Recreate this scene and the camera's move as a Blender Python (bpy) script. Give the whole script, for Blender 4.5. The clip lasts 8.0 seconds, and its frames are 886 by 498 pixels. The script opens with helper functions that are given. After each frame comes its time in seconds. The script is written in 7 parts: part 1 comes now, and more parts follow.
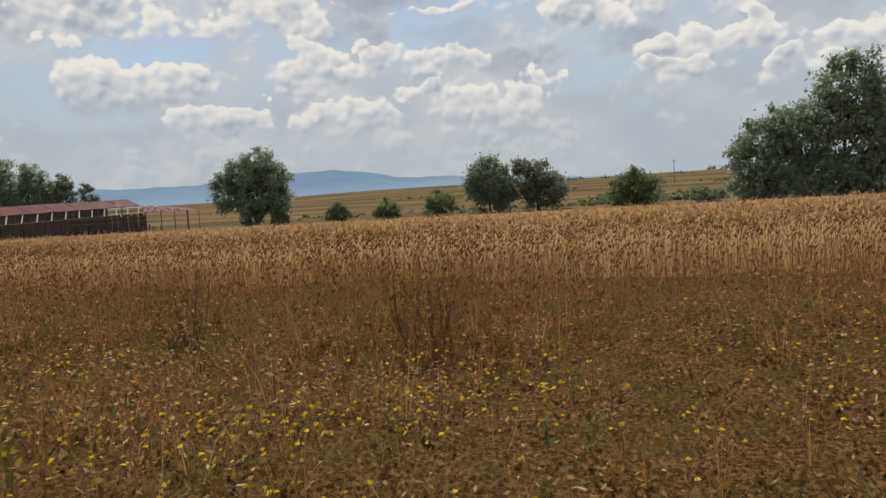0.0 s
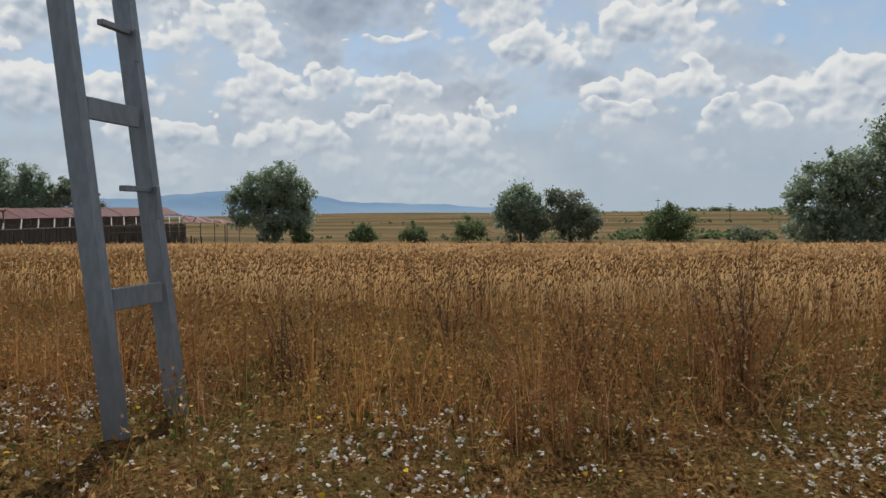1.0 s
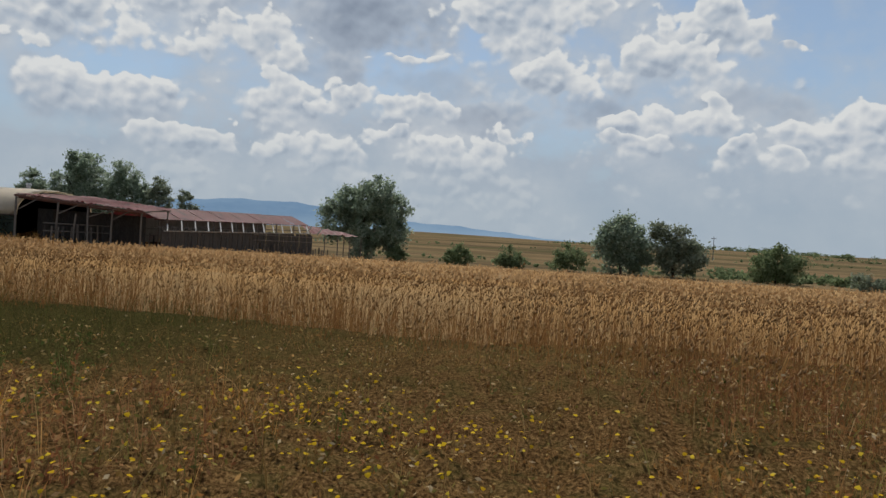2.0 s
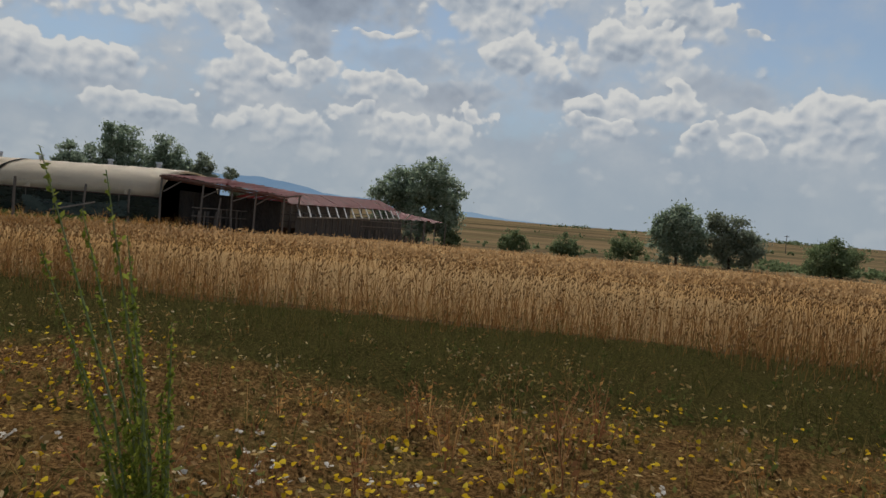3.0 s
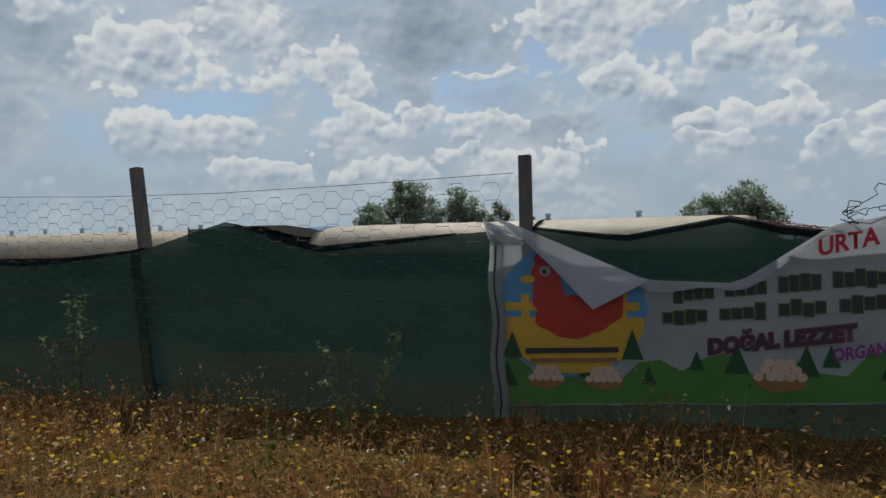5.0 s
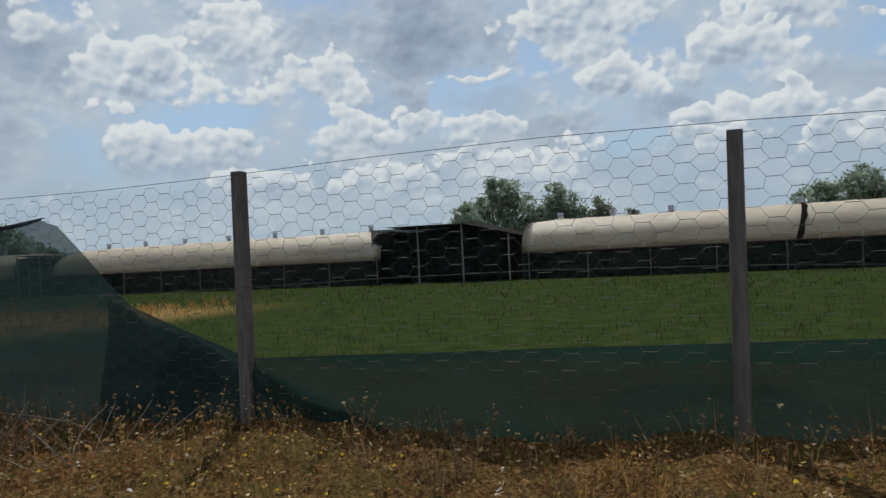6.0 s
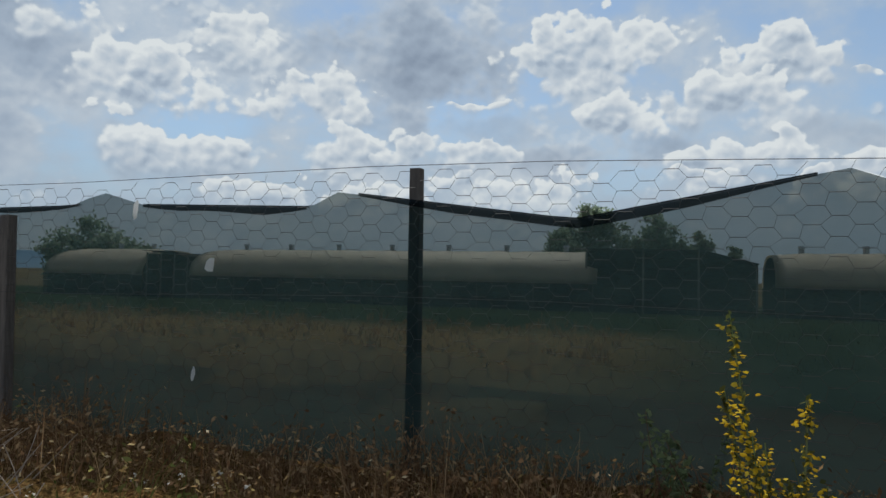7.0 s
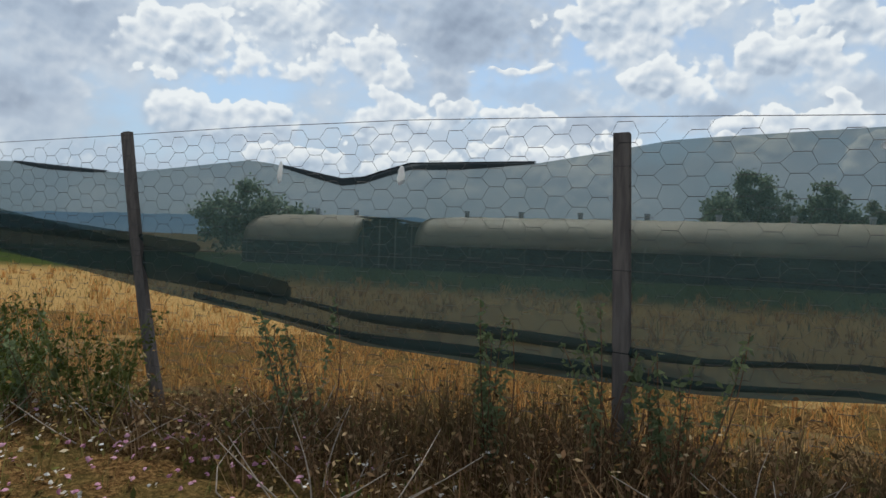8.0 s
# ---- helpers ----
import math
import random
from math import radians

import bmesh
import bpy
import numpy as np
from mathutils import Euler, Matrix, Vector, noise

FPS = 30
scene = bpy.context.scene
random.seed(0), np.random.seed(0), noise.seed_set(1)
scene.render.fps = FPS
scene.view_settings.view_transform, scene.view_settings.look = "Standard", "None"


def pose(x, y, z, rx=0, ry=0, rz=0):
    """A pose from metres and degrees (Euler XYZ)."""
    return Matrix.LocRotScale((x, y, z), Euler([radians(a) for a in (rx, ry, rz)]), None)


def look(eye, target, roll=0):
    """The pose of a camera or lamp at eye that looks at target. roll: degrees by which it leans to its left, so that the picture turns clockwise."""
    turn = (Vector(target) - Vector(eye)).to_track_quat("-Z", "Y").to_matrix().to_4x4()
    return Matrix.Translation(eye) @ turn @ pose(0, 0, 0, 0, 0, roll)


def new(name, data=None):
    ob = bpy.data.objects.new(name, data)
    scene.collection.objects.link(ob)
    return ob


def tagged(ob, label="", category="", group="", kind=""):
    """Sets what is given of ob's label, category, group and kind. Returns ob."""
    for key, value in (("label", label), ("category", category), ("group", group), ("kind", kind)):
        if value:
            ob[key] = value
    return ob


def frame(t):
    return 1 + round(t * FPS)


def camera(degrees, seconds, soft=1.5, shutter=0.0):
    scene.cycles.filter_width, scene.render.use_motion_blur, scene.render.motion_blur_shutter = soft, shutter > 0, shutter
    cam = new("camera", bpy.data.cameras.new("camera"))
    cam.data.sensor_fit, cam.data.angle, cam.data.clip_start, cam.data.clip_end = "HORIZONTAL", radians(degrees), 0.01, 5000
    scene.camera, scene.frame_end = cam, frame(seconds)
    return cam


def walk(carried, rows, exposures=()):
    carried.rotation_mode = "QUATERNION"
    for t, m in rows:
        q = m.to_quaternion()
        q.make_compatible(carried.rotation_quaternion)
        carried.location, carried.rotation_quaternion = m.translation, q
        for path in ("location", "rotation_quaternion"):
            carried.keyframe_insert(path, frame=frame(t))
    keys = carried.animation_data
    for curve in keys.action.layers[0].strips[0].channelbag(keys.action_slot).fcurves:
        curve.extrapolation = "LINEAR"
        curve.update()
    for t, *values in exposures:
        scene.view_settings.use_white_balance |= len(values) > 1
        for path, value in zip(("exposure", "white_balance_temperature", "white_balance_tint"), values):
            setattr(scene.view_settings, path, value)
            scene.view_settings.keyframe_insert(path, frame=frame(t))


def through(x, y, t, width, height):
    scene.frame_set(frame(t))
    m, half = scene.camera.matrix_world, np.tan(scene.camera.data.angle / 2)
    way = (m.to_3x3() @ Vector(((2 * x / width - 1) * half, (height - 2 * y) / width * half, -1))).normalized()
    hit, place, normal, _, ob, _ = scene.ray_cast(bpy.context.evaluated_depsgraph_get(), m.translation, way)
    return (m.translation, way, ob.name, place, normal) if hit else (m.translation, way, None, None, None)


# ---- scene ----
EYE = 1.25
# seconds, distance driven, yaw to the left, pitch, lean
PATH = [
    (0.0, -0.00, 17.73, -4.67, -3.68),
    (0.5, -6.85, 16.10, -5.97, -2.85),
    (1.0, -13.69, 13.02, -2.55, -0.58),
    (1.2, -16.42, 13.08, -2.03, 0.91),
    (1.5, -20.51, 14.65, -0.29, 2.64),
    (3.0, -40.90, 10.72, -2.36, 4.58),
    (3.5, -47.67, 12.47, 0.06, 2.39),
    (3.8, -51.73, 14.90, 1.80, 1.00),
    (4.0, -54.43, 14.11, 1.48, 0.73),
    (4.5, -61.17, 13.57, -0.89, -0.49),
    (4.6, -62.52, 15.42, -0.53, -0.27),
    (4.7, -63.86, 17.21, 0.24, -1.02),
    (4.9, -66.56, 19.06, -0.21, -0.04),
    (5.0, -67.90, 20.15, 0.29, -0.78),
    (5.2, -70.59, 21.65, 0.70, -2.20),
    (6.3, -85.34, 19.48, 0.56, -2.56),
    (6.5, -88.01, 19.39, 0.92, -1.42),
    (6.7, -90.68, 19.73, 2.31, -0.93),
    (6.9, -93.35, 19.23, 2.87, 1.08),
    (7.0, -94.69, 19.33, 2.57, 1.23),
    (7.2, -97.35, 19.38, 2.25, 2.07),
    (7.5, -101.35, 19.70, 0.84, 2.61),
    (7.8, -105.34, 20.87, -0.89, 3.73),
    (8.0, -108.00, 22.42, -0.24, 1.99)]


def eye_pose(x, yaw, pitch, lean):
    a, b = radians(yaw), radians(pitch)
    way = Vector((-math.sin(a) * math.cos(b), math.cos(a) * math.cos(b), math.sin(b)))
    at = Vector((x, 0, EYE))
    return look(at, at + way * 50, lean)


cam = camera(64, 8.0, soft=1.5)
walk(cam, [(t, eye_pose(x, yaw, pitch, lean)) for t, x, yaw, pitch, lean in PATH],
     [(0, -.02, 6690, 11), (.6, .07, 6690, 11), (1.0, -.05, 6250, 9), (1.5, -.1, 6150, 9), (2.9, -.42, 6300, 9), (3.2, -.22, 6300, 9), (3.5, -.06, 6300, 9), (4.1, -.24, 6150, 7), (4.6, -.36, 6150, 7), (5.2, -.25, 6000, 6), (6.3, -.15, 5950, 6), (7.2, -.12, 5950, 6), (8.0, .12, 6000, 7)])

# ---- sky and sun ----
SUN_AZ, SUN_EL = radians(-22), radians(54)
sun = new("sun", bpy.data.lights.new("sun", "SUN"))
sun.data.energy, sun.data.angle, sun.data.color = 4.2, radians(1.2), (1.0, 0.94, 0.84)
sun.matrix_world = look((math.sin(SUN_AZ) * 50, math.cos(SUN_AZ) * 50, math.tan(SUN_EL) * 50), (0, 0, 0))

# soft grey cloud decks: heading, rise, half width, half height, weight
DECKS = [(-.37, .31, .20, .105, 1.0), (-.52, .31, .10, .05, .6), (-.45, .225, .13, .04, .6), (-.03, .185, .11, .045, .85), (-.19, .160, .07, .026, .7),
         (-.90, .26, .15, .12, 1.0), (-.95, .15, .16, .06, .8), (.17, .19, .12, .035, .6), (-.27, .205, .09, .035, .5), (-.72, .15, .14, .05, .5)]
# heaped white clouds, farthest first: heading, rise, half width, half height
HEAPS = [(-.64, .315, .085, .05), (-.14, .285, .135, .105), (.10, .285, .090, .075), (-.74, .235, .105, .095), (-.70, .165, .11, .060), (-.52, .235, .095, .060),
         (.045, .240, .11, .050), (-.10, .215, .075, .050), (-.47, .178, .10, .045), (.29, .140, .14, .046), (.060, .160, .105, .042), (.015, .125, .085, .028),
         (.208, .270, .024, .012), (-.41, .115, .11, .03), (-.57, .108, .12, .032), (-.345, .128, .045, .022), (-.382, .178, .058, .028), (-.283, .166, .066, .021),
         (-.31, .250, .07, .010), (-.84, .31, .06, .05), (.16, .115, .09, .025), (-.20, .115, .10, .028)]


class Nodes:
    """Short hand for building a node tree."""

    def __init__(self, tree):
        self.tree = tree
        tree.nodes.clear()

    def add(self, kind, operation="", use_clamp=False, data_type="", blend_type="", interpolation_type="", feature="", node_tree=None, sky_type="",
            sun_elevation=0.0, sun_rotation=0.0):
        n = self.tree.nodes.new(kind)
        if operation:
            n.operation = operation
        if use_clamp:
            n.use_clamp = True
        if data_type:
            n.data_type = data_type
        if blend_type:
            n.blend_type = blend_type
        if interpolation_type:
            n.interpolation_type = interpolation_type
        if feature:
            n.feature = feature
        if node_tree:
            n.node_tree = node_tree
        if sky_type:
            n.sky_type, n.sun_disc, n.sun_elevation, n.sun_rotation = sky_type, False, sun_elevation, sun_rotation
        return n

    def put(self, value, socket):
        if isinstance(value, bpy.types.NodeSocket):
            self.tree.links.new(value, socket)
        elif value is not None:
            if hasattr(socket.default_value, "__len__") and isinstance(value, (tuple, list)) and len(value) == 3 and len(socket.default_value) == 4:
                value = (*value, 1)
            socket.default_value = value

    def math(self, op, a, b=None, c=None, clamp=False):
        n = self.add("ShaderNodeMath", operation=op, use_clamp=clamp)
        for i, v in enumerate((a, b, c)):
            self.put(v, n.inputs[i])
        return n.outputs[0]

    def vec(self, op, a, b=None, scale=None):
        n = self.add("ShaderNodeVectorMath", operation=op)
        self.put(a, n.inputs[0])
        self.put(b, n.inputs[1])
        if scale is not None:
            self.put(scale, n.inputs["Scale"])
        return n.outputs["Value"] if op in ("LENGTH", "DOT_PRODUCT", "DISTANCE") else n.outputs[0]

    def noise(self, vector, scale, detail=4.0, rough=0.55, colour=False):
        n = self.add("ShaderNodeTexNoise")
        self.put(vector, n.inputs["Vector"])
        n.inputs["Scale"].default_value, n.inputs["Detail"].default_value, n.inputs["Roughness"].default_value = scale, detail, rough
        return n.outputs["Color" if colour else 0]

    def ramp(self, value, stops, mode="LINEAR"):
        n = self.add("ShaderNodeValToRGB")
        n.color_ramp.interpolation = mode
        e = n.color_ramp.elements
        while len(e) < len(stops):
            e.new(0.5)
        for el, (p, c) in zip(e, stops):
            el.position, el.color = p, (*c, 1)
        self.put(value, n.inputs[0])
        return n.outputs[0]

    def mix(self, fac, a, b, kind="MIX"):
        n = self.add("ShaderNodeMix", data_type="RGBA", blend_type=kind)
        self.put(fac, n.inputs[0])
        self.put(a, n.inputs[6])
        self.put(b, n.inputs[7])
        return n.outputs[2]

    def span(self, value, lo, hi, to_lo=0.0, to_hi=1.0, smooth=True):
        n = self.add("ShaderNodeMapRange", interpolation_type="SMOOTHSTEP" if smooth else "LINEAR")
        for i, v in enumerate((value, lo, hi, to_lo, to_hi)):
            self.put(v, n.inputs[i])
        return n.outputs[0]


def billow():
    """Node group: rounded puffs in several sizes at (heading, rise), about -.3 to .4."""
    g = bpy.data.node_groups.new("billow", "ShaderNodeTree")
    g.interface.new_socket("at", in_out="INPUT", socket_type="NodeSocketVector")
    g.interface.new_socket("puff", in_out="OUTPUT", socket_type="NodeSocketFloat")
    k = Nodes(g)
    at = k.add("NodeGroupInput").outputs[0]
    wob = k.vec("SCALE", k.vec("SUBTRACT", k.noise(at, 30, 4, colour=True), (.5, .5, .5)), scale=.022)
    flat = k.vec("ADD", k.vec("MULTIPLY", at, (1, 1.15, 1)), wob)
    total = None
    for size, weight in ((13, .85), (27, .6), (58, .32)):
        vor = k.add("ShaderNodeTexVoronoi", feature="SMOOTH_F1")
        vor.voronoi_dimensions = "2D"
        vor.inputs["Scale"].default_value, vor.inputs["Smoothness"].default_value = size, .3
        k.put(flat, vor.inputs["Vector"])
        b = k.math("MULTIPLY", k.math("SUBTRACT", .36, vor.outputs["Distance"]), weight)
        total = b if total is None else k.math("ADD", total, b)
    k.put(total, k.add("NodeGroupOutput").inputs[0])
    return g


def build_sky():
    world = bpy.data.worlds.new("sky")
    world.use_nodes = True
    scene.world = world
    k = Nodes(world.node_tree)
    way = k.add("ShaderNodeTexCoord").outputs["Generated"]
    sep = k.add("ShaderNodeSeparateXYZ")
    k.put(way, sep.inputs[0])
    x, y, z = sep.outputs
    level = k.math("SQRT", k.math("ADD", k.math("MULTIPLY", x, x), k.math("MULTIPLY", y, y)))
    head = k.math("ARCTAN2", x, y)
    rise = k.math("MINIMUM", k.math("DIVIDE", z, k.math("ADD", level, .02)), 2.5)
    com = k.add("ShaderNodeCombineXYZ")
    k.put(head, com.inputs[0])
    k.put(rise, com.inputs[1])
    at = com.outputs[0]
    group = billow()

    def puffs(v):
        n = k.add("ShaderNodeGroup", node_tree=group)
        k.put(v, n.inputs[0])
        return n.outputs[0]

    puff = puffs(at)
    relief = k.math("SUBTRACT", puff, puffs(k.vec("ADD", at, (-.003, .007, 0))))
    mid = k.math("SUBTRACT", k.noise(at, 11, 5, .55), .5)
    broad = k.math("SUBTRACT", k.noise(k.vec("MULTIPLY", at, (1, 1.6, 1)), 3.6, 6, .55), .5)
    wob = k.vec("SCALE", k.vec("SUBTRACT", k.noise(at, 8, 4, colour=True), (.5, .5, .5)), scale=.12)
    warped = k.vec("ADD", at, wob)
    # thin veil, torn open in places, closing towards the horizon
    haze = k.span(rise, .03, .22, 1, 0)
    cover = k.math("ADD", k.math("MULTIPLY", haze, .62), k.span(k.math("ADD", broad, k.math("MULTIPLY", mid, .5)), -.18, .10, .40, .92), clamp=True)
    cloud = k.ramp(k.math("ADD", .5, k.math("ADD", k.math("MULTIPLY", mid, .9), broad)), [(.3, (.54, .64, .76)), (.5, (.68, .75, .83)), (.7, (.86, .89, .92))])

    def lay(cover, cloud, amount, tone):
        keep = k.math("MULTIPLY", k.math("SUBTRACT", 1.0, cover), k.math("SUBTRACT", 1.0, amount))
        return k.math("SUBTRACT", 1.0, keep), k.mix(amount, cloud, tone)

    # heaps outside the mapped part of the sky
    away = k.math("MAXIMUM", k.span(rise, .36, .46), k.span(k.math("ABSOLUTE", k.math("ADD", head, .3)), .72, .9))
    loose = k.math("MULTIPLY", k.span(k.math("ADD", broad, k.math("MULTIPLY", puff, .25)), -.02, .10), k.math("MAXIMUM", away, .6))
    tone = k.ramp(k.math("ADD", k.math("MULTIPLY", relief, 2.2), k.math("SUBTRACT", .75, k.math("MULTIPLY", broad, 1.6))), [(.2, (.56, .63, .73)), (.55, (.80, .84, .89)), (.9, (1.08, 1.07, 1.04))])
    cover, cloud = lay(cover, cloud, loose, tone)

    def local(head_at, rise_at, w, h, flat):
        """Squared distance from a cloud's middle in its own size, and the height within it."""
        d = k.vec("MULTIPLY", k.vec("SUBTRACT", warped, (head_at, rise_at, 0)), (1 / w, 1 / h, 0))
        sp = k.add("ShaderNodeSeparateXYZ")
        k.put(d, sp.inputs[0])
        u, v = sp.outputs[0], sp.outputs[1]
        v2 = k.math("MAXIMUM", v, k.math("MULTIPLY", v, -flat))
        return k.math("ADD", k.math("MULTIPLY", u, u), k.math("MULTIPLY", v2, v2)), v

    for az, up, w, h, weight in DECKS:
        q, v = local(az, up, w, h, 1.0)
        thick = k.math("ADD", k.math("SUBTRACT", 1.0, q), k.math("ADD", k.math("MULTIPLY", puff, .45), k.math("MULTIPLY", mid, 2.0)))
        amount = k.math("MULTIPLY", k.span(thick, 0, .8), weight)
        shade = k.math("ADD", k.math("MULTIPLY", relief, .45), k.math("ADD", k.math("MULTIPLY", thick, -.45), k.math("ADD", k.math("MULTIPLY", broad, .5), .80)))
        cover, cloud = lay(cover, cloud, amount, k.ramp(shade, [(.1, (.40, .46, .56)), (.42, (.57, .64, .74)), (.85, (.92, .94, .96))]))
    for az, up, w, h in HEAPS:
        q, v = local(az, up, w, h, 1.1)
        thick = k.math("ADD", k.math("SUBTRACT", 1.0, q), k.math("ADD", k.math("MULTIPLY", puff, 1.35), k.math("MULTIPLY", mid, 2.3)))
        # crisp above, melting into the deck below
        edge = k.span(v, -.6, .5, .9, .22)
        amount = k.math("MULTIPLY", k.span(k.math("DIVIDE", thick, edge), .1, 1.0), k.span(v, -1.15, .0, .0, .97))
        rim = k.math("MULTIPLY", k.span(thick, .15, .85, .34, 0), k.span(v, -.7, .5))
        shade = k.math("ADD", k.math("MULTIPLY", relief, 1.25), k.math("ADD", rim, k.math("ADD", k.math("MULTIPLY", v, .10), k.math("SUBTRACT", .60, k.math("MULTIPLY", thick, .07)))))
        cover, cloud = lay(cover, cloud, amount, k.ramp(shade, [(.2, (.54, .61, .71)), (.45, (.73, .79, .86)), (.66, (.91, .93, .95)), (.95, (1.16, 1.14, 1.09))]))
    cloud = k.mix(k.math("MULTIPLY", k.span(rise, .02, .16, 1, 0), .72), cloud, (.62, .71, .78))
    nishita = k.add("ShaderNodeTexSky", sky_type="NISHITA", sun_elevation=SUN_EL, sun_rotation=SUN_AZ % math.tau)
    nishita.air_density, nishita.dust_density = 1.1, .4
    blue = k.add("ShaderNodeBackground")
    k.put(nishita.outputs[0], blue.inputs[0])
    blue.inputs[1].default_value = .108
    white = k.add("ShaderNodeBackground")
    k.put(cloud, white.inputs[0])
    white.inputs[1].default_value = .70
    both = k.add("ShaderNodeMixShader")
    k.put(cover, both.inputs[0])
    k.put(blue.outputs[0], both.inputs[1])
    k.put(white.outputs[0], both.inputs[2])
    k.put(both.outputs[0], k.add("ShaderNodeOutputWorld").inputs[0])


build_sky()


# ---- materials ----
def material(name):
    m = bpy.data.materials.new(name)
    m.use_nodes = True
    return m, Nodes(m.node_tree)


def finish(k, colour, rough=.8, metal=0.0, bump=None, height=.02):
    p = k.add("ShaderNodeBsdfPrincipled")
    k.put(colour, p.inputs["Base Color"])
    k.put(rough, p.inputs["Roughness"])
    k.put(metal, p.inputs["Metallic"])
    if rough > .85:
        p.inputs["Specular IOR Level"].default_value = 0.0
    if bump is not None:
        b = k.add("ShaderNodeBump")
        b.inputs["Distance"].default_value, b.inputs["Strength"].default_value = height, .8
        k.put(bump, b.inputs["Height"])
        k.put(b.outputs[0], p.inputs["Normal"])
    k.put(p.outputs[0], k.add("ShaderNodeOutputMaterial").inputs[0])
    return p


def worn(name, a, b, dirt, fine=60.0, broad=3.0, rough=.8, metal=0.0, height=.004, stretch=(1, 1, 1), amount=.5):
    """A surface in two close colours with broad stains of a third and fine relief."""
    m, k = material(name)
    at = k.vec("MULTIPLY", k.add("ShaderNodeTexCoord").outputs["Object"], stretch)
    oi = k.add("ShaderNodeObjectInfo").outputs["Random"]
    at = k.vec("ADD", at, k.vec("SCALE", (7.1, 3.3, 5.7), scale=oi))
    grain = k.noise(at, fine, 4)
    stain = k.noise(at, broad, 5, .6)
    col = k.mix(k.span(grain, .35, .65), a, b)
    col = k.mix(k.math("MULTIPLY", k.span(stain, .45, .7), amount), col, dirt)
    finish(k, col, rough, metal, k.math("ADD", grain, k.math("MULTIPLY", stain, .6)), height)
    return m


def foliage(name, stops, patch=None, patch_scale=.6, through=.35, rough=.7, side=None):
    """Leaves and stalks: each its own tone, with patches over the ground; some light comes through."""
    m, k = material(name)
    geo = k.add("ShaderNodeNewGeometry")
    col = k.ramp(geo.outputs["Random Per Island"], stops)
    if patch:
        n = k.span(k.noise(geo.outputs["Position"], patch_scale, 3), .42, .62)
        col = k.mix(k.math("MULTIPLY", n, .75), col, k.mix(.55, col, patch))
    if side:
        # tone changes along the verge
        sep = k.add("ShaderNodeSeparateXYZ")
        k.put(geo.outputs["Position"], sep.inputs[0])
        for lo, hi, tone, strength in side:
            mid, half = (lo + hi) / 2, (hi - lo) / 2
            far = k.math("ABSOLUTE", k.math("SUBTRACT", sep.outputs[0], mid))
            col = k.mix(k.math("MULTIPLY", k.span(far, half - 2, half + 2, 1, 0), strength), col, tone)
    d = k.add("ShaderNodeBsdfDiffuse")
    t = k.add("ShaderNodeBsdfTranslucent")
    k.put(col, d.inputs[0])
    k.put(col, t.inputs[0])
    s = k.add("ShaderNodeMixShader")
    s.inputs[0].default_value = through
    k.put(d.outputs[0], s.inputs[1])
    k.put(t.outputs[0], s.inputs[2])
    k.put(s.outputs[0], k.add("ShaderNodeOutputMaterial").inputs[0])
    return m


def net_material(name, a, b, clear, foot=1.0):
    """Woven shade net: threads that block part of the light, unevenly, and more towards the foot."""
    m, k = material(name)
    at = k.add("ShaderNodeTexCoord").outputs["Object"]
    n = k.noise(k.vec("MULTIPLY", at, (1, 1, 3)), 1.4, 5, .6)
    col = k.mix(k.span(n, .35, .7), a, b)
    d = k.add("ShaderNodeBsdfDiffuse")
    tl = k.add("ShaderNodeBsdfTranslucent")
    k.put(col, d.inputs[0])
    k.put(col, tl.inputs[0])
    cloth = k.add("ShaderNodeMixShader")
    cloth.inputs[0].default_value = .35
    k.put(d.outputs[0], cloth.inputs[1])
    k.put(tl.outputs[0], cloth.inputs[2])
    hole = k.add("ShaderNodeBsdfTransparent")
    hole.inputs[0].default_value = (.89, .95, .94, 1)
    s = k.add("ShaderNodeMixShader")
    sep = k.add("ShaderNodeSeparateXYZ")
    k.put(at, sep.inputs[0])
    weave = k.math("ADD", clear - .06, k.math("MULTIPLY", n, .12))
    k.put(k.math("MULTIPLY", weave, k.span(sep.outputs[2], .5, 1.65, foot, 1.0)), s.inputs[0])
    k.put(cloth.outputs[0], s.inputs[1])
    k.put(hole.outputs[0], s.inputs[2])
    k.put(s.outputs[0], k.add("ShaderNodeOutputMaterial").inputs[0])
    return m


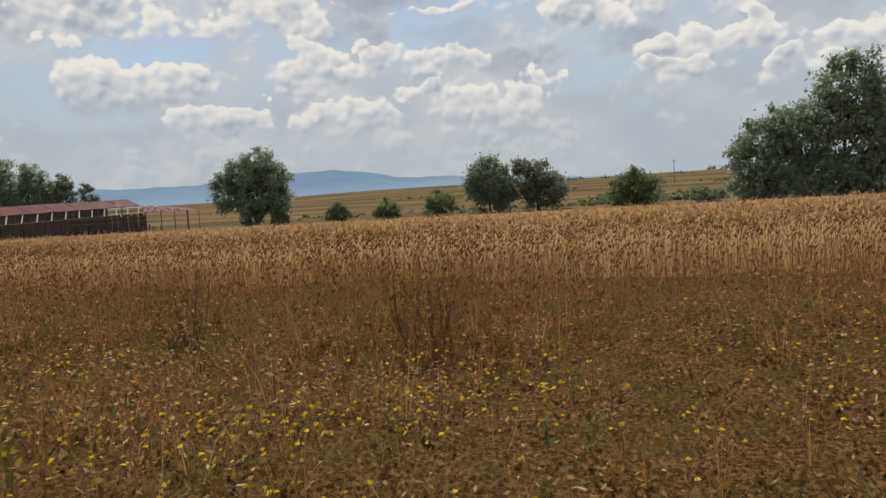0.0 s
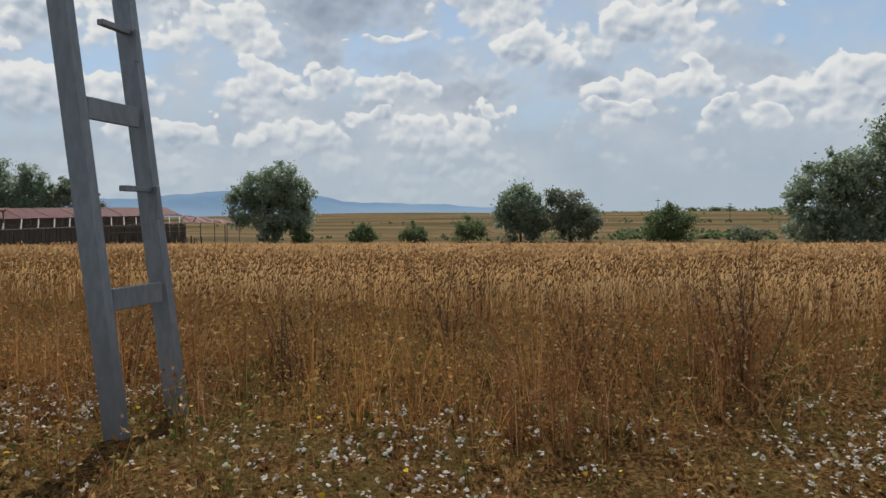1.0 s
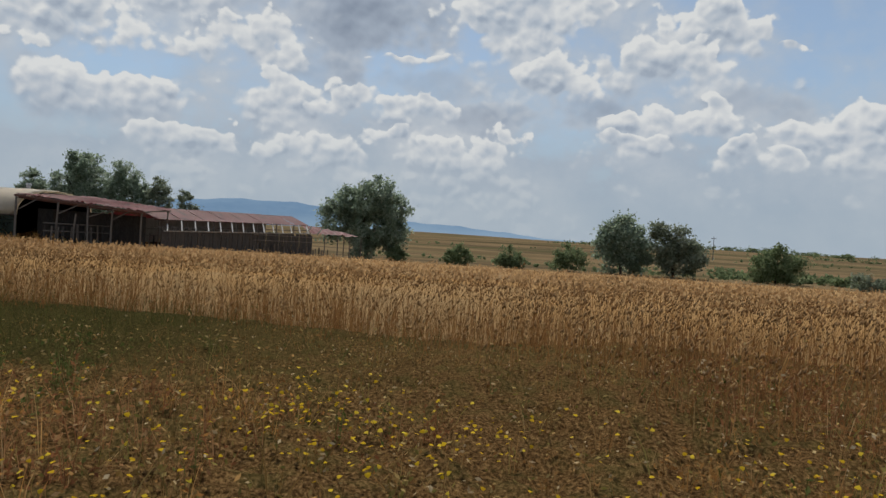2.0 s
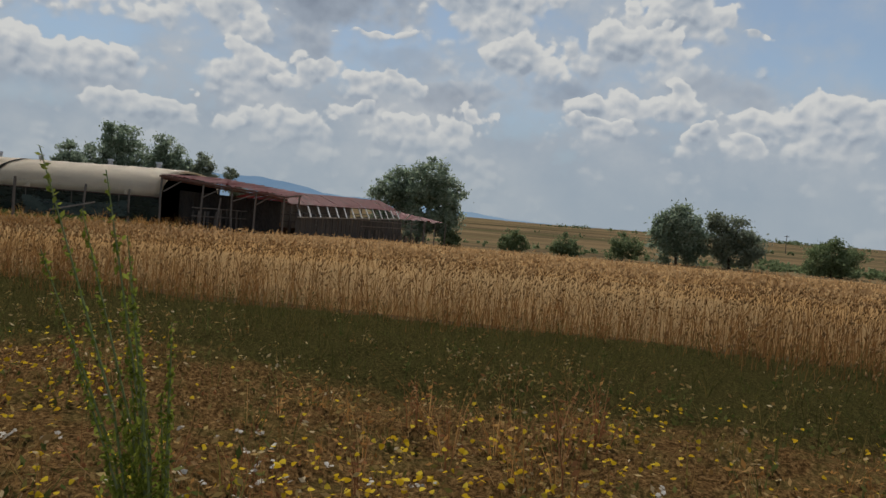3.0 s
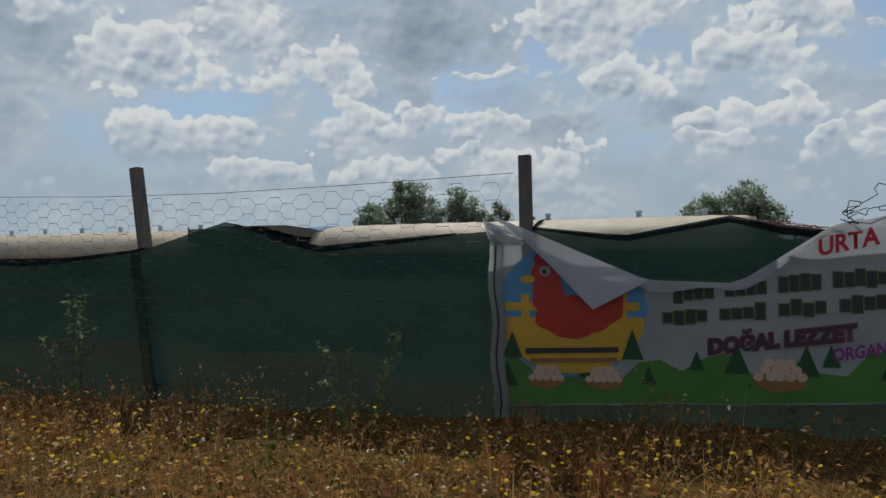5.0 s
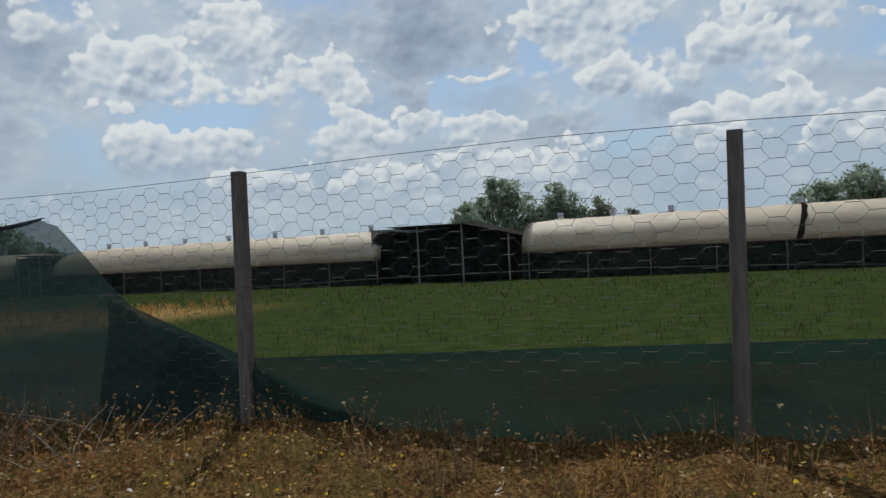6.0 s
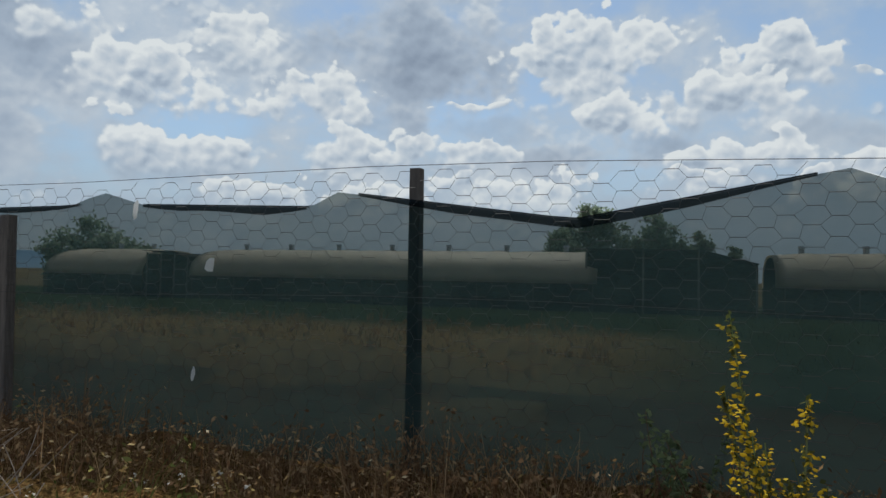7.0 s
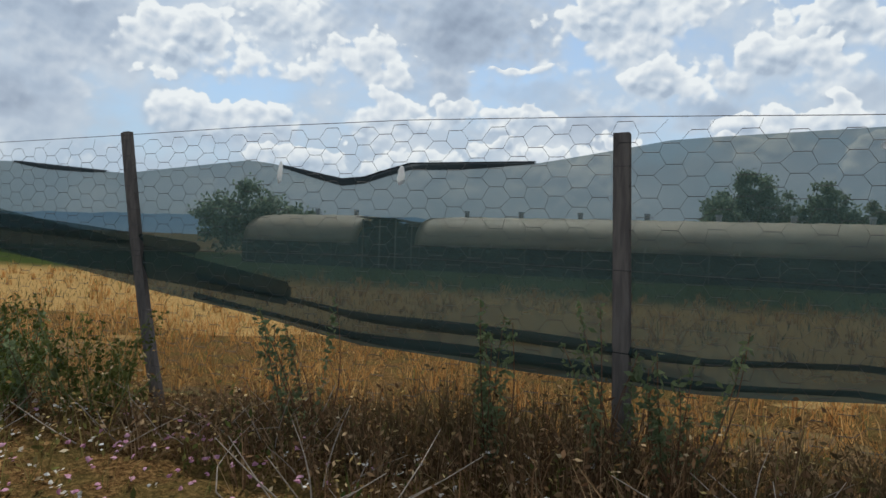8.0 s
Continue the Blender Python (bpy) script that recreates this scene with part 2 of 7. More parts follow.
def cloth(name, colour, dirt, clear=0.0):
    """Thin printed vinyl: the sun behind it shines through, with stains and faint creases."""
    m, k = material(name)
    at = k.add("ShaderNodeTexCoord").outputs["Object"]
    stain, grain = k.noise(at, 1.7, 5, .6), k.noise(at, 14, 4)
    col = k.mix(k.span(grain, .3, .7, 0, .25), colour, tuple(c * .8 for c in colour))
    col = k.mix(k.math("MULTIPLY", k.span(stain, .45, .72), .45), col, dirt)
    b = k.add("ShaderNodeBump")
    b.inputs["Distance"].default_value, b.inputs["Strength"].default_value = .006, .6
    k.put(k.noise(at, 6, 4), b.inputs["Height"])
    front, back = k.add("ShaderNodeBsdfPrincipled"), k.add("ShaderNodeBsdfTranslucent")
    front.inputs["Roughness"].default_value = .5
    for n, socket in ((front, "Base Color"), (back, "Color")):
        k.put(col, n.inputs[socket])
        k.put(b.outputs[0], n.inputs["Normal"])
    thin = k.add("ShaderNodeMixShader")
    thin.inputs[0].default_value = .48
    k.put(front.outputs[0], thin.inputs[1])
    k.put(back.outputs[0], thin.inputs[2])
    hole = k.add("ShaderNodeMixShader")
    hole.inputs[0].default_value = clear
    k.put(thin.outputs[0], hole.inputs[1])
    k.put(k.add("ShaderNodeBsdfTransparent").outputs[0], hole.inputs[2])
    k.put(hole.outputs[0], k.add("ShaderNodeOutputMaterial").inputs[0])
    return m


def plain(name, colour, rough=.7, shift=.12, fine=25.0, metal=0.0):
    return worn(name, colour, tuple(c * (1 - shift) for c in colour), tuple(c * (1 - 2.2 * shift) for c in colour), fine, 2.5, rough, metal, .001)


STEEL = worn("galvanised_steel", (.25, .265, .28), (.20, .215, .23), (.14, .14, .135), 30, 2.2, .55, .35, .002, (1, 1, .35))
OLD_WOOD = worn("weathered_wood", (.175, .15, .13), (.12, .103, .092), (.075, .068, .062), 45, 3, .9, 0, .006, (1, 1, .12))
PALE_WOOD = worn("bleached_wood", (.27, .245, .22), (.21, .19, .165), (.15, .13, .11), 40, 3, .9, 0, .004, (1, 1, .2))
WHITE_WOOD = plain("whitewashed_timber", (.52, .50, .47), .8)
CONCRETE = worn("rough_concrete", (.30, .28, .25), (.22, .21, .19), (.14, .12, .1), 35, 6, .95, 0, .01)
TARP = worn("cream_tarpaulin", (.70, .60, .46), (.66, .56, .43), (.50, .42, .32), 2.2, .5, .6, 0, .03, (.6, 1, 1), .6)
TARP_DARK = worn("dark_strap", (.12, .10, .08), (.09, .08, .07), (.2, .16, .12), 12, 2, .8)
SKIRT = net_material("dark_skirt_net", (.046, .062, .058), (.028, .038, .037), .12)
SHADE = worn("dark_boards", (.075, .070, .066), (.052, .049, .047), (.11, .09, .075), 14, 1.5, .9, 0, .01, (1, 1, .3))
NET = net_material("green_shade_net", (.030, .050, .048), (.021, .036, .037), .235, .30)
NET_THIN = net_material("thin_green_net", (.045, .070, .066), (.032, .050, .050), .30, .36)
NET_DENSE = net_material("dense_green_net", (.024, .048, .039), (.016, .034, .030), .09)
NET_EDGE = net_material("folded_net_hem", (.012, .018, .022), (.010, .014, .018), .10)
WIRE = plain("rusty_wire", (.075, .065, .06), .8, .2, 60, .2)
RED_TIN = worn("red_roof_sheet", (.27, .075, .07), (.22, .06, .058), (.13, .055, .05), 18, 1.1, .65, 0, .004, (1, 1, 1), .7)
RUST = worn("rusty_beam", (.13, .06, .045), (.1, .05, .04), (.05, .035, .03), 30, 3, .85)
CANVAS = cloth("white_banner_cloth", (.53, .535, .56), (.33, .32, .305), .12)
PRINT_BLUE = cloth("print_blue", (.13, .36, .60), (.10, .25, .40))
PRINT_YELLOW = cloth("print_yellow", (.80, .47, .05), (.55, .33, .06))
PRINT_RED = cloth("print_red", (.56, .055, .03), (.35, .05, .03))
PRINT_GREEN = cloth("print_green", (.10, .26, .055), (.05, .13, .03))
PRINT_DARK = cloth("print_dark_green", (.03, .10, .035), (.02, .06, .02))
PRINT_BLACK = plain("print_black", (.015, .016, .017), .6)
PRINT_LIME = cloth("print_outline", (.17, .21, .06), (.10, .12, .04))
PRINT_CRIMSON = cloth("print_crimson", (.50, .03, .06), (.33, .03, .05))
PRINT_MAGENTA = plain("print_magenta", (.17, .012, .06), .7)
PRINT_PURPLE = cloth("print_purple", (.26, .05, .28), (.18, .04, .2))
PRINT_EGG = cloth("print_egg", (.74, .56, .42), (.5, .36, .26))
PRINT_BROWN = plain("print_brown", (.2, .09, .03), .6)
BARK = worn("tree_bark", (.11, .085, .065), (.07, .055, .045), (.05, .045, .04), 12, 1.5, .95, 0, .03, (1, 1, .25))
GALV_CAP = worn("sheet_metal_vent", (.46, .46, .47), (.38, .38, .40), (.25, .23, .22), 20, 3, .45, .5, .002)


# ---- ground ----
def ramp01(v, lo, hi):
    t = np.clip((v - lo) / (hi - lo), 0, 1)
    return t * t * (3 - 2 * t)


def ground(x, y):
    """Height of the land: level at the road, falling gently to a dry stream, rising to the far plain."""
    x, y = np.asarray(x, float), np.asarray(y, float)
    fall = .007 + .023 * ramp01(x, -66.5, -57)
    near = -fall * np.clip(y - 6, 0, 70)
    base = near + (-2.6 - near) * ramp01(y, 66, 98)
    far = ramp01(y, 112, 520) * 6.6 + ramp01(y, 500, 2500) * 8
    roll = ramp01(y, 130, 400) * (.7 * np.sin(x / 83 + y / 140) + .5 * np.sin(x / 41 - y / 67 + 1))
    return base + far + roll + .03 * np.sin(x * 1.3 + y * .7) * np.sin(y * 1.1 - x * .4) * ramp01(y, 1.4, 3)


def gz(x, y):
    return float(ground(x, y))


def mesh_of(name, verts, faces, mat=None, smooth=False):
    """A mesh from arrays; faces all of one size."""
    verts, faces = np.asarray(verts, np.float32), np.asarray(faces, np.int32)
    me = bpy.data.meshes.new(name)
    n = faces.shape[1]
    me.vertices.add(len(verts))
    me.vertices.foreach_set("co", verts.ravel())
    me.loops.add(faces.size)
    me.loops.foreach_set("vertex_index", faces.ravel())
    me.polygons.add(len(faces))
    me.polygons.foreach_set("loop_start", np.arange(0, faces.size, n, dtype=np.int32))
    me.polygons.foreach_set("loop_total", np.full(len(faces), n, np.int32))
    if smooth:
        me.polygons.foreach_set("use_smooth", np.ones(len(faces), bool))
    me.update(calc_edges=True)
    me.validate()
    if mat:
        me.materials.append(mat)
    return me


def sheet(name, xs, ys, z, mat):
    gx, gy = np.meshgrid(xs, ys)
    v = np.stack([gx, gy, z(gx, gy)], -1).reshape(-1, 3)
    w, h = len(xs), len(ys)
    i = (np.arange(h - 1)[:, None] * w + np.arange(w - 1)[None]).ravel()
    return mesh_of(name, v, np.stack([i, i + 1, i + 1 + w, i + w], 1), mat, True)


def part(name, bm, mat, parent=None, label="", smooth=False):
    me = bpy.data.meshes.new(name)
    bm.to_mesh(me)
    bm.free()
    me.materials.append(mat)
    if smooth:
        for p in me.polygons:
            p.use_smooth = True
    ob = new(name, me)
    ob.parent = parent
    return tagged(ob, label)


def thing(name, x, y, z, label, category, group="", rz=0.0):
    ob = new(name)
    ob.matrix_basis = pose(x, y, z, 0, 0, rz)
    ob.empty_display_size = .2
    return tagged(ob, label, category, group)


def box(bm, a, b, bevel=.006):
    """A box between two corners with worn edges."""
    a, b = Vector(a), Vector(b)
    m = Matrix.Translation((a + b) / 2) @ Matrix.Diagonal((*(b - a), 1))
    r = bmesh.ops.create_cube(bm, size=1, matrix=m)
    if bevel:
        e = list({e for v in r["verts"] for e in v.link_edges})
        bmesh.ops.bevel(bm, geom=e, offset=bevel, segments=1, affect="EDGES")
    return bm


def bar(bm, p, q, w, d=None, sides=0, taper=1.0, bend=0.0, cuts=1):
    """A post, pole or plank from p to q: square (w x d) or round with that many sides."""
    p, q = Vector(p), Vector(q)
    along = (q - p).normalized()
    ref = Vector((0, 0, 1)) if abs(along.z) < .9 else Vector((0, 1, 0))
    u = along.cross(ref).normalized()
    v = along.cross(u)
    d = d or w
    if sides:
        ring = [(math.cos(math.tau * i / sides), math.sin(math.tau * i / sides)) for i in range(sides)]
    else:
        ring = [(1, .86), (.86, 1), (-.86, 1), (-1, .86), (-1, -.86), (-.86, -1), (.86, -1), (1, -.86)]
    rows = []
    for c in range(cuts + 1):
        t = c / cuts
        k = 1 + (taper - 1) * t
        o = p.lerp(q, t) + u * bend * math.sin(math.pi * t)
        rows.append([bm.verts.new(o + u * a * w / 2 * k + v * b * d / 2 * k) for a, b in ring])
    n = len(ring)
    for r0, r1 in zip(rows, rows[1:]):
        for i in range(n):
            bm.faces.new((r0[i], r0[(i + 1) % n], r1[(i + 1) % n], r1[i]))
    bm.faces.new(rows[0][::-1])
    bm.faces.new(rows[-1])
    return bm


def ground_material():
    m, k = material("field_ground")
    pos = k.add("ShaderNodeNewGeometry").outputs["Position"]
    sep = k.add("ShaderNodeSeparateXYZ")
    k.put(pos, sep.inputs[0])
    x, y, _ = sep.outputs
    fine = k.noise(pos, 24, 6, .65)
    mid = k.noise(pos, 2.2, 5, .6)
    litter = k.ramp(fine, [(.3, (.03, .02, .012)), (.5, (.08, .05, .027)), (.7, (.14, .09, .05))])
    litter = k.mix(k.math("MULTIPLY", k.span(mid, .45, .65), .6), litter, (.075, .075, .03))
    # rough pasture behind the net
    pasture = k.ramp(k.math("ADD", k.math("MULTIPLY", fine, .5), k.math("MULTIPLY", mid, .5)), [(.35, (.015, .023, .007)), (.5, (.028, .040, .012)), (.68, (.058, .060, .022))])
    inside = k.math("MULTIPLY", k.span(x, -66.4, -66.0, 1, 0), k.span(y, 4.5, 8))
    dry = k.math("MULTIPLY", k.span(x, -97.5, -93, 1, 0), k.span(k.math("ADD", y, k.math("MULTIPLY", mid, 5)), 19, 25, 1, 0))
    straw = k.ramp(fine, [(.3, (.10, .06, .022)), (.5, (.24, .15, .055)), (.7, (.36, .25, .11))])
    col = k.mix(inside, litter, k.mix(dry, pasture, straw))
    # far stubble and fallow in long strips
    strip = k.noise(k.vec("MULTIPLY", pos, (.0045, .03, 0)), 1, 4, .55)
    patch = k.noise(k.vec("MULTIPLY", pos, (.012, .03, 0)), 1, 4, .6)
    far = k.ramp(strip, [(.30, (.07, .055, .03)), (.42, (.165, .113, .062)), (.5, (.185, .132, .072)), (.54, (.08, .06, .036)), (.60, (.165, .113, .062)), (.66, (.075, .07, .035)), (.75, (.06, .065, .03))])
    far = k.mix(k.math("MULTIPLY", k.span(patch, .48, .62), .6), far, (.065, .065, .03))
    far = k.mix(k.math("MULTIPLY", k.span(fine, .3, .7), .3), far, k.mix(.5, far, (.05, .04, .025)))
    # distance haze put into the colour, greyer the farther off
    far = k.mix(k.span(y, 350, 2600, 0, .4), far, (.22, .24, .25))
    col = k.mix(k.span(y, 58, 92), col, far)
    finish(k, col, .95, 0, k.math("ADD", fine, mid), .03)
    return m


def build_ground():
    xs = np.concatenate([np.sinh(np.linspace(-5.2, -2.2, 40)) * 50 - 20, np.linspace(-235, 150, 150), np.sinh(np.linspace(2.2, 5.2, 40)) * 50])
    xs = np.unique(np.round(xs, 2))
    ys = np.unique(np.round(np.concatenate([np.linspace(-1500, -40, 12), np.linspace(-30, 1.2, 12), np.linspace(1.4, 70, 80), np.linspace(71, 140, 40), np.geomspace(142, 4300, 70)]), 2))
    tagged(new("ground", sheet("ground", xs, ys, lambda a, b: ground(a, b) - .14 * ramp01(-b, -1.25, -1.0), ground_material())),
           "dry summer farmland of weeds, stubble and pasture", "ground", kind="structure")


build_ground()


def build_road():
    m = worn("road_asphalt", (.055, .054, .052), (.04, .04, .04), (.08, .075, .068), 90, 1.2, .9, 0, .006)
    tagged(new("road", sheet("road", np.linspace(-330, 220, 90), np.linspace(-7, 1.05, 8), lambda a, b: .012 - .01 * np.abs(b + 3) + 0 * a, m)),
           "worn grey asphalt country road", "road", kind="structure")


build_road()


def drive_right(y):
    return np.interp(y, [1, 2.2, 3.4, 4.7, 6.8, 9, 17, 26, 40], [-55.8, -56.7, -57.25, -57.75, -58.2, -58.45, -58.5, -58.4, -60.9])


def drive_left(y):
    return np.interp(y, [1, 3.3, 10, 17, 26, 40], [-63.0, -61.8, -61.75, -61.4, -60.6, -62.8])


def drive_mid(y):
    return (drive_right(y) + drive_left(y)) / 2


def drive_half(y):
    return (drive_right(y) - drive_left(y)) / 2


def build_drive():
    m, k = material("drive_earth")
    pos = k.add("ShaderNodeNewGeometry").outputs["Position"]
    fine, mid, pebble = k.noise(pos, 40, 6, .7), k.noise(k.vec("MULTIPLY", pos, (1.6, .8, 1)), 1.6, 6, .65), k.noise(pos, 9, 4)
    col = k.ramp(mid, [(.3, (.075, .046, .028)), (.44, (.14, .083, .047)), (.55, (.20, .124, .072)), (.66, (.155, .095, .055)), (.76, (.085, .055, .034))])
    col = k.mix(k.math("MULTIPLY", k.span(fine, .45, .7), .5), col, (.245, .165, .10))
    col = k.mix(k.math("MULTIPLY", k.span(pebble, .56, .66), .55), col, (.06, .042, .026))
    finish(k, col, .95, 0, k.math("ADD", k.math("MULTIPLY", fine, .5), pebble), .05)
    ys = np.linspace(1.05, 40, 260)
    us = np.linspace(-1, 1, 34)
    gy, gu = np.meshgrid(ys, us, indexing="ij")
    edge = 1 + .10 * np.sin(gy * 1.7) + .07 * np.sin(gy * 4.3 + 1) + .05 * np.sin(gy * 9.1 + np.sign(gu))
    gx = drive_mid(gy) + gu * drive_half(gy) * edge
    rut = -.05 * (np.exp(-((gu - .42) / .16) ** 2) + np.exp(-((gu + .42) / .16) ** 2)) + .035 * np.exp(-(gu / .14) ** 2)
    rough = .010 * np.sin(gx * 9 + gy * 5) * np.sin(gy * 7 - gx * 3) + .02 * np.sin(gx * 2.9 + 1.3 * np.sin(gy * 1.9)) * np.sin(gy * 2.3)
    lip = np.clip(1 - np.abs(gu), 0, .12) / .12
    gzz = ground(gx, gy) + (.075 + rut + rough) * lip - .02 * (1 - lip)
    v = np.stack([gx, gy, gzz], -1).reshape(-1, 3)
    w = len(us)
    i = (np.arange(len(ys) - 1)[:, None] * w + np.arange(w - 1)[None]).ravel()
    tagged(new("dirt_track", mesh_of("dirt_track", v, np.stack([i, i + 1, i + 1 + w, i + w], 1), m, True)),
           "rutted brown earth farm track leading off the road", "track", kind="structure")


build_drive()


def build_mountains():
    """Blue ranges at the limit of sight; they glow, with haze put into their colour."""
    m, k = material("glowing_hazed_range")
    pos = k.add("ShaderNodeNewGeometry").outputs["Position"]
    n = k.noise(k.vec("MULTIPLY", pos, (1, 1, 2.5)), .004, 5, .6)
    sep = k.add("ShaderNodeSeparateXYZ")
    k.put(pos, sep.inputs[0])
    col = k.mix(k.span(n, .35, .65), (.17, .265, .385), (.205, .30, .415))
    # thicker haze mixed into the colour towards the foot
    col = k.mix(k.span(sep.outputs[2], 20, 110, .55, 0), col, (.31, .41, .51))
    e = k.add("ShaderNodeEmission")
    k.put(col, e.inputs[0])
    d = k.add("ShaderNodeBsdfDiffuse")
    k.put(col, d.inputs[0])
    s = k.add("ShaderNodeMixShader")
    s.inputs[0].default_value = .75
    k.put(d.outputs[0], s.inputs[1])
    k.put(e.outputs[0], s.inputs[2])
    k.put(s.outputs[0], k.add("ShaderNodeOutputMaterial").inputs[0])
    az = np.linspace(-1.45, .9, 260)
    top = np.interp(az, [-1.3, -.95, -.85, -.77, -.70, -.63, -.59, -.53, -.45, -.41, -.37, -.32, -.27, -.22, -.18, -.12, -.09, .2],
                    [.014, .024, .028, .030, .028, .029, .034, .0385, .038, .034, .024, .0215, .020, .018, .0145, .0098, .0065, .005])
    top += .0006 * np.sin(az * 83 + 2) + .0004 * np.sin(az * 190)
    rows = []
    for dist, f in ((3900, 0.0), (4050, .55), (4250, 1.0), (4400, .9)):
        rows.append(np.stack([np.sin(az) * dist, np.cos(az) * dist, -12 + f * (top * dist + 12)], 1))
    v = np.concatenate(rows)
    w = len(az)
    i = (np.arange(3)[:, None] * w + np.arange(w - 1)[None]).ravel()
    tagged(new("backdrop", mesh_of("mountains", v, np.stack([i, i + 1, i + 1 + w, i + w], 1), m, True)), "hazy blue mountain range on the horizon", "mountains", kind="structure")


build_mountains()


# ---- trees ----
LEAVES = {"willow": foliage("willow_leaves", [(0, (.16, .20, .14)), (.45, (.26, .315, .22)), (.8, (.35, .40, .295)), (1, (.46, .49, .385))], (.17, .225, .15), .25, .58),
          "bush": foliage("bush_leaves", [(0, (.10, .135, .065)), (.5, (.17, .21, .10)), (1, (.25, .285, .155))], (.14, .17, .09), .3, .52),
          "pale": foliage("pale_leaves", [(0, (.14, .165, .11)), (.5, (.22, .25, .17)), (1, (.34, .36, .27))], (.19, .205, .15), .3, .52)}


def leaf_cloud(rng, lobes, count, size):
    """Small leaf sprays scattered in and over the lobes of a crown: two bent triangles each."""
    lobes = np.array(lobes, float)
    vol = (lobes[:, 3] * lobes[:, 4] * lobes[:, 5]) ** .67
    # boughs first, then the leaves round each bough, so that light and gaps show between them
    boughs = max(len(lobes) * 5, count // 70)
    pick = rng.choice(len(lobes), boughs, p=vol / vol.sum())
    d = rng.normal(size=(boughs, 3))
    d /= np.linalg.norm(d, axis=1)[:, None]
    r = rng.uniform(.25, 1, boughs) ** .5 + rng.exponential(.02, boughs)
    centre = lobes[pick, :3] + d * r[:, None] * lobes[pick, 3:6] * .9
    reach = np.minimum(lobes[pick, 3:6].min(1) * .34, size * 3.0) * rng.uniform(.6, 1.3, boughs)
    own = rng.integers(0, boughs, count)
    d = d[own]
    c = centre[own] + rng.normal(size=(count, 3)) * reach[own][:, None] * np.array([.62, .62, .5])
    a = rng.normal(size=(count, 3))
    a[:, 2] -= .35
    a /= np.linalg.norm(a, axis=1)[:, None]
    b = np.cross(a, d + rng.normal(size=(count, 3)) * .6)
    b /= np.linalg.norm(b, axis=1)[:, None] + 1e-9
    s = size * rng.uniform(.55, 1.25, count)[:, None]
    v = np.stack([c - a * s, c + b * s * .55, c + a * s, c - b * s * .5], 1).reshape(-1, 3)
    i = np.arange(count) * 4
    return v, np.stack([i, i + 1, i + 2, i + 3], 1)


def tree(name, x, y, height, lobes, label, seed, leaf="willow", count=5200, size=.42, category="tree", stems=1, group=""):
    """A tapered trunk with limbs that reach into each lobe, and a crown of leaf sprays. Lobes: across, deep, up, and half sizes."""
    rng = np.random.default_rng(seed)
    root = thing(name, x, y, gz(x, y) - .15, label, category, group)
    bm = bmesh.new()
    lobes = [(a * 1.04, b, c * 1.06, u * 1.2, v * 1.2, w * 1.2) for a, b, c, u, v, w in lobes]
    cx = sum(l[0] for l in lobes) / len(lobes)
    w = height * .026
    for s in range(stems):
        off = (s - (stems - 1) / 2) * w * 3.2
        fork = Vector((cx * .3 + off * 1.6, 0, height * .30))
        bar(bm, (off, 0, -.2), fork, w * 1.9, sides=8, taper=.72, bend=.12, cuts=4)
        for a, b, c, u, v, ww in lobes[s::stems]:
            mid = fork.lerp(Vector((a, b, c)), .55) + Vector((0, 0, height * .03))
            bar(bm, fork, mid, w * 1.1, sides=6, taper=.6, bend=.15, cuts=3)
            bar(bm, mid, (a, b, c + ww * .5), w * .62, sides=5, taper=.3, bend=.1, cuts=3)
            for j in range(4):
                t = mid.lerp(Vector((a, b, c)), rng.uniform(.1, .9))
                bar(bm, t, t + Vector((rng.normal() * u * .5, rng.normal() * v * .5, abs(rng.normal()) * ww * .5)), w * .3, sides=4, taper=.3, cuts=2)
    part("trunk", bm, BARK, root, "grey-brown bark", True)
    v, f = leaf_cloud(rng, lobes, int(count * 2.1), size * .70)
    crown = new("crown", mesh_of("crown", v, f, LEAVES[leaf]))
    crown.parent = root
    return root


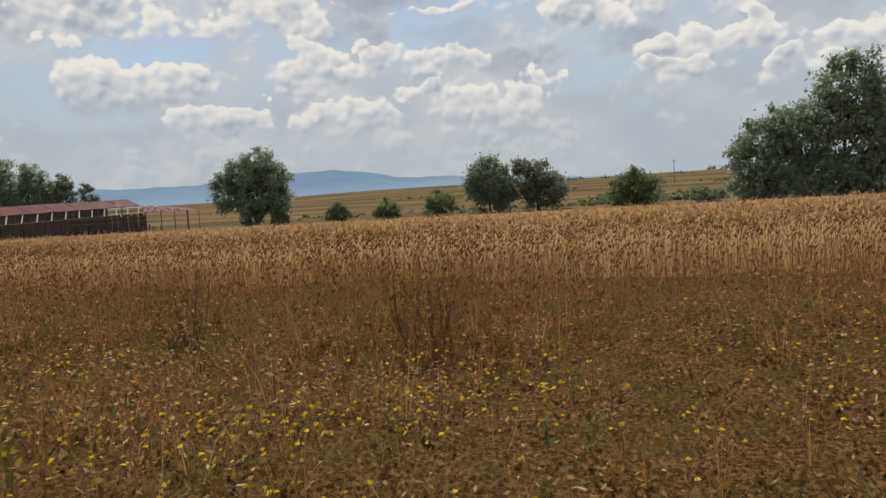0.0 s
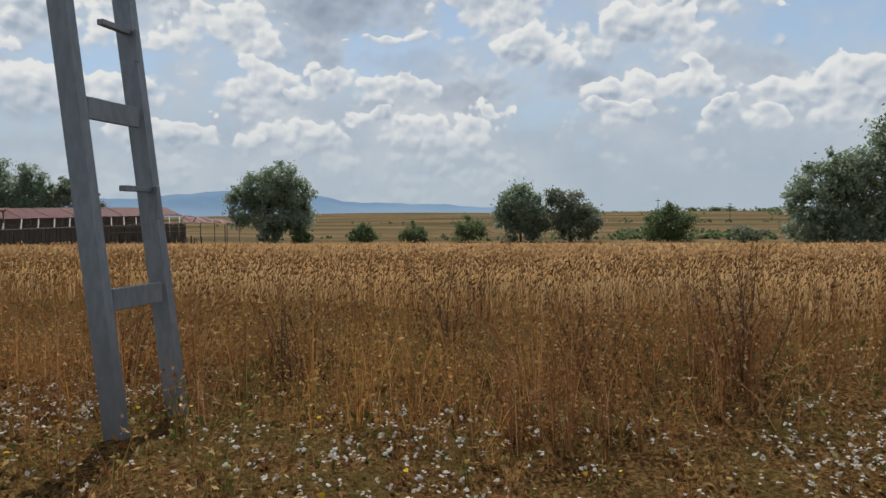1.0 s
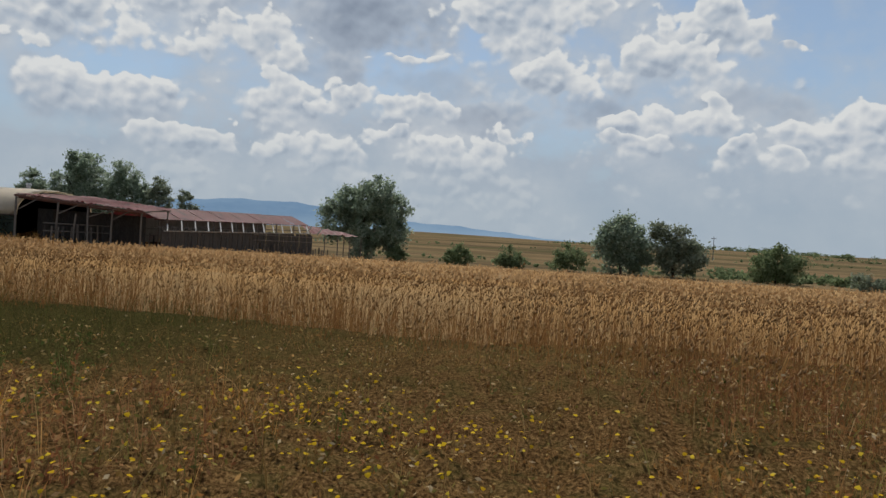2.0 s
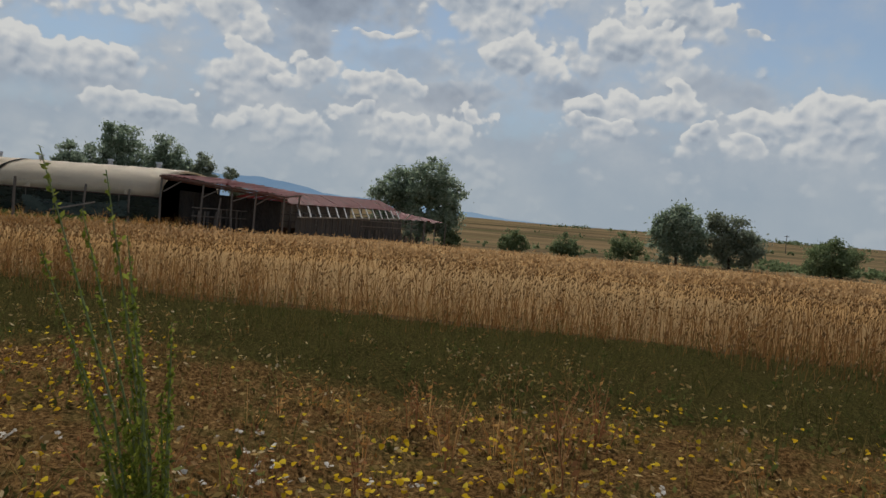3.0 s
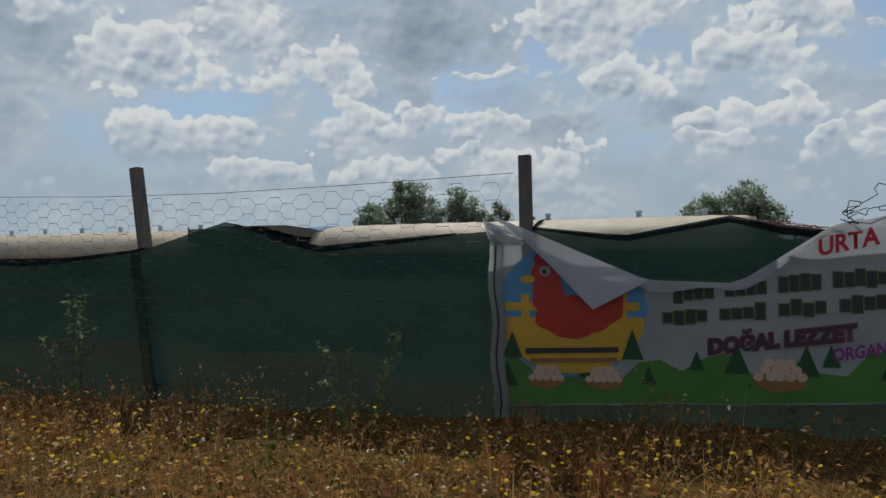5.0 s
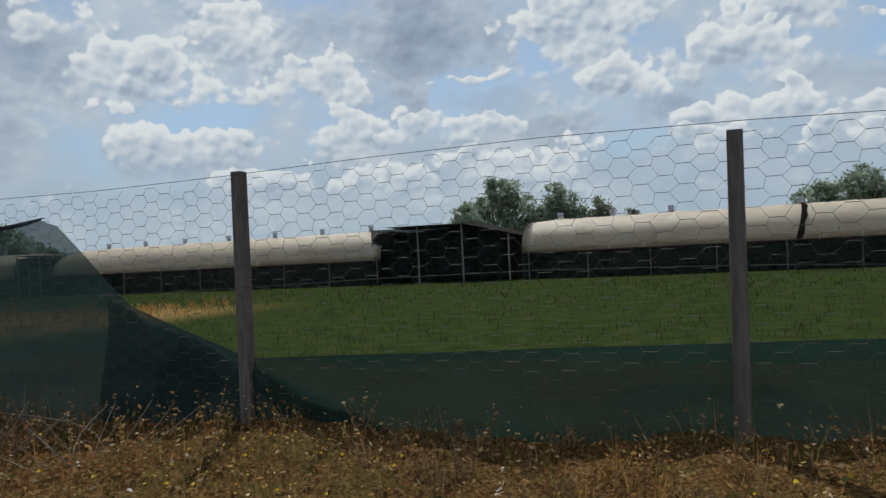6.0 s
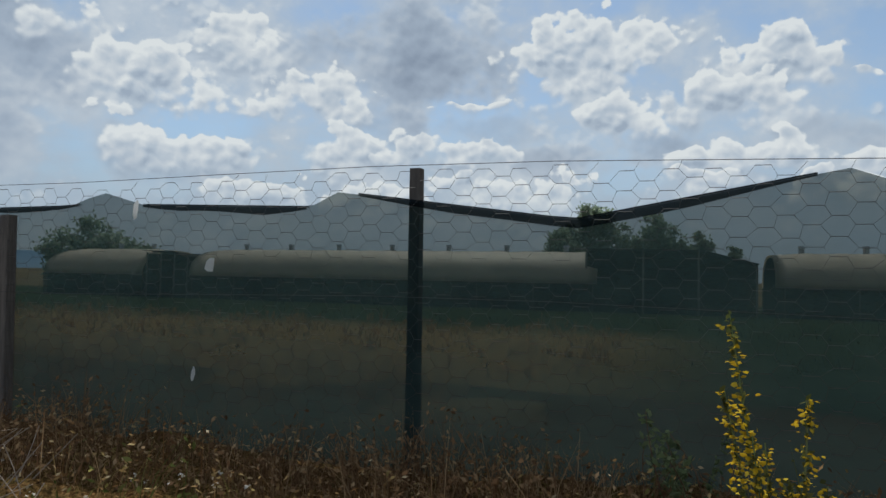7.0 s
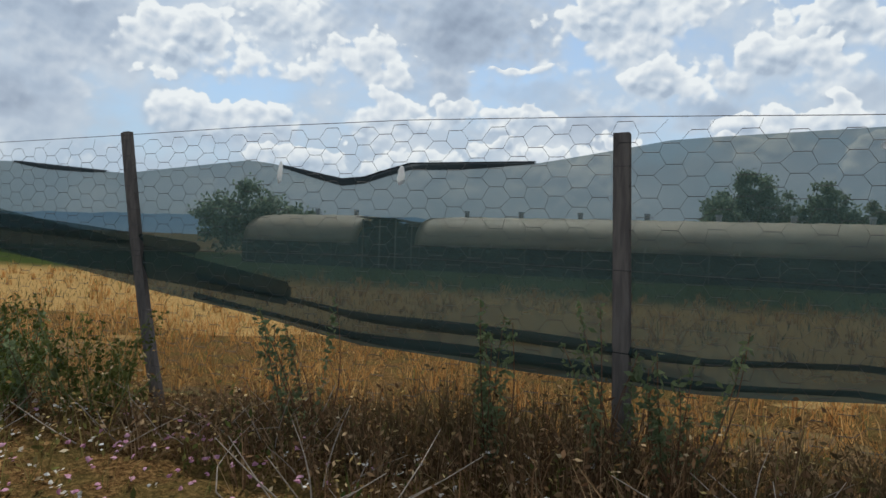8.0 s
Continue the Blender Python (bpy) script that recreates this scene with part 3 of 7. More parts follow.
def build_trees():
    full = [(-4.3, 0, 5.4, 2.4, 2.4, 2.9), (-2.7, .4, 8.2, 2.7, 2.5, 2.9), (1.3, -.3, 9.0, 2.7, 2.4, 3.0), (3.7, .2, 6.9, 2.6, 2.4, 3.2), (.2, 0, 4.6, 4.4, 2.8, 3.0), (4.2, .5, 3.8, 2.0, 2, 2.4), (-.6, 0, 7.4, 2.4, 2.4, 2.6), (.5, -1.2, 2.2, 2.6, 1.8, 2.2)]
    tree("tree", -64.6, 101.5, 12.8, full, "tall rounded willow with dense grey-green crown behind the shed", 11, count=9600, size=.40, stems=2)
    pair = [(-.2, 0, 5.0, 2.9, 2.6, 3.2), (-1.7, 0, 3.2, 2.1, 2, 2.8), (1.5, 0, 3.6, 2.3, 2.2, 3.0)]
    tree("tree", -26.5, 109, 8.3, pair, "dark round-headed willow at the far field edge", 12, count=5200, size=.40)
    slim = [(-2.4, 0, 6.4, 1.2, 1.3, 2.0), (-1.6, 0, 4.0, 1.8, 1.9, 2.6), (.9, 0, 4.9, 2.0, 2, 2.4), (2.4, 0, 2.8, 1.8, 2, 2.2), (0, 0, 2.4, 2.2, 2, 2)]
    tree("tree", -19.0, 109.5, 8.4, slim, "lighter pointed willow beside a darker one", 13, "pale", 4300, .36)
    bushy = [(0, 0, 2.0, 1.9, 1.8, 2.0), (-1.3, 0, 1.4, 1.3, 1.4, 1.5), (1.4, 0, 1.5, 1.4, 1.4, 1.6)]
    for n, (x, y, s) in enumerate([(-50.2, 103, .78), (-42.6, 105.5, .76), (-34.2, 107, .98), (-59.0, 100, .55)]):
        o = [(a * s, b * s, c * s, u * s, v * s, w * s) for a, b, c, u, v, w in bushy]
        tree("bush", x, y, 3.6 * s, o, "low round green bush in dry grass", 20 + n, "bush", 1700, .26, "bush", group="field bushes")
    big = [(0, 0, 2.8, 2.6, 2.4, 2.6), (-1.9, 0, 2.0, 1.8, 2, 2.0), (1.9, 0, 2.2, 1.9, 2, 2.2)]
    tree("bush", -4.7, 111, 4.9, big, "large rounded willow bush at the field edge", 31, "bush", 3300, .32, "bush")
    tree("bush", 4.6, 104, 2.4, [(0, 0, 1.2, 1.6, 1.3, 1.3), (1.6, 0, .9, 1.3, 1, 1)], "patch of low grey-green scrub", 32, "pale", 1100, .24, "bush")
    right = [(-1.0, 0, 7.6, 2.6, 2.5, 3.0), (-2.2, 0, 4.8, 2.3, 2.2, 2.8), (1.6, 0, 8.0, 2.7, 2.6, 3.2), (1.4, 0, 4.5, 3.2, 2.6, 3.4), (-2.0, -1, 2.2, 2.6, 2.0, 2.2), (2.2, -1, 2.0, 3.0, 2.0, 2.2)]
    tree("tree", 12.0, 92, 11.0, right, "broad grey-green willow in a roadside grove", 41, count=6500, size=.38, stems=2)
    tall = [(0, 0, 12.0, 3.3, 3, 3.6), (-2.4, 0, 9.0, 3.2, 3, 3.8), (2.9, 0, 9.6, 3.4, 3, 4.2), (0, 0, 5.6, 4.6, 3.4, 3.8), (4.4, 0, 5.2, 3.0, 3, 3.8), (-2.5, -1.5, 2.6, 3.2, 2, 2.6), (2.5, -1.5, 2.4, 3.4, 2, 2.6)]
    tree("tree", 20.6, 93, 15.6, tall, "tall dense dark willow in a grove", 42, count=9000, size=.42, stems=2)
    tree("tree", 29.5, 95, 15.0, [(a * 1.05, b, c, u, v, w) for a, b, c, u, v, w in tall], "tall dense dark willow in a grove", 43, count=7500, size=.45, stems=2)
    # wood behind the tunnel barns
    wood = [(-.2, 0, 11.0, 2.2, 2.2, 2.2), (-3.1, 0, 8.2, 1.9, 2.0, 2.6), (2.7, 0, 8.5, 1.9, 2.0, 2.6), (0, 0, 5.8, 4.0, 2.6, 3.6), (-1.6, .5, 9.9, 1.7, 1.8, 2.0), (-4.8, 0, 5.6, 2.6, 2, 2.6), (4.2, 0, 6.0, 2.4, 2, 2.6)]
    tree("tree", -106.3, 91.5, 13.6, wood, "tall willow behind a tunnel barn", 51, count=7000, size=.36, stems=2)
    tree("tree", -98.6, 91, 12.0, [(0, 0, 9.9, 1.6, 1.6, 2.2), (-1.5, 0, 7.2, 1.4, 1.6, 2.4), (1.8, 0, 7.2, 1.5, 1.6, 2.6), (.2, 0, 5.0, 2.4, 1.8, 2.6), (2.8, 0, 5.2, 1.8, 1.6, 2.4)], "willow behind a tunnel barn", 52, count=4400, size=.34)
    tree("tree", -93.6, 92, 9.6, [(0, 0, 7.8, 1.2, 1.4, 2.0), (.9, 0, 5.8, 1.2, 1.4, 2.2), (-.9, 0, 6.0, 1.1, 1.4, 2.2)], "thin pale willow showing its branches", 53, "pale", 1900, .30, stems=2)
    tree("tree", -89.8, 93, 8.0, [(0, 0, 6.3, 1.1, 1.2, 1.8), (1.3, 0, 4.7, 1.0, 1.2, 1.6)], "thin pale willow showing its branches", 54, "pale", 1100, .28)
    tree("tree", -109.6, 85.5, 9.6, [(0, 0, 7.5, 1.3, 1.5, 2.1), (-.8, 0, 6.0, 1.2, 1.5, 2.3), (.9, 0, 5.8, 1.2, 1.5, 2.3)], "round willow behind a tunnel barn", 55, count=2600, size=.32)
    low = [(-1.0, 0, 4.5, 2.8, 2, 1.9), (-3.4, 0, 3.0, 2.6, 2, 2.0), (2.0, 0, 3.6, 2.6, 2, 1.9), (4.6, 0, 2.9, 2.0, 1.8, 1.7), (0, 0, 2.2, 4.5, 2.2, 2.0)]
    tree("tree", -148.5, 53, 6.2, low, "low spreading tree beyond the distant barn", 56, count=4200, size=.34, stems=2)

    # scrub along the dry stream and hedges on the plain
    rng = np.random.default_rng(60)
    c, r = [], []
    for x0, x1, y0, y1, n, h in ((-12, 75, 112, 128, 150, 1.5), (-75, -15, 112, 135, 70, .8), (-160, 120, 230, 240, 60, 1.2), (-60, 140, 330, 345, 70, 1.4), (20, 150, 420, 428, 60, 2.6)):
        x, y = rng.uniform(x0, x1, n), rng.uniform(y0, y1, n)
        for k in range(n):
            s = h * rng.uniform(.4, 1.2)
            c.append((x[k], y[k], gz(x[k], y[k]) + s * .35, s * 1.6, s, s * .7))
    v, f = leaf_cloud(rng, c, 16000, .42)
    tagged(new("far_scrub", mesh_of("far_scrub", v, f, LEAVES["bush"])), "dark scrub and hedge lines on the far plain", "scrub", kind="stuff")
    for x, y, h in ((2.5, 240, 7.5), (26, 250, 6.0), (88, 300, 7.0)):
        p = thing("far_pole", x, y, gz(x, y), "distant wooden power pole on the plain", "utility pole", "far poles")
        part("shaft", bar(bmesh.new(), (0, 0, -.3), (0, 0, h), .26, sides=6, taper=.7), OLD_WOOD, p)
        part("crossarm", bar(bmesh.new(), (-.8, 0, h - .5), (.8, 0, h - .5), .14), OLD_WOOD, p)


build_trees()


# ---- tunnel barns ----
def arch(t, half, eave, ridge):
    """Outline of the tunnel roof: t from 0 to 1 across."""
    a = math.pi * t
    return -half * math.copysign(abs(math.cos(a)) ** .86, math.cos(a)), eave + (ridge - eave) * math.sin(a) ** .8


def tunnel_barn(x0, x1, label, seed, vents, strap=None):
    half, eave, ridge, mid = 3.55, 1.22, 3.1, 41.6
    g = gz((x0 + x1) / 2, mid)
    root = thing("tunnel_barn", (x0 + x1) / 2, mid, g, label, "barn", "tunnel barns")
    l = (x1 - x0) / 2
    eave, ridge = eave - g, ridge - g
    rng = np.random.default_rng(seed)
    bm = bmesh.new()
    n, cross = int((x1 - x0) / .55), 22
    rows = []
    for i in range(n + 1):
        s = i / n
        x = -l + 2 * l * s
        rib = .03 * abs(math.sin(math.pi * i / 3)) * -1
        end = .35 * math.exp(-min(s, 1 - s) * n / 1.2)
        row = []
        for j in range(cross + 1):
            y, z = arch(j / cross, half - end * .35, eave, ridge - end * .35)
            wob = .02 * noise.noise(Vector((x * .7, y * 1.2, seed)))
            row.append(bm.verts.new((x, y, z + rib + wob)))
        rows.append(row)
    for a, b in zip(rows, rows[1:]):
        for j in range(cross):
            bm.faces.new((a[j], b[j], b[j + 1], a[j + 1]))
    bmesh.ops.solidify(bm, geom=bm.faces[:], thickness=.03)
    part("roof_cover", bm, TARP, root, "cream tarpaulin stretched over hoops", True)
    for sx, nm in ((-l + .06, "end_wall"), (l - .06, "end_wall")):
        bm = bmesh.new()
        outer = [arch(j / cross, half - .2, eave, ridge - .25) for j in range(cross + 1)]
        pts = [(-half + .2, 0.0)] + outer + [(half - .2, 0.0)]
        f = bm.faces.new([bm.verts.new((sx, y, z)) for y, z in pts])
        bmesh.ops.solidify(bm, geom=[f], thickness=.05)
        part(nm, bm, SHADE, root, "dark boarded gable end")
    for side in (-1, 1):
        bm = bmesh.new()
        cols = []
        for i in range(n + 1):
            x = -l + 2 * l * i / n
            cols.append([bm.verts.new((x, side * (half - .02 + .03 * math.sin(x * 2.1 + k)), k * (eave + .03) / 3 - .05 * (k == 0))) for k in range(4)])
        for a, b in zip(cols, cols[1:]):
            for k in range(3):
                bm.faces.new((a[k], b[k], b[k + 1], a[k + 1]))
        bmesh.ops.solidify(bm, geom=bm.faces[:], thickness=.02)
        part("side_curtain", bm, SKIRT, root, "dark netting along the open side")
        bm = bmesh.new()
        bar(bm, (-l, side * (half + .02), eave), (l, side * (half + .02), eave), .07, .05)
        part("eave_rail", bm, RUST, root)
        for x in np.arange(-l + .4, l, 3.2):
            bm = bmesh.new()
            bar(bm, (x, side * (half + .04), -.15), (x, side * (half + .04), eave), .07, sides=6)
            part("post", bm, OLD_WOOD, root)
    for x in vents:
        bm = bmesh.new()
        bar(bm, (x - root.location.x, 0, ridge - .1), (x - root.location.x, 0, ridge + .24), .30, sides=10)
        pipe = part("roof_vent", bm, GALV_CAP, root, "stubby sheet-metal roof vent")
        bm = bmesh.new()
        bar(bm, (x - root.location.x, 0, ridge + .26), (x - root.location.x, 0, ridge + .38), .42, sides=10, taper=.75)
        cap = part("cap", bm, GALV_CAP, pipe)
    if strap is not None:
        bm = bmesh.new()
        a_row, b_row = [], []
        for j in range(cross + 1):
            y, z = arch(j / cross, half + .03, eave, ridge + .03)
            lean = .55 * (z - eave) / (ridge - eave)
            a_row.append(bm.verts.new((strap - root.location.x + lean, y, z)))
            b_row.append(bm.verts.new((strap - root.location.x + lean + .26 + .05 * math.sin(j * 2), y, z)))
        for j in range(cross):
            bm.faces.new((a_row[j], b_row[j], b_row[j + 1], a_row[j + 1]))
        bmesh.ops.solidify(bm, geom=bm.faces[:], thickness=.03)
        part("seam_strap", bm, TARP_DARK, root, "dark strap over the seam", True)
    return root


def net_shelter(x0, x1, high, low, label):
    """A dark lean-to hung with netting between two barns."""
    y0, y1 = 38.4, 44.5
    g = gz((x0 + x1) / 2, 41)
    root = thing("net_shelter", (x0 + x1) / 2, 41, g, label, "shelter")
    l = (x1 - x0) / 2
    for px, top in ((-l, high), (-l * .3, high), (l * .35, high), (l, low)):
        for py in (y0 - 41, y1 - 41):
            bm = bmesh.new()
            bar(bm, (px, py, -.2), (px, py, top - g), .12, sides=6, taper=.85)
            part("post", bm, PALE_WOOD, root, "bleached timber post")
    bm = bmesh.new()
    pts = [(-l - .3, high + .05), (l * .4, high), (l + .1, low)]
    top = []
    for px, pz in pts:
        top.append([bm.verts.new((px, py - 41, pz - g + .1 * math.sin(px * 3 + py))) for py in (y0 - .3, 41, y1)])
    for a, b in zip(top, top[1:]):
        for j in range(2):
            bm.faces.new((a[j], b[j], b[j + 1], a[j + 1]))
    bmesh.ops.solidify(bm, geom=bm.faces[:], thickness=.04)
    part("roof_net", bm, SHADE, root, "dark sheet roof")
    bm = bmesh.new()
    back = []
    for i in range(9):
        px = -l + 2 * l * i / 8
        t = high - (high - low) * max(0, (i - 5.6) / 2.4)
        back.append([bm.verts.new((px, y1 - 41 - .2 + .1 * math.sin(i * 2.2), z)) for z in (-.1, (t - g) / 2, t - g - .05)])
    for a, b in zip(back, back[1:]):
        for j in range(2):
            bm.faces.new((a[j], b[j], b[j + 1], a[j + 1]))
    bmesh.ops.solidify(bm, geom=bm.faces[:], thickness=.03)
    part("back_net", bm, SHADE, root, "dark net wall")
    bm = bmesh.new()
    cols = []
    for i in range(17):
        px = -l + 2 * l * i / 16
        t = high - .12 - (high - low) * max(0, (i - 11.2) / 4.8) - g
        cols.append([bm.verts.new((px, y0 - 41 + .08 + .05 * math.sin(i * 1.9 + z), -.1 + (t + .1) * z / 4)) for z in range(5)])
    for a, b in zip(cols, cols[1:]):
        for j in range(4):
            bm.faces.new((a[j], b[j], b[j + 1], a[j + 1]))
    bmesh.ops.solidify(bm, geom=bm.faces[:], thickness=.02)
    part("front_curtain", bm, SKIRT, root, "dark net curtain", True)


def build_barns():
    tunnel_barn(-90.8, -65.3, "long cream tarpaulin tunnel barn with dark open sides", 3, [-67.8, -71.3, -76.5, -79.7, -83.0, -86.2, -89.2], -77.2)
    tunnel_barn(-125.6, -99.4, "long cream tarpaulin tunnel barn beyond the net fence", 4, [-101.6, -105.2, -108.9, -112.7, -116.5, -120.1, -123.6])
    tunnel_barn(-138.0, -129.4, "distant cream tunnel barn", 5, [-131.5, -134.5])
    net_shelter(-100.0, -91.6, 3.15, 2.35, "dark timber shelter hung with netting between barns")
    net_shelter(-129.2, -125.9, 2.75, 2.5, "small dark netted shelter between barns")


build_barns()


# ---- red-roofed cattle shed ----
def roof_sheet(bm, a, b, c, d, waves, height=.035, rough=0.0):
    """Corrugated sheet over four corners: a-b along the eave, d-c along the top."""
    a, b, c, d = map(Vector, (a, b, c, d))
    n = waves * 4
    up = (b - a).cross(d - a).normalized()
    rows = []
    for i in range(n + 1):
        s = i / n
        p, q = a.lerp(b, s), d.lerp(c, s)
        off = up * (height * math.sin(s * waves * math.tau))
        rows.append([bm.verts.new(p.lerp(q, t) + off + Vector((0, 0, rough * noise.noise(Vector((s * 9, t * 3, 1)))))) for t in (0, .5, 1)])
    for r, s in zip(rows, rows[1:]):
        for j in range(2):
            bm.faces.new((r[j], s[j], s[j + 1], r[j + 1]))
    bmesh.ops.solidify(bm, geom=bm.faces[:], thickness=.012)
    return bm


def build_shed():
    rng = random.Random(5)
    near, far = Vector((-60.9, 46.0, 0)), Vector((-59.2, 69.0, 0))
    root = thing("cattle_shed", -60, 57, gz(-60, 57), "long open cattle shed with a rusty red tin roof", "shed")
    o = root.location
    L = lambda p: Vector(p) - o

    def along(t, dx=0.0, z=0.0):
        p = near.lerp(far, t)
        return (p.x + dx, p.y, z - .33 * (1 - t) * min(1, max(0, z)))

    panels = 8
    for i in range(panels):
        t0, t1 = i / panels + .0015, (i + 1) / panels - .0015
        lift = rng.uniform(-.02, .02)
        bm = roof_sheet(bmesh.new(), L(along(t0, .35, 1.80 + lift)), L(along(t1, .35, 1.80 + lift)), L(along(t1, -1.6, 2.66 + lift)), L(along(t0, -1.6, 2.66 + lift)), 12, .02)
        part("roof_panel", bm, RED_TIN, root, "rusty red corrugated sheet")
        bm = roof_sheet(bmesh.new(), L(along(t1, -4.6, 1.8)), L(along(t0, -4.6, 1.8)), L(along(t0, -1.6, 2.65)), L(along(t1, -1.6, 2.65)), 12, .02)
        part("roof_panel", bm, RED_TIN, root, "rusty red corrugated sheet")
    for i in range(14):
        t = (i + .3) / 14
        bm = bar(bmesh.new(), L(along(t, .95, .95)), L(along(t + .035, .25, 1.78)), .10, .08)
        part("strut", bm, WHITE_WOOD, root, "whitewashed slanting timber strut")
        if i % 2 == 0:
            g = gz(*along(t)[:2])
            bm = bar(bmesh.new(), L(along(t, .2, g - .1)), L(along(t, .2, 1.8)), .14, sides=6, taper=.9)
            part("post", bm, OLD_WOOD, root)
    for dx, z, m, w in ((.98, .93, PALE_WOOD, .07), (.22, 1.78, RUST, .12), (.25, 1.25, OLD_WOOD, .07)):
        part("rail", bar(bmesh.new(), L(along(0, dx, z)), L(along(1, dx, z)), w, .08), m, root)
    # low boarding that closes the bottom, plank by plank
    plank = None
    for i in range(60):
        t = (i + .5) / 60
        g = gz(*along(t)[:2])
        if plank is None:
            plank = bpy.data.meshes.new("board")
            bm = box(bmesh.new(), (-.02, -.18, 0), (.02, .18, 1.0), .006)
            bm.to_mesh(plank)
            bm.free()
            plank.materials.append(SHADE)
        b = new("board", plank)
        b.parent = root
        b.matrix_basis = Matrix.Translation(L(along(t, .82 + rng.uniform(-.02, .02), g - .1))) @ pose(0, 0, 0, rng.uniform(-2, 2), 0, -4) @ Matrix.Diagonal((1, 1, .93 - g * 1.0 + rng.uniform(-.15, .1), 1))
    bm = bmesh.new()
    vs = [L(along(0, -4.6, -.6)), L(along(1, -4.6, -.9)), L(along(1, -4.6, 1.8)), L(along(0, -4.6, 1.8))]
    f = bm.faces.new([bm.verts.new(v) for v in vs])
    bmesh.ops.solidify(bm, geom=[f], thickness=.08)
    part("back_wall", bm, PALE_WOOD, root, "pale plastered back wall")
    # collapsed end bay
    bm = roof_sheet(bmesh.new(), L((-58.8, 69.6, 1.0)), L((-54.9, 74.2, .85)), L((-57.4, 75.4, 1.25)), L((-60.6, 70.4, 1.9)), 10, .02, .2)
    part("fallen_roof", bm, RED_TIN, root, "sagging red tin at the collapsed end")
    for x, y, h in ((-58.9, 69.6, 1.0), (-57.8, 70.9, .95), (-56.8, 72.1, .9), (-55.8, 73.1, .88), (-54.9, 74.2, .85), (-57.4, 75.4, 1.2)):
        part("post", bar(bmesh.new(), L((x, y, gz(x, y) - .2)), L((x + .03, y, h)), .13, sides=6, taper=.85), OLD_WOOD, root)
    for a, b in (((-59.2, 69.2, .9), (-58.6, 69.2, 1.75)), ((-58.4, 70.2, .85), (-57.8, 70.2, 1.55)), ((-60.2, 69.2, .85), (-58.4, 70.4, 1.0))):
        part("broken_strut", bar(bmesh.new(), L(a), L(b), .13, .1), WHITE_WOOD, root, "fallen whitewashed timber")


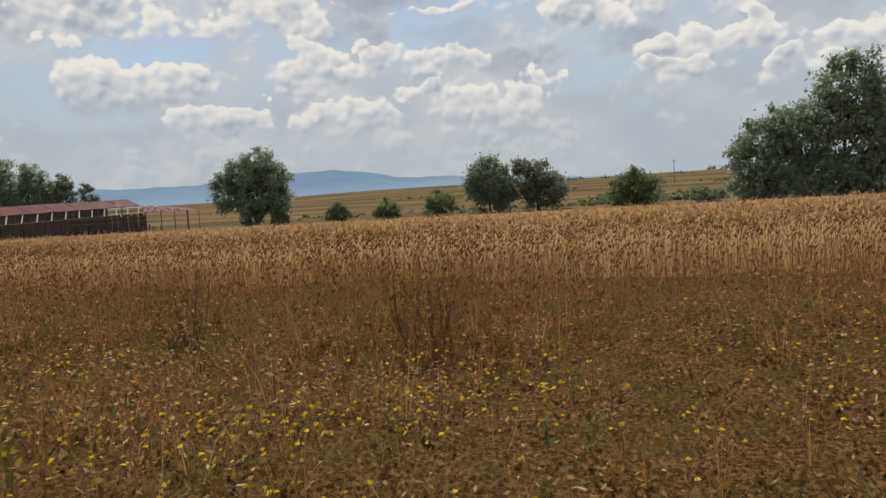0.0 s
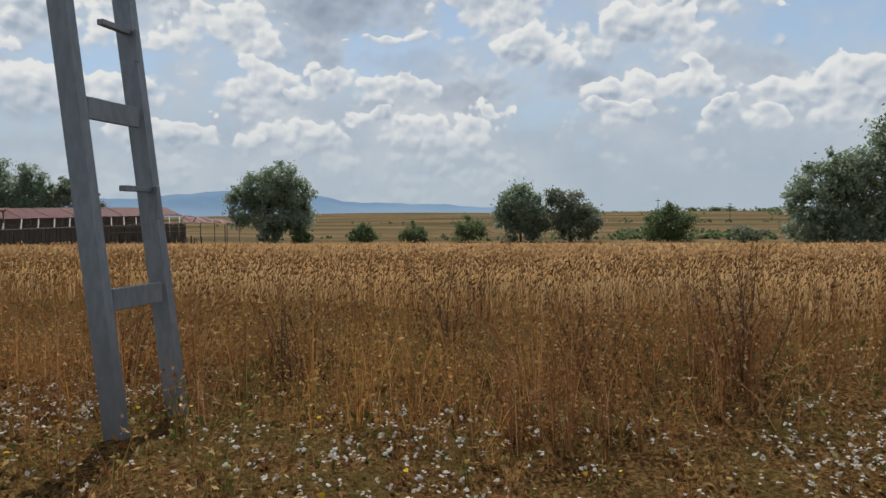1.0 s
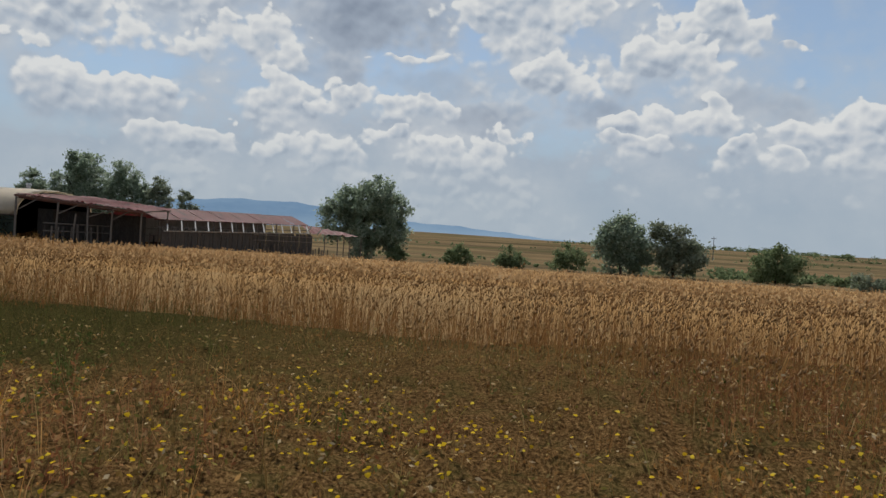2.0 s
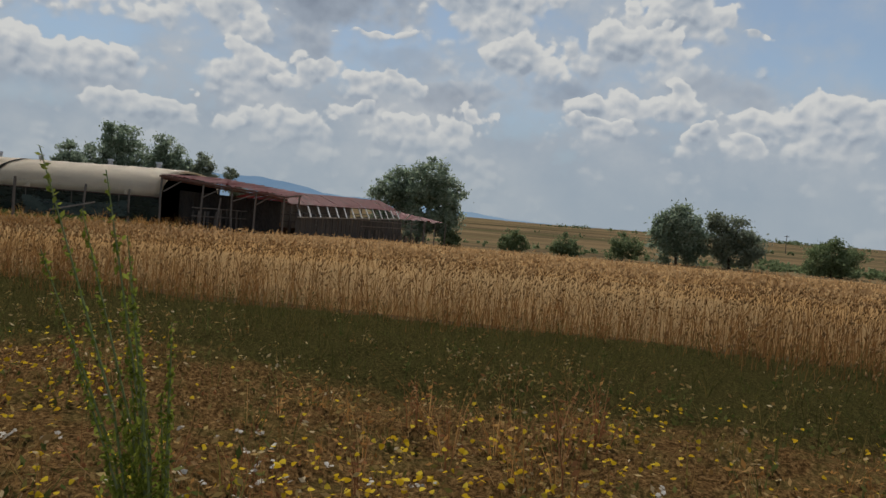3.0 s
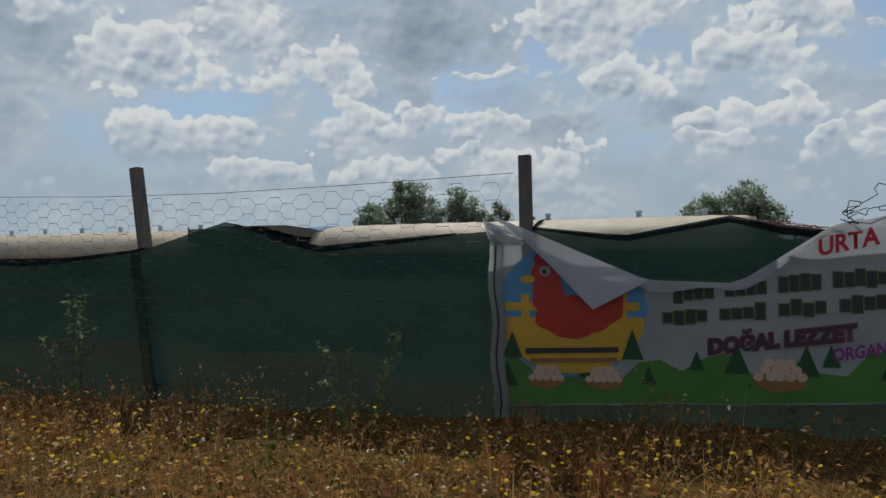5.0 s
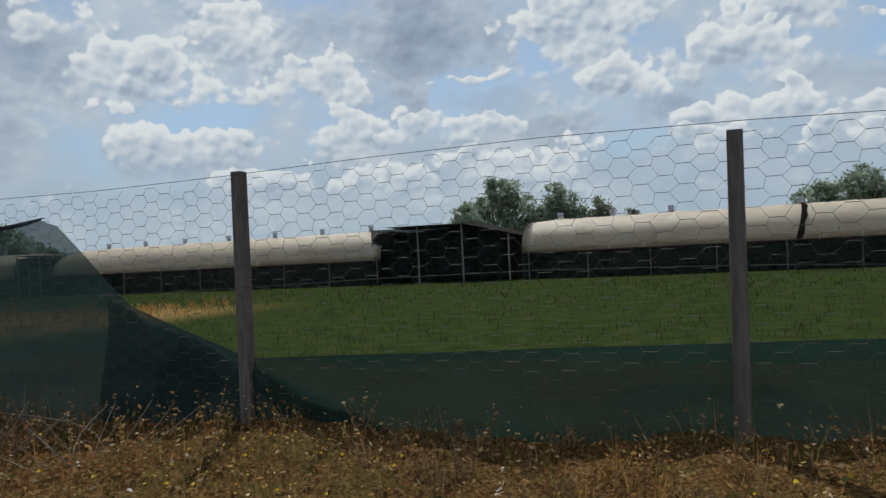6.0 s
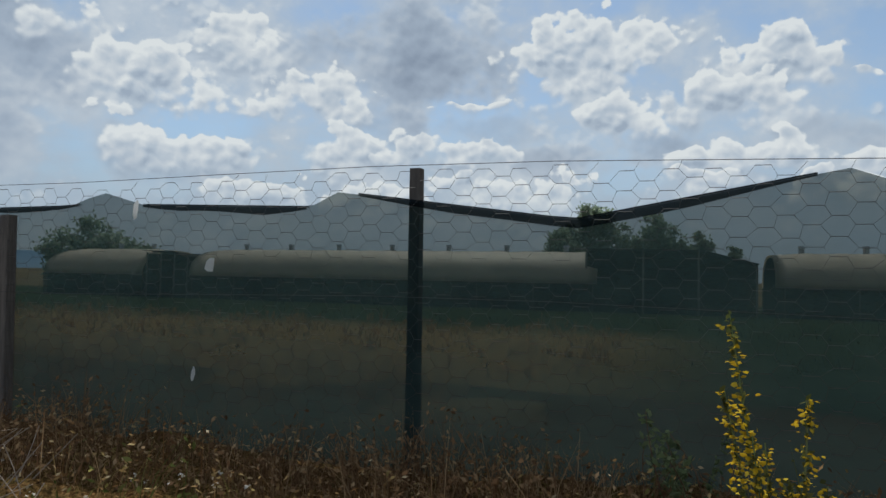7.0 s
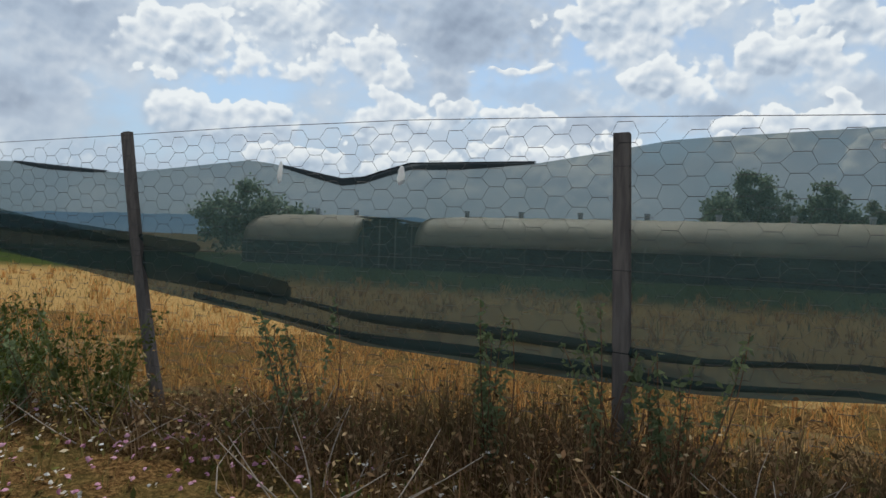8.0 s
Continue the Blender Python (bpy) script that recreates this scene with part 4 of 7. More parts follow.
def build_canopy():
    """The tumbledown front bay by the barn's gable."""
    root = thing("timber_canopy", -62.5, 40, gz(-62.5, 40), "tumbledown timber canopy with red tin scraps", "canopy")
    o = root.location
    L = lambda p: Vector(p) - o
    for a, b, w in (((-65.4, 38.0, 2.50), (-59.6, 43.4, 1.86), .16), ((-65.4, 38.3, 2.38), (-59.8, 43.8, 1.7), .10), ((-65.2, 44.0, 2.6), (-60.2, 47.0, 2.1), .14)):
        part("beam", bar(bmesh.new(), L(a), L(b), w, .12, bend=.05, cuts=4), RUST, root, "rusty brown roof beam")
    for i in range(7):
        t = i / 6
        a = Vector((-65.3, 38.1, 2.55)).lerp(Vector((-59.7, 43.5, 1.9)), t)
        b = Vector((-65.0, 44.2, 2.72)).lerp(Vector((-60.2, 47.2, 2.15)), t)
        part("rafter", bar(bmesh.new(), L(a), L(b), .08, .08), OLD_WOOD, root)
    for t0, t1, sag in ((0, .3, .02), (.31, .62, .05), (.64, 1, .03)):
        a = Vector((-65.4, 38.0, 2.64)).lerp(Vector((-59.5, 43.4, 1.98)), t0)
        b = Vector((-65.4, 38.0, 2.64)).lerp(Vector((-59.5, 43.4, 1.98)), t1)
        d = Vector((-65.0, 44.4, 2.84)).lerp(Vector((-60.0, 47.4, 2.3)), t0)
        c = Vector((-65.0, 44.4, 2.84)).lerp(Vector((-60.0, 47.4, 2.3)), t1)
        part("roof_panel", roof_sheet(bmesh.new(), L(a), L(b), L(c), L(d), 9, .025, sag * 3), RED_TIN, root, "faded red tin sheet")
    rng = random.Random(8)
    for x, y, top, lean in ((-65.3, 38.1, 2.45, 0), (-63.6, 39.7, 2.2, .1), (-62.2, 41.0, 2.1, -.1), (-61.2, 42.0, 2.0, .06), (-59.8, 43.3, 1.85, 0), (-64.9, 44.2, 2.6, 0), (-60.3, 47, 2.1, 0), (-62.9, 40.4, 1.5, .2)):
        part("post", bar(bmesh.new(), L((x, y, gz(x, y) - .2)), L((x + lean, y, top)), .15, sides=6, taper=.85, bend=.03, cuts=2), OLD_WOOD, root)
    for a, b in (((-63.6, 39.7, 1.4), (-62.6, 40.6, 2.15)), ((-61.2, 42.0, 1.2), (-60.4, 42.8, 1.9)), ((-62.2, 41, 1.35), (-61.2, 42, 1.9)), ((-65.2, 38.2, 1.6), (-64.5, 38.9, 2.3))):
        part("brace", bar(bmesh.new(), L(a), L(b), .09, .07), OLD_WOOD, root)
    bm = bmesh.new()
    a, b = Vector((-65.0, 39.6, 0)), Vector((-60.8, 45.2, 0))
    cols = []
    for i in range(9):
        p = a.lerp(b, i / 8)
        cols.append([bm.verts.new(L((p.x + .1 * math.sin(i * 2), p.y, z))) for z in (gz(p.x, p.y) - .1, .9, 1.75 - .02 * i)])
    for c0, c1 in zip(cols, cols[1:]):
        for j in range(2):
            bm.faces.new((c0[j], c1[j], c1[j + 1], c0[j + 1]))
    bmesh.ops.solidify(bm, geom=bm.faces[:], thickness=.04)
    part("boarding", bm, SHADE, root, "dark sheeting under the canopy")
    # paling of uneven dark stakes that runs along the yard
    pal = thing("yard_paling", -60, 55, gz(-60, 55), "uneven paling of dark weathered stakes round the yard", "fence")
    for i in range(64):
        t = i / 63
        x, y = -63.4 + 6.6 * t + rng.uniform(-.05, .05), 38.4 + 31 * t + rng.uniform(-.1, .1)
        h = rng.uniform(.95, 1.45)
        part("stake", bar(bmesh.new(), Vector((x, y, gz(x, y) - .2)) - pal.location, Vector((x + rng.uniform(-.12, .12), y, gz(x, y) + h)) - pal.location, rng.uniform(.09, .2), .06, taper=.8), OLD_WOOD if i % 3 else SHADE, pal)
    for z in (.5, 1.0):
        part("rail", bar(bmesh.new(), Vector((-63.4, 38.4, z - .2)) - pal.location, Vector((-56.8, 69.4, z - .45)) - pal.location, .08, .06), OLD_WOOD, pal)


build_shed()
build_canopy()


# ---- ladder poles of the power line ----
def ladder_pole(x, y, turn, lean, label):
    """Two steel legs joined by rungs, leaning along the road, with short climbing pegs."""
    gap, high = .50, 8.6
    root = thing("power_pole", x, y, gz(x, y), label, "utility pole", "power poles", turn)
    # open channel section
    ring = [(-.053, -.03), (.053, -.03), (.053, .03), (.043, .03), (.043, -.018), (-.043, -.018), (-.043, .03), (-.053, .03)]
    for k in (0, 1):
        bm = bmesh.new()
        a, b = Vector((0, k * gap, -.3)), Vector((lean * high, k * (gap - .02), high))
        r0 = [bm.verts.new(a + Vector((u, v, 0))) for u, v in ring]
        r1 = [bm.verts.new(b + Vector((u, v, 0))) for u, v in ring]
        for i in range(8):
            bm.faces.new((r0[i], r0[(i + 1) % 8], r1[(i + 1) % 8], r1[i]))
        bm.faces.new(r0[::-1])
        bm.faces.new(r1)
        part("leg", bm, STEEL, root, "grey galvanised steel channel")
    for i in range(9):
        z = .86 + .95 * i
        if z < high - .2:
            bm = box(bmesh.new(), (lean * z - .012, .055, z - .055), (lean * z + .012, gap - .055, z + .055), .004)
            part("rung", bm, STEEL, root)
    for z in (1.42, 2.28, 3.1, 3.95):
        bm = box(bmesh.new(), (lean * z - .02, gap - .26, z - .015), (lean * z + .02, gap - .04, z + .015), .003)
        box(bm, (lean * z + .03, gap - .04, z - .16), (lean * z + .05, gap - .01, z + .02), .003)
        part("peg", bm, STEEL, root, "short climbing peg")


def build_poles():
    for x, y, turn, lean in ((-16.12, 2.98, 0, -.118), (-53.87, 3.48, -9, -.156), (-91.72, 2.88, 0, -.118)):
        ladder_pole(x - lean * EYE, y, turn, lean, "leaning grey steel ladder pole standing in roadside weeds")


build_poles()


# ---- roadside net fence ----
def fence_y(x):
    return 4.33 - .0172 * (-69 - x)


# posts: place along the road, height of the head, lean, bow
POSTS = [(-68.92, 1.85, -.02, 0), (-71.86, 1.96, -.30, 0), (-74.97, 1.98, -.03, 0), (-78.0, 1.9, -.1, 0), (-81.2, 1.85, .05, 0), (-84.3, 1.9, 0, 0),
         (-86.85, 1.95, -.42, -.10), (-89.95, 1.75, -.27, .02), (-92.95, 1.81, -.40, .05), (-96.28, 1.94, -.02, 0), (-99.33, 1.66, -.06, 0), (-102.3, 1.94, -.06, 0),
         (-105.55, 1.98, -.10, 0), (-108.48, 1.85, -.07, 0), (-111.35, 1.94, -.48, .04), (-114.7, 1.9, 0, 0), (-117.8, 1.9, -.1, 0), (-120.9, 1.9, 0, 0), (-124, 1.9, 0, 0)]
# hem of the net: place along the road, height
HEM = [(-124.5, 1.7), (-121, 1.8), (-117.5, 1.66), (-114.7, 1.8), (-113.0, 1.77), (-111.87, 1.67), (-110.8, 1.75), (-110.1, 1.61), (-109.74, 1.71), (-108.98, 1.71), (-108.3, 1.82), (-106.74, 1.89),
       (-105.58, 2.01), (-104.82, 1.86), (-104.03, 1.7), (-102.78, 1.79), (-102.0, 1.6), (-101.3, 1.86), (-100.7, 1.85), (-99.64, 1.71), (-98.76, 1.72), (-98.61, 1.83), (-98.2, 1.72),
       (-96.95, 1.69), (-96.8, 1.79), (-95.3, 1.6), (-93.9, 1.86), (-93.34, 1.53), (-93.22, 1.78), (-92.97, 1.62), (-92.03, 1.8), (-90.41, 1.53), (-89.75, 1.55), (-88.95, 1.72),
       (-87.84, 1.74), (-87.05, 1.6), (-86.07, 1.7), (-85.37, 1.02), (-84.3, .62), (-79.4, .75), (-78.1, 1.5), (-76.3, 1.72), (-74.9, 1.40), (-73.2, 1.2), (-71.95, 1.3), (-71.2, 1.5), (-70.4, 1.3), (-68.93, 1.40), (-68.35, 1.33), (-67.73, 1.44), (-67.4, 1.34), (-66.1, 1.36)]


def hem(x):
    xs = np.array([p[0] for p in HEM])
    zs = np.array([p[1] for p in HEM])
    return float(np.interp(x, xs, zs))


def net_y(x):
    """The net runs behind the banner at the corner."""
    return fence_y(x) + .17 * float(ramp01(x, -69.0, -66.6))


def net_foot(x):
    """Lower edge of the net: on the weeds, but hitched up towards the far end."""
    return float(np.interp(x, [-114.2, -113.03, -111.67, -110.62, -110.0, -109.11, -108.11, -107.35, -105.9], [1.2, 1.12, 0.9, 0.75, 0.65, 0.6, 0.56, 0.61, 0.12]))


def hang(bm, x0, x1, top, foot, y_of, seed, rows=9):
    n = max(4, int((x1 - x0) / .16))
    cols = []
    for i in range(n + 1):
        x = x0 + (x1 - x0) * i / n
        t, f = top(x), foot(x)
        col = []
        for j in range(rows + 1):
            s = j / rows
            z = f + (t - f) * s
            w = .035 * noise.noise(Vector((x * 1.3, z * .8, seed))) + .02 * math.sin(x * 5 + z * 2 + seed) * (1 - s) + .06 * math.sin(math.pi * s) * noise.noise(Vector((x * .4, 3, seed)))
            col.append(bm.verts.new((x, y_of(x) + .05 + w, z)))
        cols.append(col)
    for a, b in zip(cols, cols[1:]):
        for j in range(rows):
            bm.faces.new((a[j], b[j], b[j + 1], a[j + 1]))
    return bm


def fold(bm, x0, x1, top, y_of, seed, depth=.07):
    """The net's doubled upper edge, turned over the wire."""
    n = max(3, int((x1 - x0) / .14))
    cols = []
    for i in range(n + 1):
        x = x0 + (x1 - x0) * i / n
        t = top(x)
        d = depth * (.6 + .5 * noise.noise(Vector((x * 1.1, seed, 2)))) * min(1, 3 * min(i, n - i) / n + .25)
        y = y_of(x)
        col = [bm.verts.new((x, y + .055, t + .004)), bm.verts.new((x, y + .02, t + .008)), bm.verts.new((x, y + .012, t - d * .5)), bm.verts.new((x, y + .02, t - d))]
        cols.append(col)
    for a, b in zip(cols, cols[1:]):
        for j in range(3):
            bm.faces.new((a[j], b[j], b[j + 1], a[j + 1]))
    return bm


def chicken_wire(xs, top, y_of, foot=.4, cell=.15, tall=.105):
    """Hexagonal wire: short twisted bars joined by slanting strands."""
    x0, x1 = xs
    segs, thick = [], []
    n = int((x1 - x0) / (cell * .75))
    m = int((2.0 - foot) / (tall / 2))
    rng = np.random.default_rng(3)

    def at(i, j):
        x = x0 + i * cell * .75 + .012 * math.sin(j * 1.7 + i * .9)
        z = foot + j * tall / 2
        z += .04 * math.sin(x * .8) * (z - foot) / 1.7 + .006 * math.sin(i * 2.3 + j)
        return x, z

    for i in range(n):
        for j in range(m):
            if (i + j) % 2:
                continue
            x, z = at(i, j)
            t = top(x)
            if z > t:
                continue
            a, b = (x - cell * .25, z), (x + cell * .25, z)
            segs.append((*a, *b))
            thick.append(.0022)
            for dj in (1, -1):
                u, v = at(i + 1, j + dj)
                if v <= t + .02 and v >= foot:
                    segs.append((*b, u - cell * .25, v))
                    thick.append(.0011)
    s, r = np.array(segs), np.array(thick)[:, None]
    ya = np.array([y_of(v) for v in s[:, 0]])
    yb = np.array([y_of(v) for v in s[:, 2]])
    p = np.stack([s[:, 0], ya, s[:, 1]], 1)
    q = np.stack([s[:, 2], yb, s[:, 3]], 1)
    d = q - p
    d /= np.linalg.norm(d, axis=1)[:, None]
    side = np.stack([-d[:, 2], d[:, 1] * 0, d[:, 0]], 1)
    back = np.tile([0.0, 1.0, 0.0], (len(s), 1))
    ring = [side * r, -side * .5 * r + back * .87 * r, -side * .5 * r - back * .87 * r]
    v = np.stack([p + o for o in ring] + [q + o for o in ring], 1).reshape(-1, 3)
    i = np.arange(len(s))[:, None] * 6
    f = np.concatenate([i + np.array([[0, 1, 4, 3]]), i + np.array([[1, 2, 5, 4]]), i + np.array([[2, 0, 3, 5]])])
    return mesh_of("wire_mesh", v, f, WIRE)


def strand(points, r=.002):
    """A run of plain fence wire."""
    bm = bmesh.new()
    for a, b in zip(points, points[1:]):
        bar(bm, a, b, r * 2, sides=4)
    return bm


def wire_top(x):
    return 1.70 + .17 * float(ramp01(-x, 69, 84)) + .03 * math.sin(x * .9) + .03 * float(ramp01(-x, 92, 110))


def build_front_fence():
    root = thing("net_fence", -95, fence_y(-95), 0, "roadside fence of leaning timber posts with torn green shade net", "fence")
    o = Vector(root.location)

    def local(bm):
        bmesh.ops.translate(bm, verts=bm.verts, vec=-o)
        return bm

    for n, (x, top, lean, bow) in enumerate(POSTS):
        y = fence_y(x) + (.20 if n in (1, 9) else 0)
        bm = bmesh.new()
        round_one = n in (8, 14, 6)
        bar(bm, (x, y, -.3), (x + lean, y + .01, top), .09 if n % 3 else .08, sides=7 if round_one else 0, taper=.9, bend=bow, cuts=6)
        part("post", local(bm), PALE_WOOD if n in (6, 7, 8) else OLD_WOOD, root, "bleached timber post" if n in (6, 7, 8) else "weathered timber post")
        if n in (6, 7, 8):
            bm = bmesh.new()
            bmesh.ops.create_icosphere(bm, subdivisions=2, radius=.2, matrix=pose(x, y - .03, .08) @ Matrix.Diagonal((1.2, .8, .62, 1)))
            for v in bm.verts:
                v.co += Vector((1, 1, 1)) * .04 * noise.noise(v.co * 7)
            part("footing", local(bm), CONCRETE, root, "lump of poured concrete")
    edges = [-124.5] + [p[0] for p in POSTS[::-1][1:]] + [-66.28]
    for n, (x0, x1) in enumerate(zip(edges, edges[1:])):
        spans = [(x0, x1)]
        if x0 < -103 < x1:
            spans = [(x0, -103.46), (-102.72, x1)]
        for a, b in spans:
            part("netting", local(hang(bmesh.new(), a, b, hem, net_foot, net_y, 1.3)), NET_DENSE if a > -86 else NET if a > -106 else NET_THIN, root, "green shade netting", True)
    for n, (a, b, d) in enumerate([(-112.9, -112.0, .05), (-110.6, -109.0, .06), (-102.3, -101.5, .05), (-99.7, -98.75, .05), (-98.2, -96.95, .09), (-96.6, -94.1, .08), (-93.2, -92.1, .07), (-91.5, -90.3, .06),
                                   (-89.9, -89.0, .05), (-88.6, -87.9, .05), (-87.0, -86.1, .05), (-76, -71.9, .05), (-71.1, -69.4, .05), (-68.9, -66.6, .05)]):
        part("hem", local(fold(bmesh.new(), a, b, hem, net_y, n, d)), NET_EDGE, root, "dark folded hem")
    # slack second layers of net that hang from the posts
    for pts in (((-105.62, 1.80), (-105.45, 1.3), (-105.12, .15), (-105.42, .15)), ((-102.3, 1.72), (-102.0, 1.45), (-102.05, .7), (-102.3, .5)), ((-85.5, 1.05), (-84.4, .62), (-83.2, .15), (-85.6, .15)),
                ((-103.5, 1.72), (-103.42, 1.72), (-103.36, .3), (-103.5, .3)), ((-102.76, 1.76), (-102.68, 1.78), (-102.68, .3), (-102.74, .3)), ((-114.5, 1.66), (-110.5, 1.00), (-110.5, .86), (-114.5, 1.24)), ((-114.5, 1.52), (-111.2, 1.22), (-111.2, 1.14), (-114.5, 1.36))):
        bm = bmesh.new()
        a, b, c, d = [Vector((p, 0, q)) for p, q in pts]
        rows = []
        for i in range(11):
            l, r = a.lerp(d, i / 10), b.lerp(c, i / 10)
            rows.append([bm.verts.new((v.x, fence_y(v.x) + .015 + .025 * math.sin(j * 1.9 + i * .6), v.z)) for j, v in enumerate(l.lerp(r, k / 6) for k in range(7))])
        for p, q in zip(rows, rows[1:]):
            for j in range(6):
                bm.faces.new((p[j], p[j + 1], q[j + 1], q[j]))
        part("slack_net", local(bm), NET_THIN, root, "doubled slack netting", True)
    for lift in (.03, .15):
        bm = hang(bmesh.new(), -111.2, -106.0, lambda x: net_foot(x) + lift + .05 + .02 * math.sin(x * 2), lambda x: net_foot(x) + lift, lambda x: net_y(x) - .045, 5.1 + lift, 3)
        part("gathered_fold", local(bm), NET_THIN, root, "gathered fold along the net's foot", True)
    bm = bmesh.new()
    prev = None
    for i in range(8):
        z = 1.72 - .24 * i / 7
        half = .018 + .014 * math.sin(i * 1.7) + .01 * (i % 2)
        row = [bm.verts.new((-103.14 + .015 * math.sin(i) + u * half, fence_y(-103) - .04 + .01 * math.sin(i + u), z)) for u in (-1, 0, 1)]
        if prev:
            for n in range(2):
                bm.faces.new((prev[n], prev[n + 1], row[n + 1], row[n]))
        prev = row
    bmesh.ops.solidify(bm, geom=bm.faces[:], thickness=.006)
    part("net_scrap", local(bm), NET_EDGE, root, "dark scrap of net caught on the wire")
    wire = new("wire_mesh", chicken_wire((-124.5, -69.0), wire_top, lambda x: fence_y(x) - .03))
    wire.parent = root
    wire.matrix_basis = Matrix.Translation(-o)
    tagged(wire, "hexagonal rusty wire mesh", kind="stuff")
    for h in (.02, -.75):
        pts = [(x, fence_y(x) - .035, wire_top(x) + h) for x in np.arange(-124, -68.5, 1.1)]
        part("strand", local(strand(pts)), WIRE, root)
    return root


build_front_fence()


def build_net_chips():
    """White chips on the net, standing for tags and for sky-bright holes."""
    rag = foliage("white_net_chip", [(0, (.78, .78, .77)), (1, (.7, .7, .69))], None, 1, .7)
    rng = random.Random(4)
    for x, z, w, h in ((-98.2, 1.68, .025, .09), (-97.6, 1.32, .045, .06), (-110.55, 1.66, .02, .08), (-109.75, 1.64, .03, .08), (-106.6, 1.8, .03, .03), (-113.2, 1.70, .025, .08), (-107.4, 1.76, .03, .03), (-97.7, .62, .02, .06), (-101.9, 1.1, .02, .04)):
        bm = bmesh.new()
        n = 7
        for dy in (0.0,):
            ring = [bm.verts.new((w * math.cos(math.tau * i / n) * rng.uniform(.6, 1), dy + .01 * math.sin(i), h * math.sin(math.tau * i / n) * rng.uniform(.7, 1))) for i in range(n)]
            f = bm.faces.new(ring)
        bmesh.ops.solidify(bm, geom=[f], thickness=.006)
        ob = part("rag", bm, rag)
        ob.location = (x, fence_y(x) - .045, z)
        tagged(ob, "white chip on the fence, standing for tags and sky-bright holes", "rag", "scraps on the fence")


build_net_chips()


# ---- side fence along the track ----
def side_x(y):
    return np.interp(y, [4.7, 6.65, 9.4, 14, 18.5, 38], [-66.1, -65.12, -64.78, -64.7, -64.2, -64.6])


def build_side_fence():
    root = thing("track_fence", side_x(20), 20, 0, "broken timber fence with torn dark netting beside the track", "fence")
    o = Vector(root.location)
    rng = random.Random(9)
    posts = [(6.7, 1.5, .1, 0), (9.36, 1.5, .75, 0), (11.96, 1.5, .05, 0), (14.1, 1.68, 0, 0), (16.7, 1.53, .05, 0), (18.4, 1.53, -.05, 0), (22.0, 1.5, -.1, 0), (26, 1.65, 0, 0), (30.5, 1.6, .1, 0), (34, 1.55, 0, 0)]
    for y, top, lean, _ in posts:
        x = side_x(y) - .16 * (y < 7)
        part("post", bar(bmesh.new(), Vector((x - lean * .3, y - lean, -.3)) - o, Vector((x, y, top)) - o, .13, sides=6, taper=.85, bend=.03, cuts=4), OLD_WOOD, root, "weathered grey post")
    for (y0, z0), (y1, z1) in (((14.2, 1.0), (15.6, .05)), ((10.4, .8), (11.4, .1)), ((22, .8), (24, .15)), ((28, .3), (31, .75)), ((18.5, .9), (19.6, .1))):
        part("brace", bar(bmesh.new(), Vector((side_x(y0) + .1, y0, z0)) - o, Vector((side_x(y1) + .15, y1, z1)) - o, .09, sides=5, taper=.9, cuts=3, bend=.04), OLD_WOOD, root)
    for y0, y1, t0, t1 in ((8.6, 9.6, 1.25, 1.35), (9.6, 11.9, 1.35, 1.35), (11.9, 13.5, 1.35, 1.2), (26.5, 34, .9, .95)):
        bm = bmesh.new()
        cols = []
        n = 14
        for i in range(n + 1):
            s = i / n
            y = y0 + (y1 - y0) * s
            t = t0 + (t1 - t0) * s - .25 * math.sin(math.pi * s) * (s < .99) + .05 * math.sin(i * 2.1)
            cols.append([bm.verts.new(Vector((side_x(y) + .08 * math.sin(i * 1.9 + k), y, .08 + (t - .08) * k / 5)) - o) for k in range(6)])
        for a, b in zip(cols, cols[1:]):
            for k in range(5):
                bm.faces.new((a[k], b[k], b[k + 1], a[k + 1]))
        part("torn_net", bm, SKIRT, root, "torn dark green net", True)
    # strands that fan out from the leaning post
    for k in range(9):
        a = Vector((side_x(9.36) - .05, 9.36, 1.4 - .06 * k))
        b = Vector((side_x(7.2) + .1 - .03 * k, 7.2 + .2 * k, .15))
        part("slack_strand", bar(bmesh.new(), a - o, b - o, .012, sides=4, bend=.12, cuts=5), WIRE, root)
    for h in (.6, 1.1, 1.5):
        pts = [Vector((side_x(y) + .06, y, h + .05 * math.sin(y))) - o for y in np.arange(6.7, 34, 1.6)]
        part("strand", strand(pts, .003), WIRE, root)


build_side_fence()


# ---- printed banners ----
def text_mesh(words, size, fat=.035):
    """Flat outline of some words from the built-in font, left end at the origin."""
    cu = bpy.data.curves.new("words", "FONT")
    cu.body, cu.size, cu.resolution_u, cu.offset = words, size, 3, fat * size
    ob = bpy.data.objects.new("words", cu)
    scene.collection.objects.link(ob)
    bpy.context.view_layer.update()
    me = bpy.data.meshes.new_from_object(ob.evaluated_get(bpy.context.evaluated_depsgraph_get()))
    bpy.data.objects.remove(ob)
    return me


